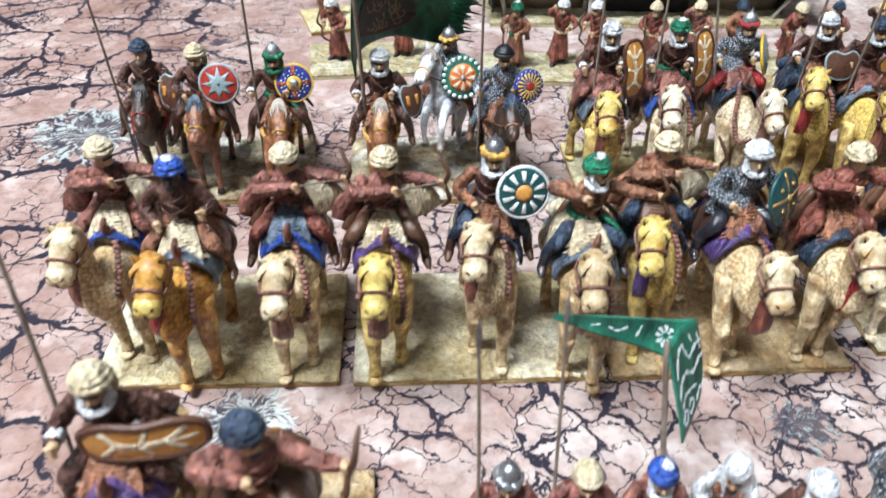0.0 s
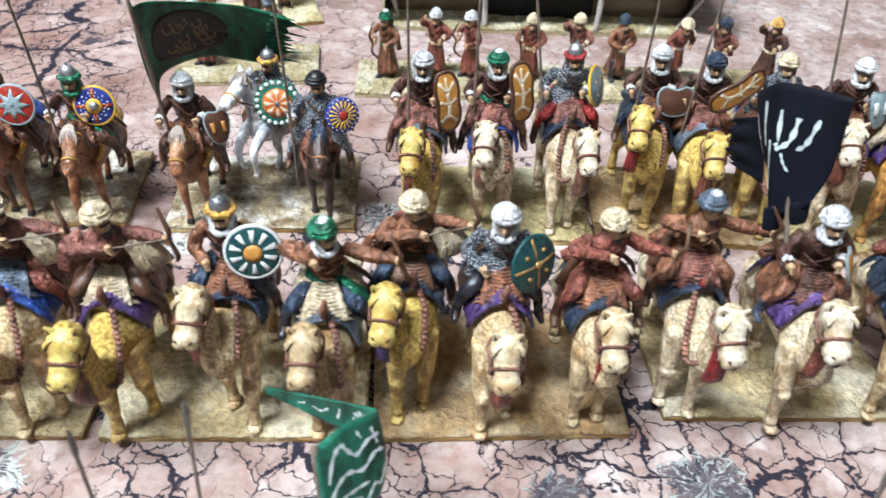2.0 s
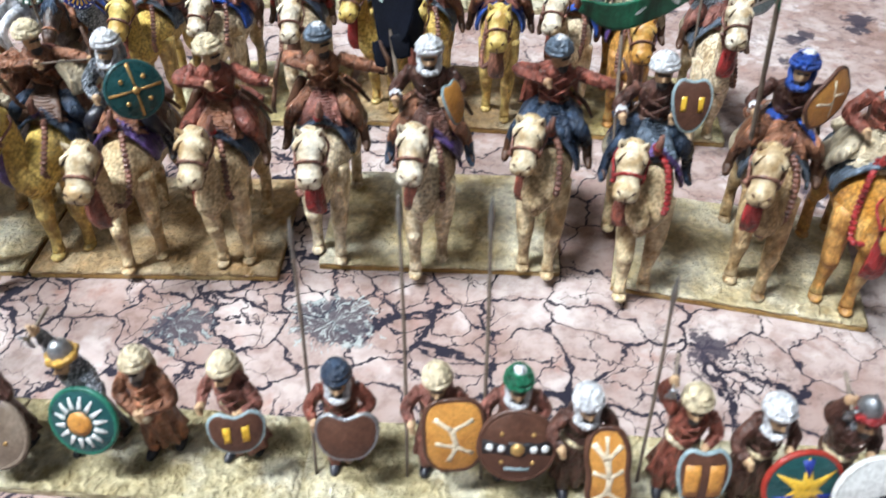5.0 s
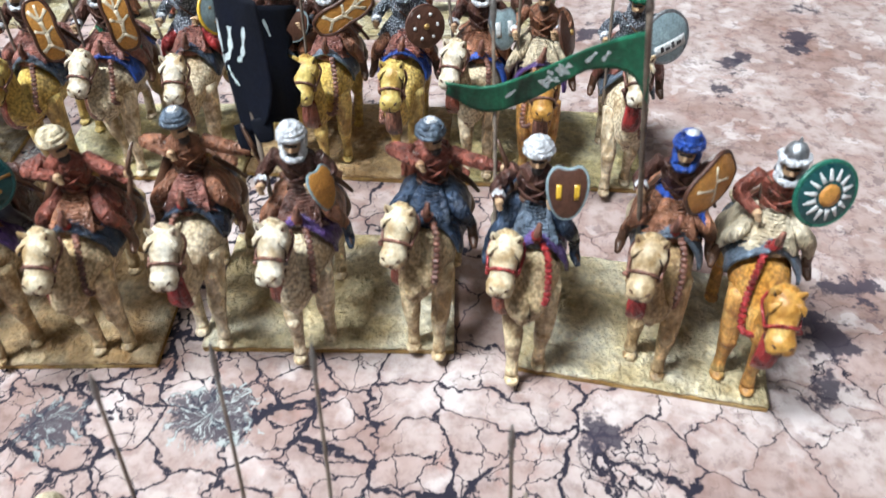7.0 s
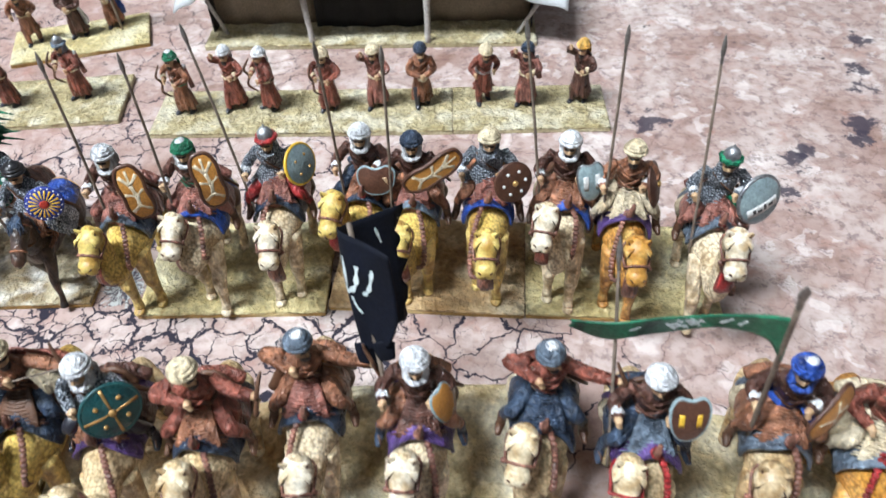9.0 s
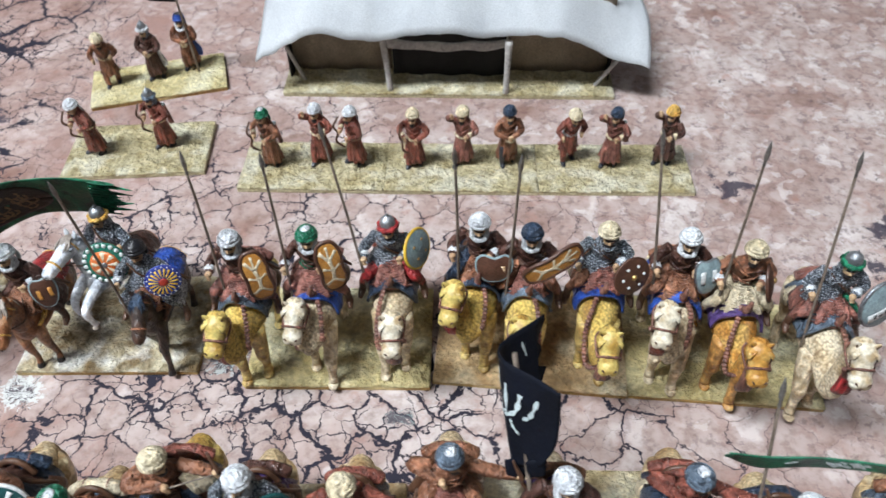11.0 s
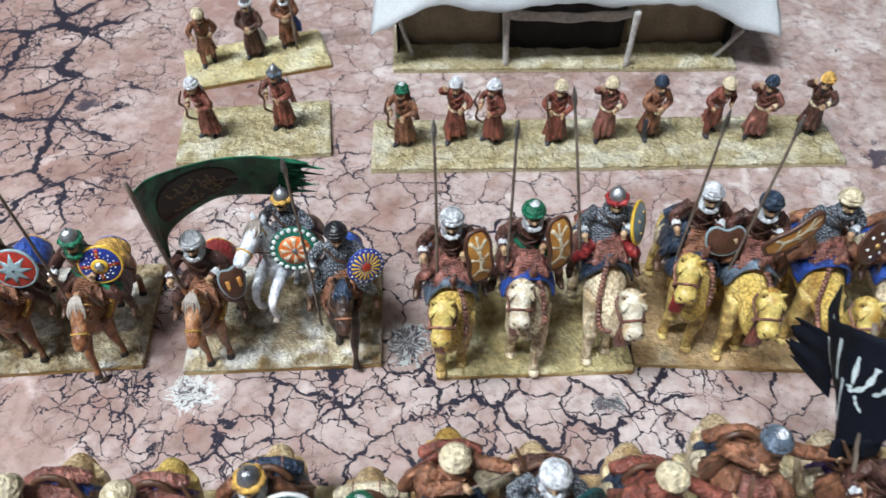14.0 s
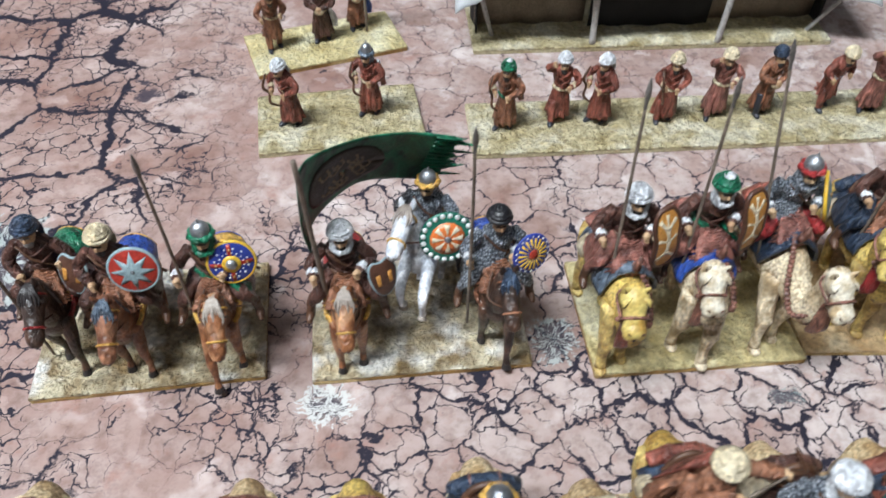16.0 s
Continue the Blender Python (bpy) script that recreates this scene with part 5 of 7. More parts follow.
# ---- shields, lances, banners ----
def outline(kind, n=40):
    t = np.linspace(0, 2 * np.pi, n, endpoint=False)
    x, z = np.sin(t), np.cos(t)
    if kind == "long":
        w = 0.43 * (1 - 0.17 * np.exp(-(z / 0.30) ** 2))
        return np.stack([w * np.sign(x) * np.abs(x) ** 0.62, np.sign(z) * np.abs(z) ** 0.9], 1)
    if kind == "heart":
        w = 0.80 * np.sign(x) * np.abs(x) ** 0.75 * (0.80 + 0.20 * z)
        return np.stack([w, z * 0.95 - 0.16 * np.exp(-(x / 0.25) ** 2) * (z > 0)], 1)
    if kind == "wide":
        w = 1.0 * np.sign(x) * np.abs(x) ** 0.7 * (0.86 + 0.14 * z)
        return np.stack([w, 0.72 * z - 0.17 * np.exp(-(x / 0.22) ** 2) * (z > 0) + 0.10 * np.abs(x) * (z > 0)], 1)
    if kind == "square":
        return np.stack([0.74 * np.sign(x) * np.abs(x) ** 0.45 * (0.92 + 0.08 * z), 0.9 * np.sign(z) * np.abs(z) ** 0.5 + 0.07 * np.cos(3 * t)], 1)
    return np.stack([x, z], 1)


def shield(x, y, z, size, kind, board, rim, marks, label, yaw=0, pitch=-18, roll=0, dome=0.16):
    """A small shield that faces -y before it is turned; size: half its height in mm."""
    ob = holder("shield", at(x, y, z, pitch, roll, yaw), label, "toy shield", "painted shields")
    o = outline(kind) * size
    big = np.abs(o).max()
    lift = lambda q: -dome * size * (1 - np.minimum(1, (q ** 2).sum(-1) / big ** 2))
    mo = Mold()
    front = []
    for s in (0.02, 0.25, 0.5, 0.75, 0.93, 1.0):
        q = o * s
        front.append(np.stack([q[:, 0], lift(q) - 0.25, q[:, 1]], 1))
    back = [f + V3((0, 0.75, 0)) for f in front[::-1]]
    mo.rings(front + back, board)
    board_ob = part("board", mo, ob)
    if rim:
        mo = Mold()
        q = np.vstack([o, o[:1]])
        mo.tube([(a, lift(V3((a, b))) + 0.1, b) for a, b in q], [0.085 * size if kind == "round" else 0.07 * size], rim, seg=8, k=60, ref=(0, 1, 0), cap=False)
        part("rim", mo, ob)

    def mark(name, poly, mat, h=0.09):
        p = V3(poly) * size
        c = p.mean(0)
        fine = []
        for i in range(len(p)):
            a, b = p[i], p[(i + 1) % len(p)]
            fine += [a, a * 0.5 + b * 0.5]
        fine = np.array(fine)
        m2 = Mold()
        lay = lambda q, k: np.stack([q[:, 0], lift(q) - 0.25 - k, q[:, 1]], 1)
        m2.rings([lay(fine, -0.1), lay(fine, h), lay(c + (fine - c) * 0.5, h), lay(c + (fine - c) * 0.04, h)], mat, cap=False)
        return part(name, m2, board_ob)

    def boss(r, mat, px=0, pz=0):
        m2 = Mold()
        m2.ball((px * size, lift(V3((px, pz)) * size) - 0.3, pz * size), (r * size, r * size * 0.7, r * size), mat, seg=12)
        part("boss", m2, board_ob)

    polar = lambda a, r: (r * math.sin(a), r * math.cos(a))
    for m in marks:
        k = m[0]
        if k == "boss":
            boss(*m[1:])
        elif k == "studs":
            for i in range(m[1]):
                px, pz = polar(2 * math.pi * (i + 0.5) / m[1], m[3])
                boss(m[4], m[2], px, pz)
        elif k == "disc":
            mark("disc", [polar(2 * math.pi * i / 14, m[2]) for i in range(14)], m[1], m[3] if len(m) > 3 else 0.09)
        elif k == "rays":
            n, mat, r0, r1, w0, w1 = m[1:]
            for i in range(n):
                a = 2 * math.pi * i / n
                mark("ray", [polar(a - w0, r0), polar(a - w1, r1), polar(a + w1, r1), polar(a + w0, r0)], mat, 0.14)
        elif k == "star":
            n, mat, r0, r1 = m[1:]
            mark("star", [polar(math.pi * i / n, r1 if i % 2 == 0 else r0) for i in range(2 * n)], mat, 0.13)
        elif k == "bars":
            for cx, cz, w, h in m[2]:
                mark("bar", [(cx - w, cz - h), (cx - w, cz + h), (cx + w, cz + h), (cx + w, cz - h)], m[1], 0.16)
        elif k == "lines":
            for a, b, w in m[2]:
                d = (V3(b) - V3(a)) / np.linalg.norm(V3(b) - V3(a))
                q = V3((-d[1], d[0])) * w
                mark("line", [V3(a) - q, (V3(a) + V3(b)) / 2 - q * 0.7, V3(b) - q, V3(b) + q, (V3(a) + V3(b)) / 2 + q * 0.7, V3(a) + q], m[1], 0.05)
    return ob


GIRAFFE = ("lines", "hide_cream", [((-0.26, 0.72), (-0.02, 0.36), 0.068), ((0.27, 0.66), (-0.02, 0.36), 0.060), ((-0.02, 0.36), (0.03, -0.04), 0.075), ((0.03, -0.04), (-0.30, 0.10), 0.053), ((0.03, -0.04), (0.29, 0.12), 0.053),
                                  ((0.03, -0.04), (-0.02, -0.42), 0.075), ((-0.02, -0.42), (-0.30, -0.62), 0.068), ((-0.02, -0.42), (0.28, -0.70), 0.060), ((0.0, 0.86), (-0.02, 0.36), 0.045)])


def lance(foot_at, top, label="long grey-brown wire lance with an iron head", head=True, r=0.40, wide=0.66):
    a, b = V3(foot_at), V3(top)
    d = (b - a) / np.linalg.norm(b - a)
    ob = holder("lance", Matrix(), label, "toy lance", "lances")
    mo = Mold()
    mo.tube([a, a + (b - a) * 0.5 + (0.2, 0.15, 0), b - d * 5], [r, r, r * 0.9], "shaft_wood", seg=8, k=14)
    part("shaft", mo, ob)
    if head:
        mo = Mold()
        mo.tube([b - d * 7, b - d * 5.6, b - d * 4.2, b - d * 2.2, b], [(r * 1.1, r * 1.1), (r * 1.0, r * 0.9), (wide, 0.5), (wide * 0.9, 0.45), (0.1, 0.1)], "spear_iron", seg=8, k=16)
        part("spearhead", mo, ob)
    return ob


def surface(rows, nu, nv):
    """A grid through control rows (each row: points from the top edge to the bottom edge)."""
    rows = V3(rows)
    cols = np.stack([spline(rows[:, j], nu) for j in range(rows.shape[1])], 1)
    return np.stack([spline(cols[i], nv) for i in range(nu)], 0)


def sample(g, u, v):
    a, b = g.shape[0] - 1, g.shape[1] - 1
    x, y = min(max(u, 0), 1) * a, min(max(v, 0), 1) * b
    i, j = min(int(x), a - 1), min(int(y), b - 1)
    s, t = x - i, y - j
    return (g[i, j] * (1 - s) + g[i + 1, j] * s) * (1 - t) + (g[i, j + 1] * (1 - s) + g[i + 1, j + 1] * s) * t


def stroke(parent, g, line, mat, w, name="stroke", h=0.235):
    """A flat painted bar on both faces of a cloth, along (u, v) points."""
    p = spline(line, 5 * len(line)) if len(line) > 2 else spline(line, 6)
    q = np.array([sample(g, u, v) for u, v in p])
    nr = np.array([np.cross(sample(g, u + 0.02, v) - sample(g, u - 0.02, v), sample(g, u, v + 0.03) - sample(g, u, v - 0.03)) for u, v in p])
    nr /= np.linalg.norm(nr, axis=1)[:, None] + 1e-9
    t = np.gradient(q, axis=0)
    t /= np.linalg.norm(t, axis=1)[:, None] + 1e-9
    sd = np.cross(t, nr)
    mo = Mold()
    loops = []
    for i in range(len(q)):
        k = w * (0.75 + 0.35 * math.sin(1.3 * i + u_phase(line)))
        loops.append(np.array([q[i] + sd[i] * k + nr[i] * h, q[i] - sd[i] * k + nr[i] * h, q[i] - sd[i] * k - nr[i] * h, q[i] + sd[i] * k - nr[i] * h]))
    mo.rings(loops, mat)
    return flat(part(name, mo, parent))


def u_phase(line):
    return 20 * line[0][0] + 7 * line[0][1]


def ragged(g, seed, depth):
    """Frays the far edge of a cloth."""
    r = np.random.default_rng(seed)
    k = g.shape[1]
    for j in range(k):
        g[-1, j] += (g[-1, j] - g[-3, j]) * r.uniform(-0.4, depth)
    return g


def banner(pole_foot, pole_top, rows, cloth, label, marks=(), nu=40, nv=16, fray=None, wave=0.0, r=0.55, tip=True):
    ob = holder("banner", Matrix(), label, "toy banner", "banners")
    a, b = V3(pole_foot), V3(pole_top)
    d = (b - a) / np.linalg.norm(b - a)
    mo = Mold()
    mo.tube([a, (a + b) / 2, b], [r], "shaft_wood", seg=8, k=12)
    part("pole", mo, ob)
    if tip:
        mo = Mold()
        mo.tube([b - d * 1.5, b + d * 0.8, b + d * 2.6, b + d * 5], [(0.7, 0.6), (0.6, 0.5), (1.0, 0.5), (0.1, 0.1)], "spear_iron", seg=8)
        part("finial", mo, ob)
    g = surface(rows, nu, nv)
    if wave:
        for i in range(nu):
            g[i, :, 1] += wave * math.sin(i / nu * 9) * (i / nu)
    if fray:
        g = ragged(g, fray[0], fray[1])
    mo = Mold()
    mo.sheet(g, 0.35, cloth)
    flag = part("flag", mo, ob)
    for m in marks:
        stroke(flag, g, m[0], m[1], m[2], m[3] if len(m) > 3 else "stroke")
    return flag, g


def mount(x, y, yaw, o, beast, group, label):
    """One figurine: beast and rider in one mesh; x, y: below the rider's head."""
    M = Mold()
    o.setdefault("ph", (abs(x) * 0.37 + y * 0.11) % 6.28)
    o.setdefault("stride", o["ph"])
    if beast == "camel":
        camel(M, o)
        seated(M, 36.2, o)
        name = "camel_rider_figurine"
    else:
        if o.get("rear"):
            # tilt about the hind hooves; the head is given as it stands after the tilt
            t = turn(-24, 0, 0)
            hind = V3((0, 11, 0.5))
            M.base[:3, :3] = t
            M.base[:3, 3] = V3((0, 5, 0.5)) - t @ hind
            o["head"] = tuple(t.T @ (V3(o["head"]) - (0, 5, 0.5)) + hind)
        o["full"] = 0.72
        horse(M, o)
        if o.get("rear"):
            M.base = np.eye(4)
            M.base[:3, 3] = (0, 6.0, -1.0)
        seated(M, 27.0, o)
        name = "horse_rider_figurine"
    return thing(name, M, at(x, y, TZ, 0, 0, yaw), label, "figurine", group)


def local(x, y, yaw, p):
    """A place in the world as a figurine at x, y, turned by yaw, sees it."""
    c, s = math.cos(radians(yaw)), math.sin(radians(yaw))
    dx, dy = p[0] - x, p[1] - y
    return (c * dx + s * dy, -s * dx + c * dy, p[2] - TZ)


FRONT = "front camel riders"
A = [
    (-57.3, 127.5, 0, (-62.7, 103.0, 38.5), dict(coat="coat_cream", saddle="cloth_blue", robe="cloth_rose", hat=("turban", "cloth_cream"), pose="draw", tassel="cloth_rose", fleece="cloth_bone", rope=1), "cream camel with archer in rose robe and cream turban"),
    (-40.5, 119.5, 0, (-43.2, 94.0, 37.6), dict(coat="coat_orange", muzzle="coat_yellow", saddle="cloth_slate", robe="cloth_umber", low="cloth_rust", hat=("turban", "cloth_blue"), face="beard_dark", pose="rein", tassel="cloth_red", fleece="cloth_bone", cloak="cloth_brick"), "orange camel with rider in dark robe and blue turban"),
    (-17.9, 124.5, 0, (-18.5, 93.6, 36.7), dict(coat="coat_cream", saddle="cloth_blue", robe="cloth_rose", leg="cloth_brick", hat=("turban", "cloth_cream"), pose="draw", fleece="cloth_slate", quiver=1, rope=1), "cream camel with archer in rose robe on blue saddlecloth"),
    (3.4, 122.5, 0, (1.4, 92.4, 37.3), dict(coat="coat_yellow", muzzle="coat_yellow", saddle="cloth_purple", robe="cloth_rose", leg="leather", hat=("turban", "cloth_cream"), pose="draw", fleece="cloth_bone", quiver=1, rope=1), "yellow camel with archer in rose robe and cream turban"),
    (27.7, 125.0, 0, (22.2, 102.2, 38.2), dict(coat="coat_cream", saddle="cloth_navy", robe="cloth_umber", leg="cloth_navy", low="cloth_navy", hat=("helmet", "cloth_yellow"), pose="rein", tassel="cloth_brick", scarf="cloth_white", sleeve="cloth_rust"), "cream camel with helmeted rider in yellow headband"),
    (48.7, 118.5, 0, (45.7, 92.6, 37.2), dict(coat="coat_tan", saddle="cloth_slate", robe="cloth_rust", low="cloth_bone", leg="cloth_navy", hat=("turban", "cloth_green"), pose="reach", sash="cloth_green", fleece="cloth_bone", scarf="cloth_white", lean=1.0, boot="boot_dark"), "tan camel with archer in green turban and rust robe"),
    (66.9, 127.7, 0, (60.6, 104.0, 37.2), dict(coat="coat_yellow", muzzle="coat_yellow", saddle="cloth_navy", robe="cloth_rust", low="cloth_rust", leg="cloth_navy", hat=("turban", "cloth_cream"), pose="draw", tassel="cloth_purple", fleece="leather", cloak="cloth_brick"), "yellow camel with archer in rust robe"),
    (86.3, 123.5, 0, (85.3, 93.0, 35.4), dict(coat="coat_cream", saddle="cloth_purple", robe="mail", mail=True, low="cloth_umber", leg="boot_dark", hat=("turban", "cloth_white"), pose="rein", scarf="cloth_white", beard="beard_grey", tassel="cloth_brick", boot="boot_dark"), "cream camel with rider in mail coat and white turban"),
    (108.6, 122.2, 0, (107.4, 97.7, 36.5), dict(coat="coat_cream", saddle="cloth_navy", robe="cloth_brick", low="cloth_brick", hat=("turban", "cloth_cream"), pose="archer", tassel="cloth_red", halter="rope_brown", quiver=1), "cream camel with archer drawing in brick-red robe"),
    (131.2, 129.0, 0, (132.0, 98.8, 36.5), dict(coat="coat_white", saddle="cloth_navy", robe="cloth_rust", low="cloth_rust", hat=("turban", "cloth_slate"), pose="reach", tassel="cloth_red", fleece="cloth_rose", quiver=1), "white camel with archer in rust robe and slate turban"),
    (156.2, 123.8, 0, (152.9, 98.6, 38.0), dict(coat="coat_white", saddle="cloth_purple", robe="cloth_umber", low="cloth_rust", hat=("turban", "cloth_white"), pose="lance", tassel="cloth_brick", fleece="cloth_umber", boot="cloth_navy", scarf="cloth_white"), "white camel with banner bearer in white turban"),
    (184.0, 125.0, -7, (176.3, 104.5, 37.3), dict(coat="coat_cream", saddle="cloth_navy", robe="cloth_brick", low="cloth_navy", hat=("turban", "cloth_slate"), pose="reach", tassel="cloth_brick", fleece="cloth_navy", cloak="cloth_brick"), "cream camel with archer in brick-red robe on navy cloth"),
    (205.4, 118.6, -2, (197.4, 97.9, 35.9), dict(coat="coat_cream", saddle="cloth_purple", robe="cloth_umber", low="cloth_navy", leg="cloth_navy", hat=("turban", "cloth_white"), pose="lance", tassel="cloth_brick", halter="cloth_red", boot="cloth_navy", fleece="cloth_slate"), "cream camel with lancer in dark robe and red halter"),
    (235.0, 120.5, -11.6, (223.6, 95.5, 37.5), dict(coat="coat_tan", saddle="cloth_slate", robe="cloth_umber", low="cloth_rust", hat=("turban", "cloth_blue"), pose="lance", tassel="cloth_red", fleece="cloth_rust", sash="cloth_blue", scarf="cloth_blue"), "tan camel with banner bearer in bright blue turban"),
    (254.0, 116.0, -11.6, (248.6, 86.1, 33.0), dict(coat="coat_orange", muzzle="coat_orange", saddle="cloth_slate", robe="cloth_brick", low="cloth_bone", hat=("helmet", "cloth_white"), pose="rein", tassel="cloth_red", halter="cloth_red", fleece="cloth_bone", scarf="cloth_white"), "orange camel with helmeted rider holding a round shield"),
]
C = [
    (69.9, 193.0, 0, (66.2, 167.3, 35.5), dict(coat="coat_yellow", muzzle="coat_yellow", saddle="cloth_slate", robe="cloth_umber", low="cloth_rose", hat=("turban", "cloth_white"), pose="lance", tassel="cloth_brick", fleece="cloth_rose", scarf="cloth_white"), "yellow camel with lancer in dark robe and white turban"),
    (91.0, 195.0, 0, (86.7, 172.9, 34.6), dict(coat="coat_white", saddle="cloth_blue", robe="cloth_umber", low="cloth_rose", hat=("turban", "cloth_green"), pose="lance", sash="cloth_green", scarf="cloth_white", fleece="cloth_rose"), "white camel with lancer in green turban"),
    (113.3, 199.0, 0, (115.0, 167.3, 36.1), dict(coat="coat_white", saddle="cloth_navy", robe="mail", mail=True, low="cloth_brick", leg="cloth_red", hat=("helmet", "cloth_red"), pose="lance", fleece="cloth_rose", scarf="mail"), "white camel with mailed lancer in red-banded helmet"),
    (139.0, 200.0, -4, (129.8, 176.5, 38.5), dict(coat="coat_yellow", saddle="cloth_navy", robe="cloth_umber", low="cloth_navy", hat=("turban", "cloth_white"), pose="lance", tassel="cloth_red", scarf="cloth_white"), "yellow camel with lancer in dark robe"),
    (153.5, 196.0, -4, (149.0, 166.0, 36.5), dict(coat="coat_yellow", saddle="cloth_slate", robe="cloth_umber", low="cloth_rust", hat=("turban", "cloth_navy"), pose="lance", tassel="cloth_brick", scarf="cloth_white", fleece="cloth_rose"), "yellow camel with lancer in dark blue turban"),
    (174.7, 196.6, -4, (172.3, 161.5, 37.5), dict(coat="coat_yellow", muzzle="coat_yellow", saddle="cloth_blue", robe="mail", mail=True, low="cloth_rust", hat=("turban", "cloth_cream"), pose="lance", scarf="mail", fleece="cloth_rose"), "yellow camel with mailed rider in striped turban"),
    (196.4, 194.4, -4, (187.0, 168.8, 39.5), dict(coat="coat_white", saddle="cloth_blue", robe="cloth_umber", low="cloth_rust", hat=("turban", "cloth_white"), pose="lance", tassel="cloth_brick", scarf="cloth_white"), "white camel with lancer in dark robe and white turban"),
    (213.0, 190.0, -4, (211.0, 159.4, 35.9), dict(coat="coat_orange", muzzle="coat_orange", saddle="cloth_purple", robe="cloth_rust", low="cloth_bone", hat=("turban", "cloth_cream"), pose="lance", fleece="cloth_bone", boot="leather"), "orange camel with lancer in rust robe and tan turban"),
    (237.0, 186.0, -6, (233.0, 154.5, 43.0), dict(coat="coat_white", saddle="cloth_slate", robe="mail", mail=True, low="cloth_rose", hat=("helmet", "cloth_green"), pose="lance", tassel="cloth_red", sash="cloth_green", fleece="cloth_rose"), "white camel with mailed lancer in green-banded helmet"),
]
G = [
    (-38.7, 61.5, 2, (-40.0, 33.0, 36.0), dict(coat="coat_tan", saddle="cloth_purple", robe="cloth_umber", low="cloth_umber", hat=("turban", "cloth_cream"), pose="lance", tassel="cloth_brick", scarf="cloth_white"), "tan camel with lancer in dark robe and purple saddlecloth"),
    (-15.5, 51.5, 2, (-14.0, 24.0, 36.0), dict(coat="coat_orange", saddle="leather", robe="cloth_rose", low="leather", hat=("turban", "cloth_navy"), pose="archer", tassel="cloth_brick", quiver=1), "orange camel with archer in rose robe and navy turban"),
]
for rows, group in ((A, FRONT), (C, "camel lancers behind"), (G, "camel riders on the nearest base")):
    for x, y, yaw, muz, o, label in rows:
        o["head"] = local(x, y, yaw, muz)
        o.setdefault("twist", {"draw": 14, "archer": 8, "reach": 10}.get(o["pose"], -4))
        o.setdefault("lean", 0.9)
        o["rope"] = o.get("rope", 1 if o["head"][0] <= 0 else -1)
        mount(x, y, yaw, o, "camel", group, label)

HORSE = [
    (-70.0, 202.0, 0, (-67.0, 178.5, 31.0), dict(coat="horse_black", saddle="cloth_yellow", rump="cloth_green", robe="cloth_umber", hat=("turban", "cloth_navy"), pose="rein", strap="cloth_red", hem="cloth_yellow", beard="beard_grey"), "black horse with rider in dark robe and navy turban"),
    (-53.0, 198.0, 0, (-51.0, 174.0, 29.0), dict(coat="horse_brown", saddle="cloth_brick", rump="cloth_blue", robe="cloth_umber", hat=("turban", "cloth_cream"), pose="rein", strap="cloth_yellow", mane="cloth_slate", hem="cloth_yellow"), "brown horse with rider holding a star shield"),
    (-29.8, 197.0, 0, (-27.0, 173.5, 28.0), dict(coat="horse_chestnut", saddle="cloth_brick", rump="cloth_yellow", robe="cloth_umber", hat=("helmet", "cloth_green"), pose="lance", strap="cloth_yellow", mane="mane_grey", hem="cloth_blue", sash="cloth_green", scarf="cloth_green"), "chestnut horse with green-helmeted lancer"),
    (1.8, 195.0, 0, (1.9, 173.5, 28.0), dict(coat="horse_chestnut", saddle="cloth_yellow", rump="cloth_red", robe="cloth_umber", hat=("turban", "cloth_white"), pose="lance", strap="cloth_yellow", mane="mane_grey", hem="cloth_yellow", scarf="cloth_white"), "chestnut horse with standard bearer in white turban"),
    (22.0, 206.0, -16, None, dict(coat="horse_white", saddle="cloth_umber", rump="cloth_umber", robe="mail", mail=True, low="cloth_rust", hat=("helmet", "cloth_yellow"), pose="rein", strap="cloth_yellow", breast="cloth_brick", mane="mane_grey", rear=True, head=(-4.2, -17.2, 37.5), hem="cloth_rust", boot="boot_dark"), "rearing white horse with mailed rider in gold-banded helmet"),
    (39.3, 197.0, 0, (41.0, 176.0, 28.0), dict(coat="horse_black", saddle="cloth_blue", rump="cloth_blue", robe="mail", mail=True, low="mail", hat=("turban", "enamel_black"), pose="lance", strap="cloth_rust", mane="cloth_navy", hem="cloth_yellow"), "near-black horse with mailed rider and blue crupper"),
]
for x, y, yaw, muz, o, label in HORSE:
    if muz:
        o["head"] = local(x, y, yaw, muz)
    mount(x, y, yaw, o, "horse", "horsemen", label)


def soldier(x, y, yaw, label, group, **o):
    M = Mold()
    o["ph"] = (abs(x) * 0.71 + y * 0.13) % 6.28
    foot(M, o)
    thing("foot_soldier_figurine", M, at(x, y, TZ, 0, 0, yaw), label, "figurine", group)


NEAR, FAR = "front foot soldiers", "foot archers before the tent"
T, HM = "turban", "helmet"
soldier(24.7, 60.5, -8, "foot figure in salmon robe and steel helmet", NEAR, robe="cloth_rose", hat=(HM, "steel"), pose="spear")
soldier(38.5, 60.0, -6, "foot figure in grey-brown robe and white turban", NEAR, robe="cloth_rose", hat=(T, "cloth_cream"), pose="spear", leg="cloth_white")
soldier(51.8, 60.0, -4, "foot standard bearer in brown robe and blue turban", NEAR, robe="cloth_rose", low="cloth_rose", hat=(T, "cloth_blue"), pose="clasp", sash="cloth_blue", tail="cloth_blue", scarf="cloth_white")
soldier(65.3, 60.0, -28, "foot figure in white hooded cloak and brown robe", NEAR, robe="cloth_rust", hat=("hood", "cloth_white"), pose="clasp", leg="cloth_umber", sleeve="cloth_white")
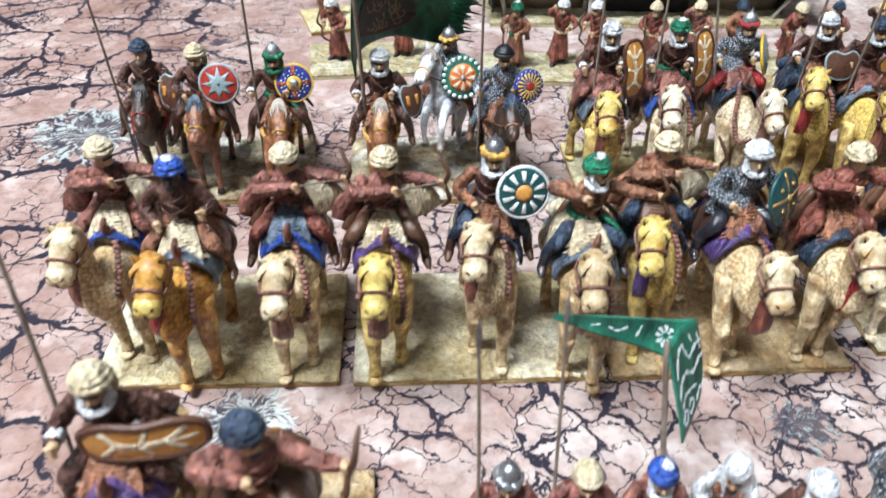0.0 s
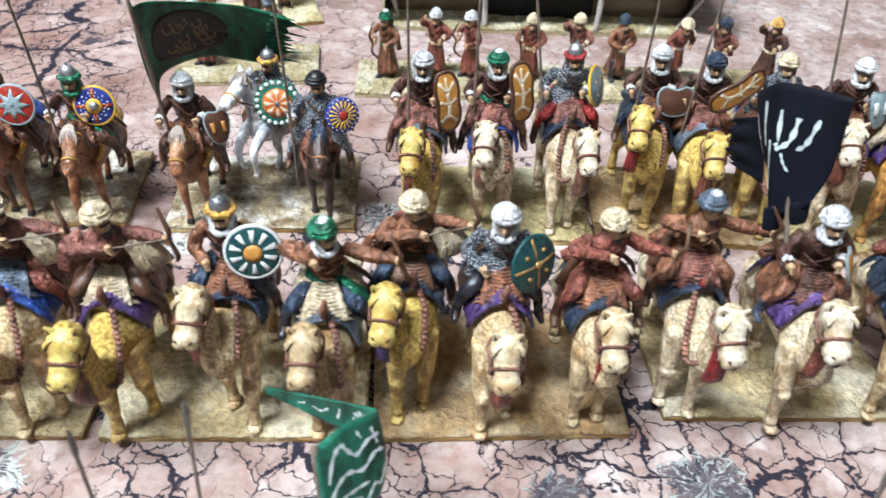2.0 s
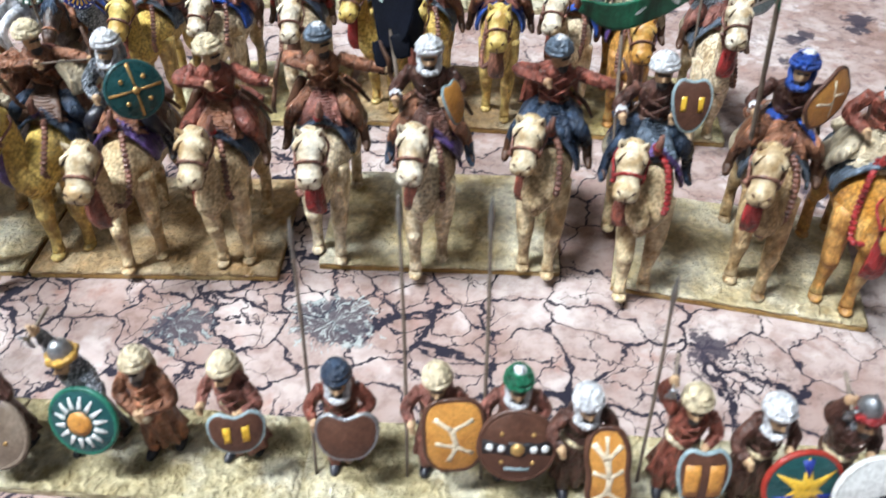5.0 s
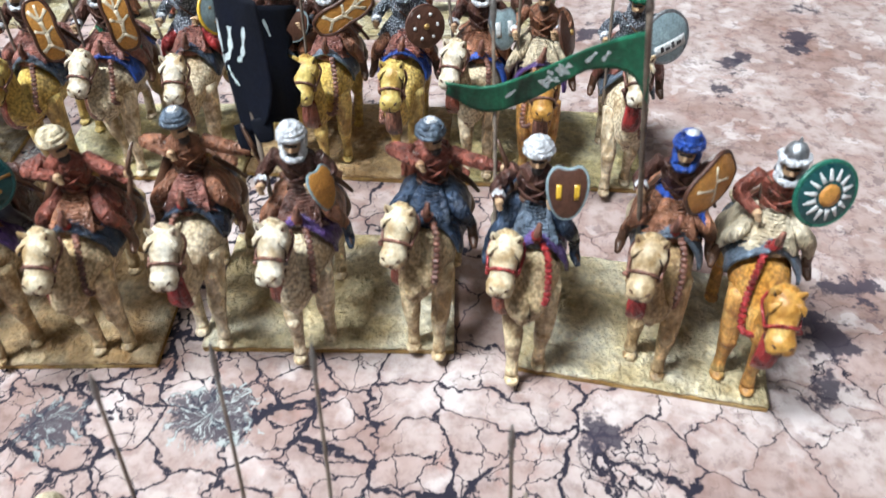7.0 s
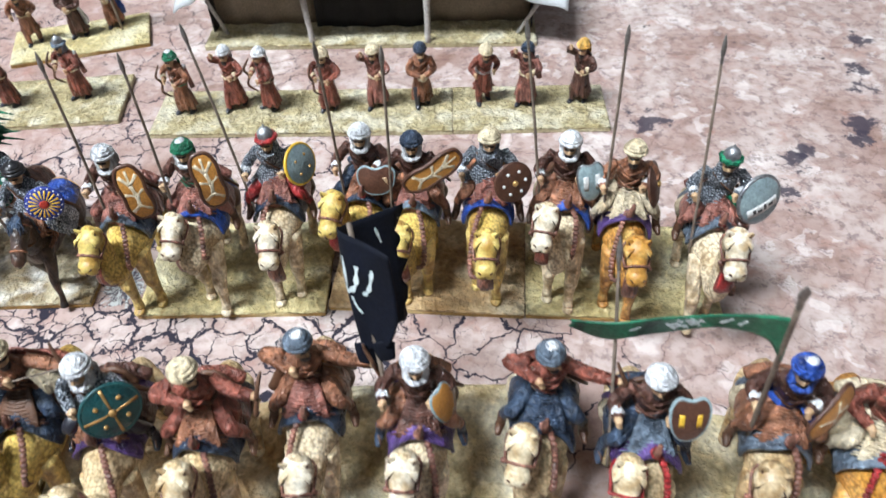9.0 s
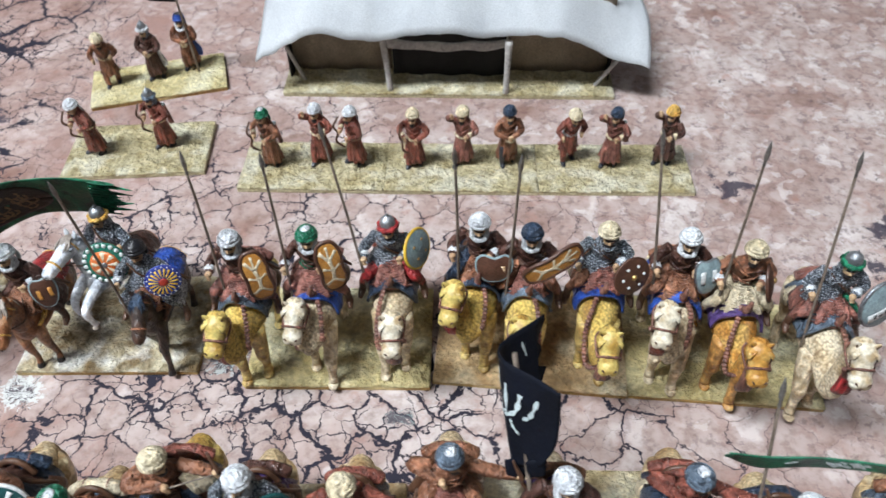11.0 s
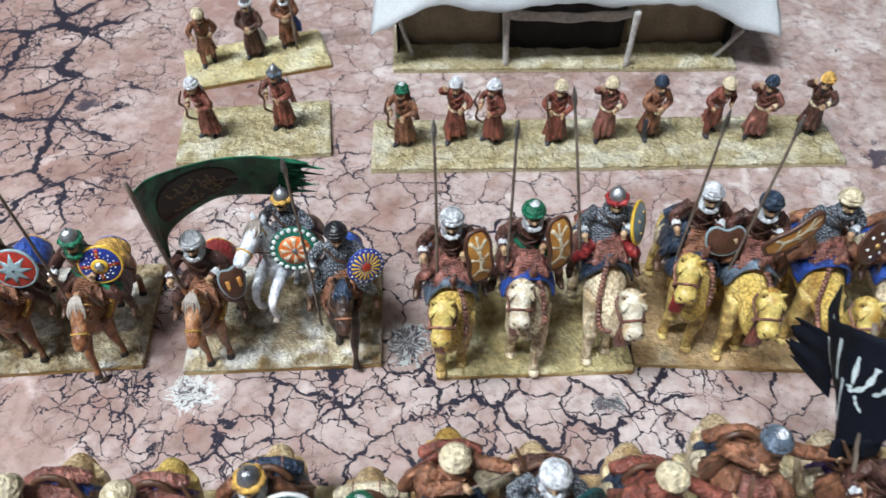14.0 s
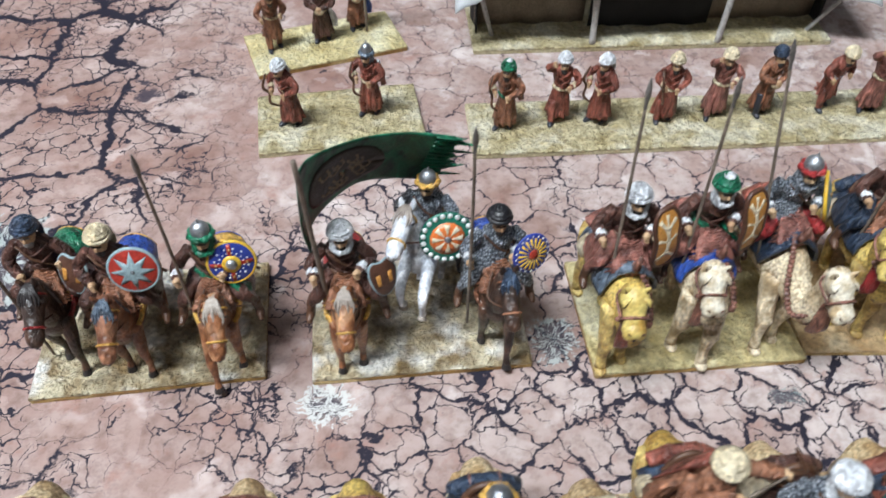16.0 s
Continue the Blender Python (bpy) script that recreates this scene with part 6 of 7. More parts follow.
soldier(79.0, 56.5, -15, "foot figure in brown robe and white turban", NEAR, robe="cloth_umber", hat=(T, "cloth_white"), pose="spear", scarf="cloth_white")
soldier(95.5, 58.0, -22, "mailed foot figure raising an axe", NEAR, robe="mail", mail=True, low="cloth_umber", hat=(HM, "cloth_yellow"), pose="raise", step=2.6, leg="cloth_slate")
soldier(108.3, 57.0, -6, "foot figure in orange-brown robe and tan turban", NEAR, robe="cloth_rust", hat=(T, "cloth_cream"), pose="clasp", face="beard_grey", hem=4.0)
soldier(123.8, 56.5, -18, "foot figure in pink robe and tan turban", NEAR, robe="cloth_rose", hat=(T, "cloth_cream"), pose="spear")
soldier(143.3, 55.5, 4, "foot figure in red robe and dark capped turban", NEAR, robe="cloth_brick", hat=(T, "cloth_navy"), pose="spear", scarf="cloth_white")
soldier(160.5, 55.5, 0, "foot figure in brown robe and cream turban", NEAR, robe="cloth_rose", hat=(T, "cloth_cream"), pose="spear")
soldier(174.3, 55.5, 0, "foot figure in rose robe and teal turban", NEAR, robe="cloth_rose", hat=(T, "cloth_green"), pose="spear", scarf="cloth_white")
soldier(185.6, 52.0, 8, "foot figure in umber robe and white turban", NEAR, robe="cloth_umber", hat=(T, "cloth_white"), pose="spear", scarf="cloth_white")
soldier(203.7, 52.5, -6, "foot figure in brick robe raising an arm", NEAR, robe="cloth_brick", hat=(T, "cloth_cream"), pose="raise")
soldier(216.5, 51.0, 10, "foot figure in umber robe and grey turban", NEAR, robe="cloth_umber", hat=(T, "cloth_white"), pose="spear", scarf="cloth_white")
soldier(230.5, 51.0, 12, "foot figure in red helmet beside a white shield", NEAR, robe="cloth_umber", hat=(HM, "cloth_red"), pose="raise")

soldier(57.0, 284.0, -30, "foot archer in rust robe and green turban", FAR, robe="cloth_rust", hat=(T, "cloth_green"), pose="bow", quiver=1, sash="cloth_green")
soldier(76.8, 287.0, -12, "foot archer in rust robe and white turban", FAR, robe="cloth_brick", hat=(T, "cloth_white"), pose="draw", step=2.4)
soldier(91.0, 285.0, -55, "foot archer in red robe turned aside", FAR, robe="cloth_brick", hat=(T, "cloth_white"), pose="bow", beard="beard_dark")
soldier(115.0, 284.0, -10, "foot archer in rose robe and tan turban", FAR, robe="cloth_brick", hat=(T, "cloth_cream"), pose="bow")
soldier(134.3, 285.5, -14, "foot archer in rose robe, arm lifted", FAR, robe="cloth_rose", hat=(T, "cloth_cream"), pose="draw", step=2.0)
soldier(152.3, 285.8, 10, "foot archer in rust robe and navy turban", FAR, robe="cloth_rust", hat=(T, "cloth_navy"), pose="clasp", leg="boot_dark")
soldier(176.8, 287.0, 12, "foot figure leaning forward in brick robe", FAR, robe="cloth_brick", hat=(T, "cloth_cream"), pose="spear", sash="cloth_white", bend=14, hem=7)
soldier(193.5, 284.5, -26, "foot archer in rose robe and navy turban", FAR, robe="cloth_rose", hat=(T, "cloth_navy"), pose="draw", quiver=1)
soldier(215.0, 285.5, -36, "foot archer in dark brown robe", FAR, robe="cloth_umber", hat=(T, "cloth_yellow"), pose="draw", hem=4)
SIDE = "figures on the rear bases"
soldier(-18.0, 291.5, -40, "foot archer in brick robe and white turban", SIDE, robe="cloth_brick", hat=(T, "cloth_white"), pose="bow", bend=10)
soldier(10.0, 296.0, -26, "foot archer in brick robe with quiver", SIDE, robe="cloth_brick", hat=(HM, "cloth_slate"), pose="bow", quiver=1)
soldier(-26.5, 340.5, 16, "foot figure in rust robe and cream turban", SIDE, robe="cloth_rust", hat=(T, "cloth_cream"), pose="spear", bend=12, hem=7)
soldier(-7.5, 346.0, -6, "foot figure in umber robe with white cloth", SIDE, robe="cloth_umber", hat=(HM, "cloth_white"), pose="clasp", tail="cloth_white")
soldier(6.5, 354.5, 4, "foot standard bearer in rust robe and blue turban", SIDE, robe="cloth_rust", hat=(T, "cloth_blue"), pose="clasp", sash="cloth_blue", tail="cloth_blue", scarf="cloth_white")

# shields of the mounted figures
shield(34.0, 119.5, 47.0, 5.7, "round", "enamel_teal", "enamel_white", [("rays", 10, "enamel_white", 0.42, 0.86, 0.10, 0.13), ("disc", "hide_orange", 0.34)], "round teal shield with white spokes and orange centre", yaw=6)
shield(92.2, 117.0, 46.5, 6.0, "round", "enamel_teal", "enamel_teal", [("rays", 4, "brass", 0.1, 0.98, 0.35, 0.06), ("boss", 0.14, "brass"), ("studs", 4, "brass", 0.58, 0.09)], "round dark green shield with brass cross bars", yaw=40)
shield(210.6, 111.5, 49.0, 5.8, "heart", "hide_brown", "enamel_grey", [("bars", "enamel_yellow", [(-0.30, 0.05, 0.09, 0.26), (0.30, 0.05, 0.09, 0.26)])], "brown double-lobed shield with two yellow marks", yaw=0)
shield(237.5, 111.0, 51.5, 6.6, "square", "hide_orange", "hide_brown", [("lines", "hide_cream", [((-0.5, 0.3), (0.5, -0.25), 0.05), ((-0.1, 0.1), (0.25, 0.55), 0.05), ((0.1, -0.1), (-0.3, -0.6), 0.05)])], "orange hide shield with pale lines and brown rim", yaw=18, roll=62)
shield(257.0, 106.0, 53.0, 6.2, "round", "enamel_teal", "enamel_green", [("rays", 14, "enamel_white", 0.46, 0.82, 0.17, 0.03), ("disc", "hide_orange", 0.36)], "round green shield with white zigzag and orange centre", yaw=14)
shield(161.5, 119.0, 44.0, 5.0, "heart", "hide_orange", "enamel_grey", [], "small orange shield with grey rim", yaw=60)
for x, y, z, yaw, roll in ((76.6, 187.5, 44.8, 22, -5), (97.3, 189.0, 47.3, 26, -4), (158.8, 188.5, 49.5, 8, 62)):
    shield(x, y, z, 8.6, "long", "hide_orange", "hide_brown", [GIRAFFE], "long waisted orange shield with cream lines" + (" held level" if roll > 20 else ""), yaw=yaw, roll=roll, pitch=-8)
shield(121.0, 198.0, 45.0, 5.8, "round", "enamel_grey", "enamel_yellow", [("studs", 4, "brass", 0.5, 0.08)], "round grey shield with yellow rim seen edge-on", yaw=62)
shield(143.0, 191.5, 44.0, 5.8, "wide", "hide_brown", "enamel_grey", [], "brown double-lobed shield with pale rim", yaw=0)
shield(180.8, 187.0, 46.0, 5.4, "round", "hide_brown", "hide_brown", [("studs", 6, "enamel_white", 0.62, 0.09), ("boss", 0.16, "brass")], "round brown shield with white studs", yaw=26)
shield(202.0, 188.5, 44.5, 5.8, "heart", "enamel_grey", "steel", [("bars", "enamel_white", [(-0.3, 0.0, 0.12, 0.35), (0.3, 0.0, 0.12, 0.35)])], "pale grey double-lobed shield with white marks", yaw=18)
shield(219.5, 188.0, 43.5, 6.0, "round", "hide_brown", "hide_brown", [("boss", 0.15, "brass")], "brown shield seen edge-on", yaw=70)
shield(243.0, 175.5, 48.5, 6.4, "round", "enamel_grey", "steel", [("bars", "enamel_white", [(0.0, -0.34, 0.72, 0.22)]), ("bars", "enamel_black", [(-0.42, -0.32, 0.07, 0.12), (-0.18, -0.38, 0.10, 0.06), (0.08, -0.32, 0.07, 0.13), (0.38, -0.36, 0.12, 0.07)])], "round steel shield with a lettered white band", yaw=28, roll=-14)
shield(-46.3, 193.5, 38.0, 5.6, "round", "enamel_red", "enamel_grey", [("star", 8, "enamel_grey", 0.40, 0.90), ("boss", 0.09, "steel")], "round red shield with a pale grey star", yaw=2)
shield(-24.2, 194.5, 37.6, 5.4, "round", "enamel_blue", "enamel_yellow", [("rays", 4, "enamel_red", 0.3, 0.92, 0.30, 0.10), ("disc", "enamel_yellow", 0.42, 0.18), ("boss", 0.26, "steel"), ("studs", 12, "enamel_white", 0.72, 0.05), ("studs", 16, "enamel_white", 0.54, 0.04), ("boss", 0.07, "brass", 0, 0.66), ("boss", 0.07, "brass", 0.66, 0), ("boss", 0.07, "brass", 0, -0.66), ("boss", 0.07, "brass", -0.66, 0)], "round blue shield with red rays and yellow rim", yaw=8)
shield(27.2, 199.0, 37.0, 6.3, "round", "enamel_green", "enamel_green", [("disc", "enamel_orange", 0.70), ("rays", 8, "hide_cream", 0.16, 0.62, 0.06, 0.20), ("boss", 0.14, "steel"), ("studs", 20, "enamel_white", 0.95, 0.11)], "round green shield with an orange flower", yaw=4)
shield(46.8, 191.5, 37.6, 4.8, "round", "enamel_blue", "enamel_blue", [("rays", 18, "enamel_yellow", 0.3, 0.86, 0.05, 0.075), ("disc", "enamel_red", 0.28), ("studs", 18, "enamel_white", 0.96, 0.05)], "round blue shield with a yellow and red sunburst", yaw=24)
shield(-62.0, 197.5, 33.5, 5.6, "heart", "hide_brown", "enamel_grey", [("bars", "hide_orange", [(-0.3, 0, 0.1, 0.3), (0.3, 0, 0.1, 0.3)])], "brown double-lobed shield with orange marks", yaw=-20)
shield(11.0, 190.0, 34.0, 5.2, "heart", "hide_brown", "enamel_grey", [("bars", "hide_orange", [(-0.3, 0, 0.1, 0.3), (0.3, 0, 0.1, 0.3)])], "brown double-lobed shield beside the standard bearer", yaw=30)
shield(-32.5, 57.5, 45.0, 9.4, "long", "hide_orange", "hide_brown", [GIRAFFE], "long orange shield with cream lines held level", yaw=0, roll=88, pitch=-4)
# shields of the foot figures
shield(22.8, 54.5, 16.5, 5.8, "round", "enamel_teal", "enamel_white", [("rays", 10, "enamel_white", 0.42, 0.86, 0.10, 0.13), ("disc", "hide_orange", 0.34)], "round teal shield with white spokes on foot figure", yaw=-6, pitch=-25)
shield(40.0, 54.5, 15.0, 6.4, "wide", "enamel_grey", "steel", [("bars", "hide_cream", [(-0.3, 0, 0.12, 0.3), (0.3, 0, 0.12, 0.3)])], "silvery double-lobed shield of a foot figure", yaw=-6, pitch=-20)
shield(81.0, 50.5, 14.0, 6.6, "round", "hide_grey", "hide_grey", [("boss", 0.14, "brass"), ("studs", 5, "brass", 0.5, 0.06)], "large round grey-brown shield with brass studs", yaw=-6, pitch=-28)
shield(98.5, 51.0, 18.0, 6.2, "round", "enamel_teal", "enamel_green", [("rays", 14, "enamel_white", 0.46, 0.82, 0.17, 0.03), ("disc", "hide_orange", 0.38)], "round green shield with white zigzag ring", yaw=-8, pitch=-24)
shield(125.6, 50.5, 17.0, 5.4, "wide", "hide_brown", "enamel_grey", [("bars", "enamel_yellow", [(-0.30, 0.0, 0.11, 0.28), (0.30, 0.0, 0.11, 0.28)])], "dark double-lobed shield with two yellow marks", yaw=10, pitch=-20)
shield(145.0, 50.0, 17.5, 6.0, "wide", "hide_brown", "steel", [], "dark double-lobed shield with silver rim", yaw=4, pitch=-24)
shield(163.5, 50.5, 18.0, 7.4, "square", "hide_orange", "hide_brown", [("lines", "hide_cream", [((-0.45, 0.55), (-0.05, 0.25), 0.07), ((0.45, 0.5), (-0.05, 0.25), 0.06), ((-0.05, 0.25), (0.05, -0.2), 0.08), ((0.05, -0.2), (-0.45, -0.1), 0.06), ((0.05, -0.2), (0.45, -0.45), 0.06), ((0.05, -0.2), (-0.15, -0.65), 0.07)])], "orange hide shield with cream lines and brown rim", yaw=6)
shield(174.5, 49.5, 17.0, 6.6, "round", "hide_brown", "hide_brown", [("bars", "enamel_black", [(0, 0, 0.92, 0.2)]), ("boss", 0.19, "brass"), ("boss", 0.11, "enamel_white", -0.72, 0), ("boss", 0.11, "enamel_white", -0.42, 0), ("boss", 0.11, "enamel_white", 0.42, 0), ("boss", 0.11, "enamel_white", 0.72, 0), ("studs", 4, "brass", 0.58, 0.06), ("bars", "enamel_grey", [(0, -0.62, 0.34, 0.05)])], "large brown shield with dark studded band", yaw=0, pitch=-24)
shield(190.0, 46.8, 14.5, 8.8, "long", "hide_orange", "hide_brown", [GIRAFFE], "long waisted orange shield on foot figure", yaw=0, roll=-6)
shield(206.0, 46.0, 14.5, 6.4, "heart", "hide_brown", "enamel_grey", [("bars", "hide_orange", [(-0.32, 0.0, 0.2, 0.5), (0.32, 0.0, 0.2, 0.5)])], "brown shield with two orange panels", yaw=2)
shield(222.5, 45.0, 15.0, 6.6, "round", "enamel_teal", "enamel_red", [("star", 6, "enamel_yellow", 0.3, 0.92), ("rays", 3, "enamel_blue", 0.35, 0.85, 0.05, 0.2)], "round teal shield with yellow star and red rim", yaw=6)
shield(234.0, 44.5, 14.5, 6.6, "round", "enamel_white", "enamel_white", [("bars", "enamel_black", [(-0.35, -0.1, 0.08, 0.05), (-0.1, -0.12, 0.12, 0.05), (0.25, -0.08, 0.16, 0.05)])], "round white shield with dark lettering bars", yaw=10)

# lances
for a, b in (((66.0, 186.5, 27), (65.1, 191.1, 87)), ((84.6, 188.6, 27), (84.1, 192.1, 85.6)), ((106.5, 193, 30), (97.8, 200.8, 88.2)), ((133.0, 194.5, 28), (131.9, 191.9, 87.5)),
             ((146.5, 190.0, 27), (148.1, 189.5, 87.3)), ((189.5, 188.5, 29), (183.0, 198.1, 88.3)), ((206.0, 184.6, 28), (205.7, 189.1, 91.6)), ((229.6, 176.5, 28), (229.5, 191.4, 86.9)),
             ((-35.6, 191.5, 12), (-34.9, 187.4, 77.2)), ((32.3, 191.5, 12), (30.9, 188.1, 79.4)), ((-76.5, 196.0, 4), (-77.0, 190.0, 70.0)), ((197.5, 113.0, 27), (195.9, 131.9, 80.3)),
             ((-45.0, 57.0, 20), (-50.0, 70.0, 84.0))):
    lance(a, b)
for a, b in (((20.0, 56.5, TZ), (18.4, 65.6, 60)), ((33.4, 56.0, TZ), (33.2, 70.9, 60)), ((137.8, 52.0, TZ), (137.5, 62, 56)), ((155.0, 52.0, TZ), (154, 66, 58)), ((168.8, 52.0, TZ), (168.5, 66, 58)), ((198.0, 52.5, TZ), (197, 58, 50))):
    lance(a, b, "thin upright spear of a foot figure", r=0.33, wide=0.52)

# banners
W = "flag_white"
ob, g = banner((-2.6, 191.0, 22), (-5.0, 186.8, 74), [
    [(-5.0, 187.2, 70.0), (-5.8, 189.5, 58.0), (-6.4, 193.0, 47.0), (-5.6, 195.2, 38.0)],
    [(-2.0, 194.0, 69.0), (-3.0, 195.6, 59.5), (-3.6, 197.8, 51.5), (-4.2, 198.4, 46.0)],
    [(8.0, 204.0, 65.0), (6.5, 206.0, 58.0), (5.5, 208.0, 51.5), (5.0, 210.0, 46.0)],
    [(19.0, 209.0, 62.0), (17.0, 211.0, 55.5), (16.0, 213.5, 48.5), (15.0, 215.5, 42.5)],
    [(30.5, 211.0, 58.5), (28.6, 213.0, 52.0), (26.5, 215.5, 46.0), (24.5, 217.5, 39.5)]], "flag_dark_green", "large dark green banner with a bronze oval, frayed end", nu=44, nv=22, fray=(3, 1.6), tip=False, r=0.6)
mo = Mold()
disc = np.zeros((25, 9, 3))
for i in range(25):
    for j in range(9):
        a, r = 2 * math.pi * i / 24, j / 8
        disc[i, j] = sample(g, 0.43 + 0.24 * r * math.cos(a), 0.48 + 0.38 * r * math.sin(a))
mo.sheet(disc, 0.7, "flag_bronze")
part("oval", mo, ob, "dark bronze oval on the flag")
for i in range(15):
    u0, v0 = 0.43 + 0.155 * math.sin(i * 2.4) * (0.4 + 0.6 * (i % 5) / 4), 0.48 + 0.20 * math.cos(i * 1.9)
    stroke(ob, g, [(u0 - 0.03, v0 - 0.02), (u0 - 0.005, v0 + 0.07), (u0 + 0.03, v0 + 0.02), (u0 + 0.015, v0 - 0.06)], "flag_gold", 0.38, h=0.42)
for i in range(12):
    e0, e1 = sample(g, 0.9, 0.04 + 0.08 * i), sample(g, 1.0, 0.04 + 0.08 * i)
    mo = Mold()
    mo.tube([e0, e1, e1 + (e1 - e0) * (0.5 + 0.4 * math.sin(i * 2.7)) + (0, 0, 0.5 * math.sin(i * 4.1))], [(0.75, 0.3), (0.7, 0.25), (0.1, 0.1)], "cloth_green" if i % 4 == 1 else "flag_dark_green", seg=6)
    part("fringe", mo, ob)

ob, g = banner((151.0, 118.0, 31), (144.2, 137.2, 80), [
    [(152.4, 127.6, 80.5), (153.0, 126.8, 72.0), (153.0, 126.0, 63.0), (150.8, 125.5, 55.5)],
    [(148.0, 131.5, 80.0), (147.6, 130.0, 71.0), (147.2, 128.5, 61.0), (147.0, 127.2, 52.0)],
    [(142.0, 136.5, 79.0), (142.3, 134.0, 70.0), (143.5, 131.0, 60.0), (145.0, 128.5, 51.0)],
    [(142.5, 146.0, 71.5), (144.0, 142.0, 64.0), (147.0, 138.0, 56.0), (149.5, 135.0, 49.5)],
    [(151.5, 157.0, 66.0), (152.0, 152.0, 59.0), (152.5, 146.0, 51.0), (153.0, 141.0, 45.0)]], "flag_black", "black banner with white script strokes on tall pole",
    [([(0.34, 0.24), (0.36, 0.40), (0.44, 0.47), (0.47, 0.44)], W, 0.62), ([(0.20, 0.22), (0.24, 0.40), (0.30, 0.46)], W, 0.55), ([(0.46, 0.20), (0.45, 0.42)], W, 0.5), ([(0.60, 0.12), (0.60, 0.45)], W, 0.45),
     ([(0.72, 0.18), (0.74, 0.5)], W, 0.5), ([(0.88, 0.12), (0.90, 0.26)], W, 0.4), ([(0.32, 0.62), (0.38, 0.56), (0.41, 0.50)], W, 0.3), ([(0.53, 0.42), (0.54, 0.78)], W, 0.3)], nu=34, nv=20, fray=(5, 0.8), tip=False)
# its frayed end, and two tails below
gf = np.zeros((9, 21, 3))
for j in range(21):
    v = j / 20
    a = V3((144.5, 143.0, 67.5)) * (1 - v) + V3((146.5, 138.0, 53.0)) * v
    b = V3((142.5, 153.0, 61.0)) * (1 - v) + V3((144.0, 151.0, 50.0)) * v
    reach = 1.0 + 0.16 * math.sin(j * 2.4) * math.sin(j * 0.9 + 1)
    for i in range(9):
        gf[i, j] = a + (b - a) * (i / 8) * (reach if i > 5 else 0.9) + V3((0.6 * math.sin(j * 0.8) * i / 8, 0, 0))
mo = Mold()
mo.sheet(gf, 0.4, "flag_black")
part("fringe", mo, ob, "ragged black end of the banner")
for u, w, drop in ((0.10, 2.4, 4.5), (0.36, 2.6, 7.0)):
    a = sample(g, u, 0.92)
    mo = Mold()
    mo.tube([a, a + (0.2, -0.8, -drop * 0.5), a + (0.6, -1.2, -drop)], [(w, 0.3), (w * 0.9, 0.3), (w * 0.7, 0.2)], "flag_black", seg=9, ref=(1, 0, 0))
    part("tail", mo, ob)
ob, g = banner((228.6, 117.6, 29), (218.9, 108.0, 89), [
    [(219.9, 108.6, 84.0), (221.0, 109.5, 78.0), (222.3, 110.4, 69.5)],
    [(217.2, 111.0, 82.0), (217.8, 111.6, 78.6), (218.6, 112.2, 74.5)],
    [(211.5, 115.0, 77.5), (211.8, 115.6, 75.2), (212.0, 116.2, 72.6)],
    [(203.5, 120.5, 70.0), (203.8, 121.2, 67.0), (204.0, 122.0, 63.6)],
    [(195.0, 123.0, 65.5), (195.2, 123.5, 62.4), (195.0, 124.0, 59.2)],
    [(187.0, 123.5, 66.0), (187.5, 124.0, 64.6), (187.0, 124.5, 63.0)]], "flag_dark_green", "long dark green pennant with pale flower and strokes",
    [([(0.52 + 0.018 * math.cos(k), 0.5 + 0.12 * math.sin(k)), (0.52 + 0.06 * math.cos(k), 0.5 + 0.34 * math.sin(k))], W, 0.55, "petal") for k in np.linspace(0, 5.2, 7)]
    + [([(0.36, 0.3), (0.40, 0.6)], W, 0.35), ([(0.30, 0.4), (0.33, 0.7)], W, 0.35), ([(0.68, 0.4), (0.72, 0.55)], W, 0.3)], nu=40, nv=10)
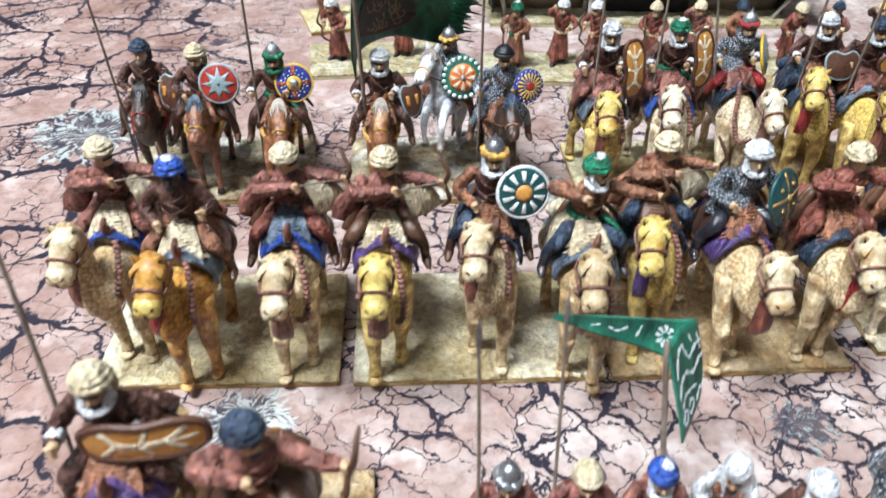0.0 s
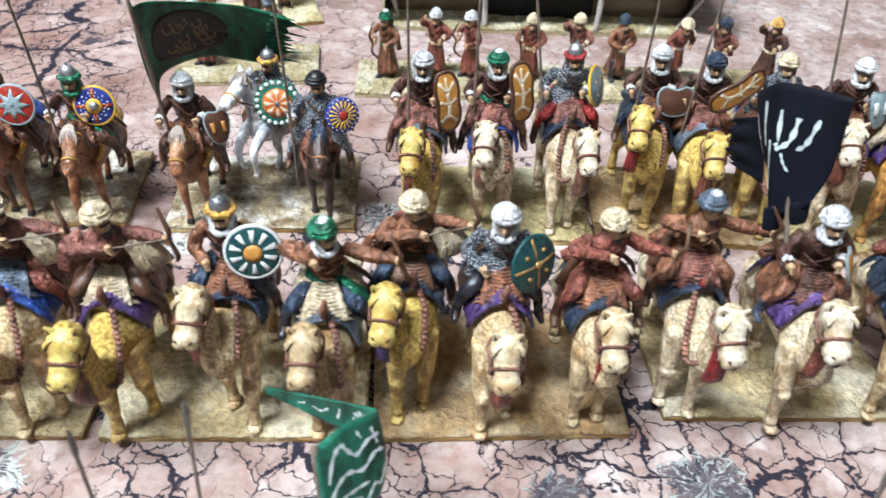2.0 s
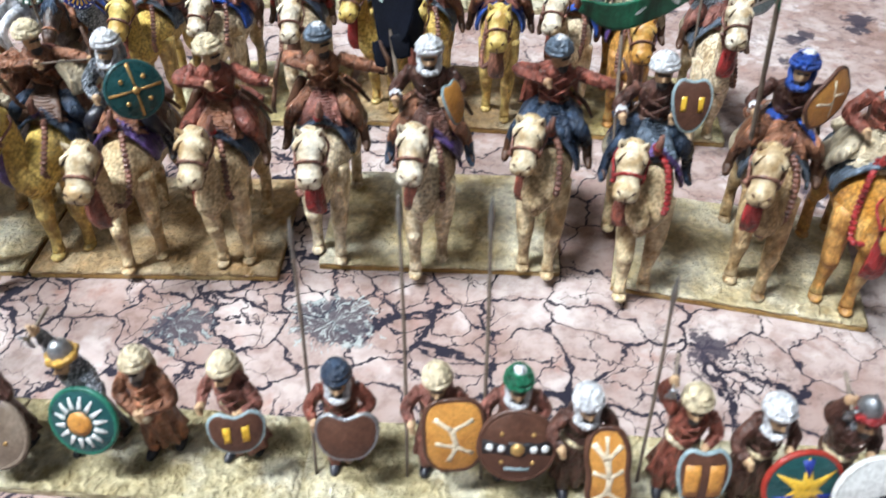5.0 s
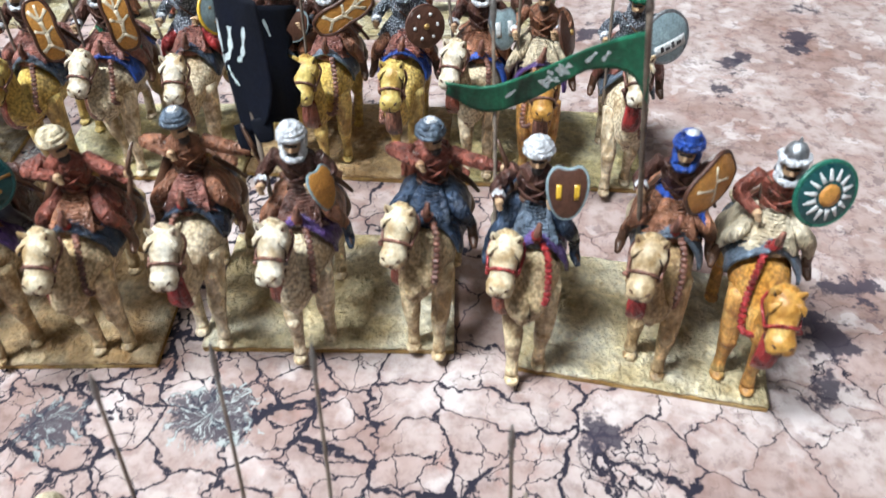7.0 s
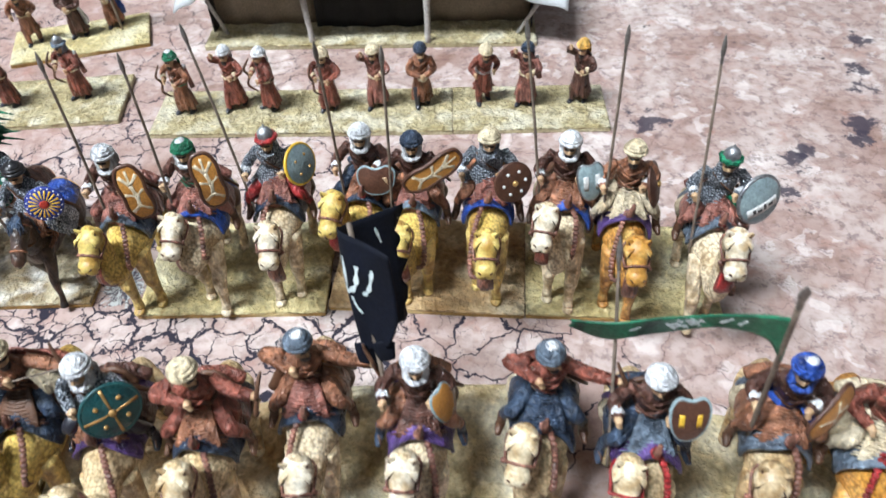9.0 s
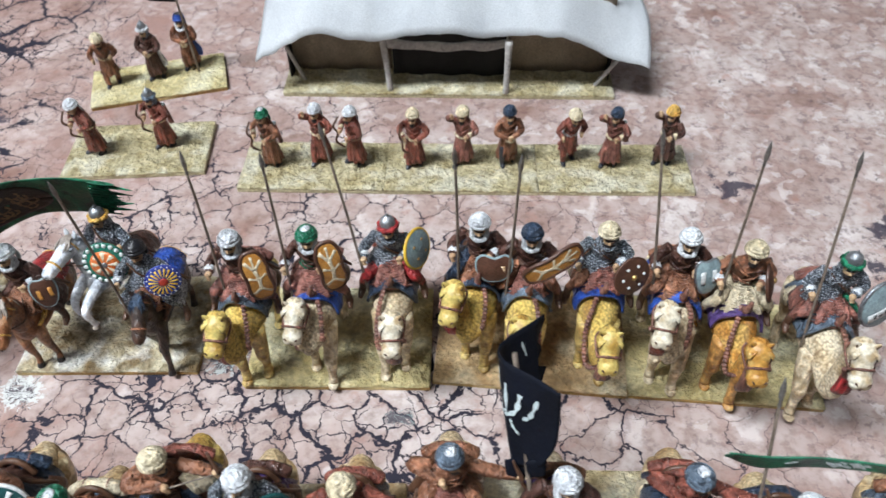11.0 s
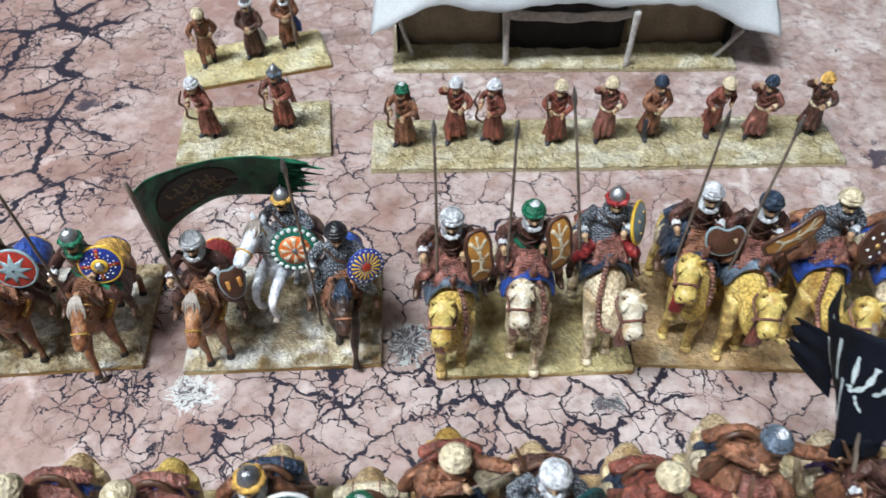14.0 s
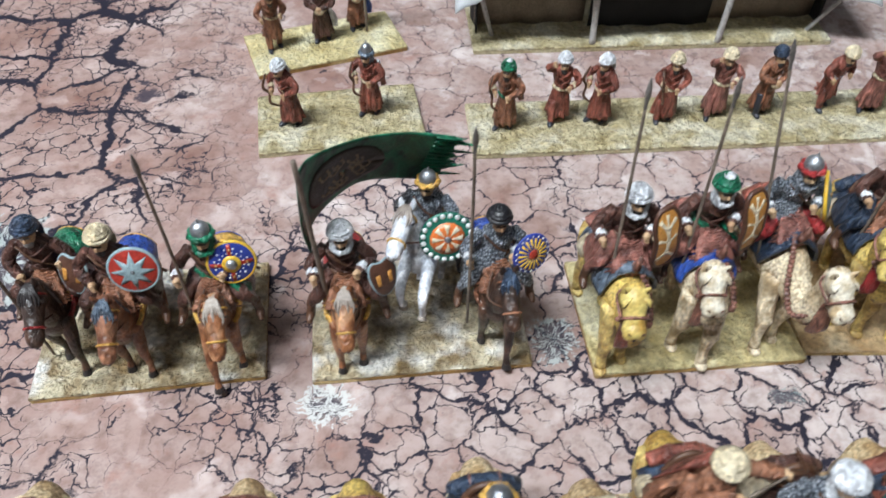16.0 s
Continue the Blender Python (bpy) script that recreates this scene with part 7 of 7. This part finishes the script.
ob, g = banner((55.0, 55.6, TZ), (51.3, 70.6, 48.8), [
    [(51.4, 70.5, 48.5), (52.2, 67.0, 44.0), (53.2, 63.0, 39.0), (53.8, 60.5, 35.0)],
    [(56.0, 76.0, 47.5), (56.8, 73.0, 42.5), (57.6, 69.5, 37.0), (58.0, 67.0, 33.5)],
    [(60.6, 80.6, 44.5), (61.6, 78.6, 40.5), (62.2, 76.6, 36.5), (62.0, 75.0, 33.0)],
    [(58.0, 84.5, 41.0), (58.4, 84.0, 38.5), (58.4, 83.5, 35.5), (57.8, 83.0, 32.5)],
    [(48.0, 90.0, 37.0), (48.2, 90.0, 35.2), (48.2, 90.0, 33.4), (48.0, 89.8, 31.6)],
    [(38.4, 95.6, 32.6), (38.3, 95.6, 32.2), (38.3, 95.5, 31.8), (38.3, 95.4, 31.4)]], "flag_green", "bright green folded pennant with white script strokes",
    [([(0.62 + 0.012 * math.cos(k), 0.5 + 0.10 * math.sin(k)), (0.62 + 0.035 * math.cos(k), 0.5 + 0.30 * math.sin(k))], W, 0.42, "petal") for k in np.linspace(0, 5.5, 8)]
    + [([(0.70, 0.3), (0.71, 0.7)], W, 0.26), ([(0.74, 0.4), (0.77, 0.62), (0.80, 0.5)], W, 0.26), ([(0.83, 0.45), (0.86, 0.6)], W, 0.22)]
    + [([(0.05, 0.40), (0.09, 0.22), (0.14, 0.16), (0.18, 0.26), (0.23, 0.34), (0.29, 0.26), (0.36, 0.24)], W, 0.42),
       ([(0.04, 0.56), (0.10, 0.46), (0.17, 0.44), (0.25, 0.50), (0.32, 0.42), (0.38, 0.46)], W, 0.40),
       ([(0.06, 0.66), (0.12, 0.60), (0.20, 0.62), (0.27, 0.66)], W, 0.32),
       ([(0.05, 0.82), (0.09, 0.72), (0.13, 0.80), (0.10, 0.90), (0.06, 0.86)], W, 0.34),
       ([(0.16, 0.76), (0.20, 0.72), (0.23, 0.82), (0.19, 0.90), (0.16, 0.84)], W, 0.34),
       ([(0.26, 0.88), (0.30, 0.76), (0.34, 0.84), (0.38, 0.66)], W, 0.36), ([(0.24, 0.12), (0.26, 0.20)], W, 0.3), ([(0.32, 0.14), (0.34, 0.34)], W, 0.3)], nu=50, nv=14, tip=False)
ob, g = banner((10.2, 351.0, TZ), (9.6, 349.0, 55.0), [
    [(9.6, 349.0, 53.0), (9.7, 349.2, 46.0), (9.8, 349.5, 38.8)], [(4.0, 349.5, 52.0), (4.0, 350.0, 45.5), (4.2, 350.0, 38.6)], [(-3.0, 349.0, 52.5), (-3.0, 349.5, 46.0), (-2.6, 350.0, 39.0)]],
    "flag_black", "small black flag of the rear standard bearer", nu=12, nv=8)


# ---- tent ----
def tent():
    ob = holder("tent", at(52.6, 334.2, 0.02, 0, 0, -1.1), "open white cloth tent with grey posts on a sandy base", "tent")
    flat(part("base_board", box(0, 150, 0, 78, 0, 1.6, "base_edge_pale", 0.3), ob))
    g = np.zeros((121, 61, 3))
    for i in range(121):
        for j in range(61):
            px, py = 150 * i / 120, 78 * j / 60
            e = min(1, min(px, 150 - px, py, 78 - py) / 3)
            g[i, j] = (px, py, 2.2 + e * (0.5 * noise.noise(Vector((px / 2.2, py / 2.2, 3))) + 1.1 * max(0, noise.noise(Vector((px / 9, py / 9, 8)))) + 0.3))
    mo = Mold()
    mo.sheet(g - V3((0, 0, 0.35)), 0.7, "base_pale")
    part("groundwork", mo, ob)
    # roof cloth: sags between the posts, droops at both ends
    nu, nv = 90, 40
    g = np.zeros((nu, nv, 3))
    for i in range(nu):
        u = i / (nu - 1)
        x = -8 + 170 * u
        hang = 33.0 + 1.3 * math.cos((x - 25) / 50 * 2 * math.pi) + 0.8 * math.sin(x / 8.3)
        end = max(0, (22 - x) / 30, (x - 112) / 50)
        hang -= (11.5 if x < 75 else 14.0) * min(1, end) ** 1.3
        for j in range(nv):
            v = j / (nv - 1)
            y = -2.5 + 82 * v
            ridge = 22 * math.sin(math.pi * min(1, v * 1.02)) ** 0.8 * (1 - 0.45 * min(1, end) ** 1.5)
            wr = 1.6 * noise.noise(Vector((x / 18, y / 22, 1))) + 1.0 * noise.noise(Vector((x / 6, y / 12, 5))) + 1.3 * abs(noise.noise(Vector((x / 9 + y / 40, y / 30, 9))))
            g[i, j] = (x + 0.8 * math.sin(y / 9), y + 0.9 * math.sin(x / 7) * (1 - v) - 1.2 * math.sin(x / 23) * (1 - v), hang + ridge + wr)
    mo = Mold()
    mo.sheet(g, 0.7, "tent_canvas")
    part("roof_cloth", mo, ob, "sagging off-white cloth roof")
    for px, py, tx, ty, h in ((49.0, 2.4, 47.2, 2.0, 29.5), (101.2, 1.2, 101.4, 0.8, 29.0), (8.6, 10.4, 3.2, 8.0, 20.5), (141.3, 7.6, 149.5, 5.0, 17.5), (49, 60, 49, 60, 40), (101, 60, 101, 60, 40)):
        mo = Mold()
        mo.tube([(px, py, 2.0), ((px + tx) / 2, (py + ty) / 2, h / 2 + 1), (tx, ty, h)], [(1.4, 1.1), (1.3, 1.1), (1.7, 1.2)] if h > 25 else [0.9], "post_grey", seg=10)
        part("post", mo, ob)
    mo = Mold()
    gv = np.array([[(48 + 53.5 * i / 20, 1.8 + 0.5 * math.sin(i), 29.3 - 1.6 * math.sin(math.pi * i / 20) - 4.2 * j / 4 * (1 + 0.12 * math.sin(i * 0.9))) for j in range(5)] for i in range(21)])
    mo.sheet(gv, 0.5, "post_grey")
    part("valance", mo, ob, "grey strip hanging between the front posts")
    # brown cloth in the side bays; the near-black middle sheet stands for deep shade
    for x0, x1, y, cloth, lab in ((2, 48.5, 19, "tent_brown", "brown curtain"), (49.5, 101, 15, "tent_shade", "near-black sheet for the shade inside"), (102, 148, 19, "tent_brown", "brown curtain")):
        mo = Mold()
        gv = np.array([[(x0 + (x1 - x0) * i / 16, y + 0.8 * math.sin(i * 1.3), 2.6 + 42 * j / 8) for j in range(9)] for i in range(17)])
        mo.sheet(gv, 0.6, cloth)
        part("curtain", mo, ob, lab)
    # near-black sheets added at both ends as the shade under the roof
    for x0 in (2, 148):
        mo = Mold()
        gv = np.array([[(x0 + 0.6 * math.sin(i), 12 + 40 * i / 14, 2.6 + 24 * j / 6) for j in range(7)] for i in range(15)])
        mo.sheet(gv, 0.6, "tent_shade")
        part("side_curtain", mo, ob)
    return ob


tent()
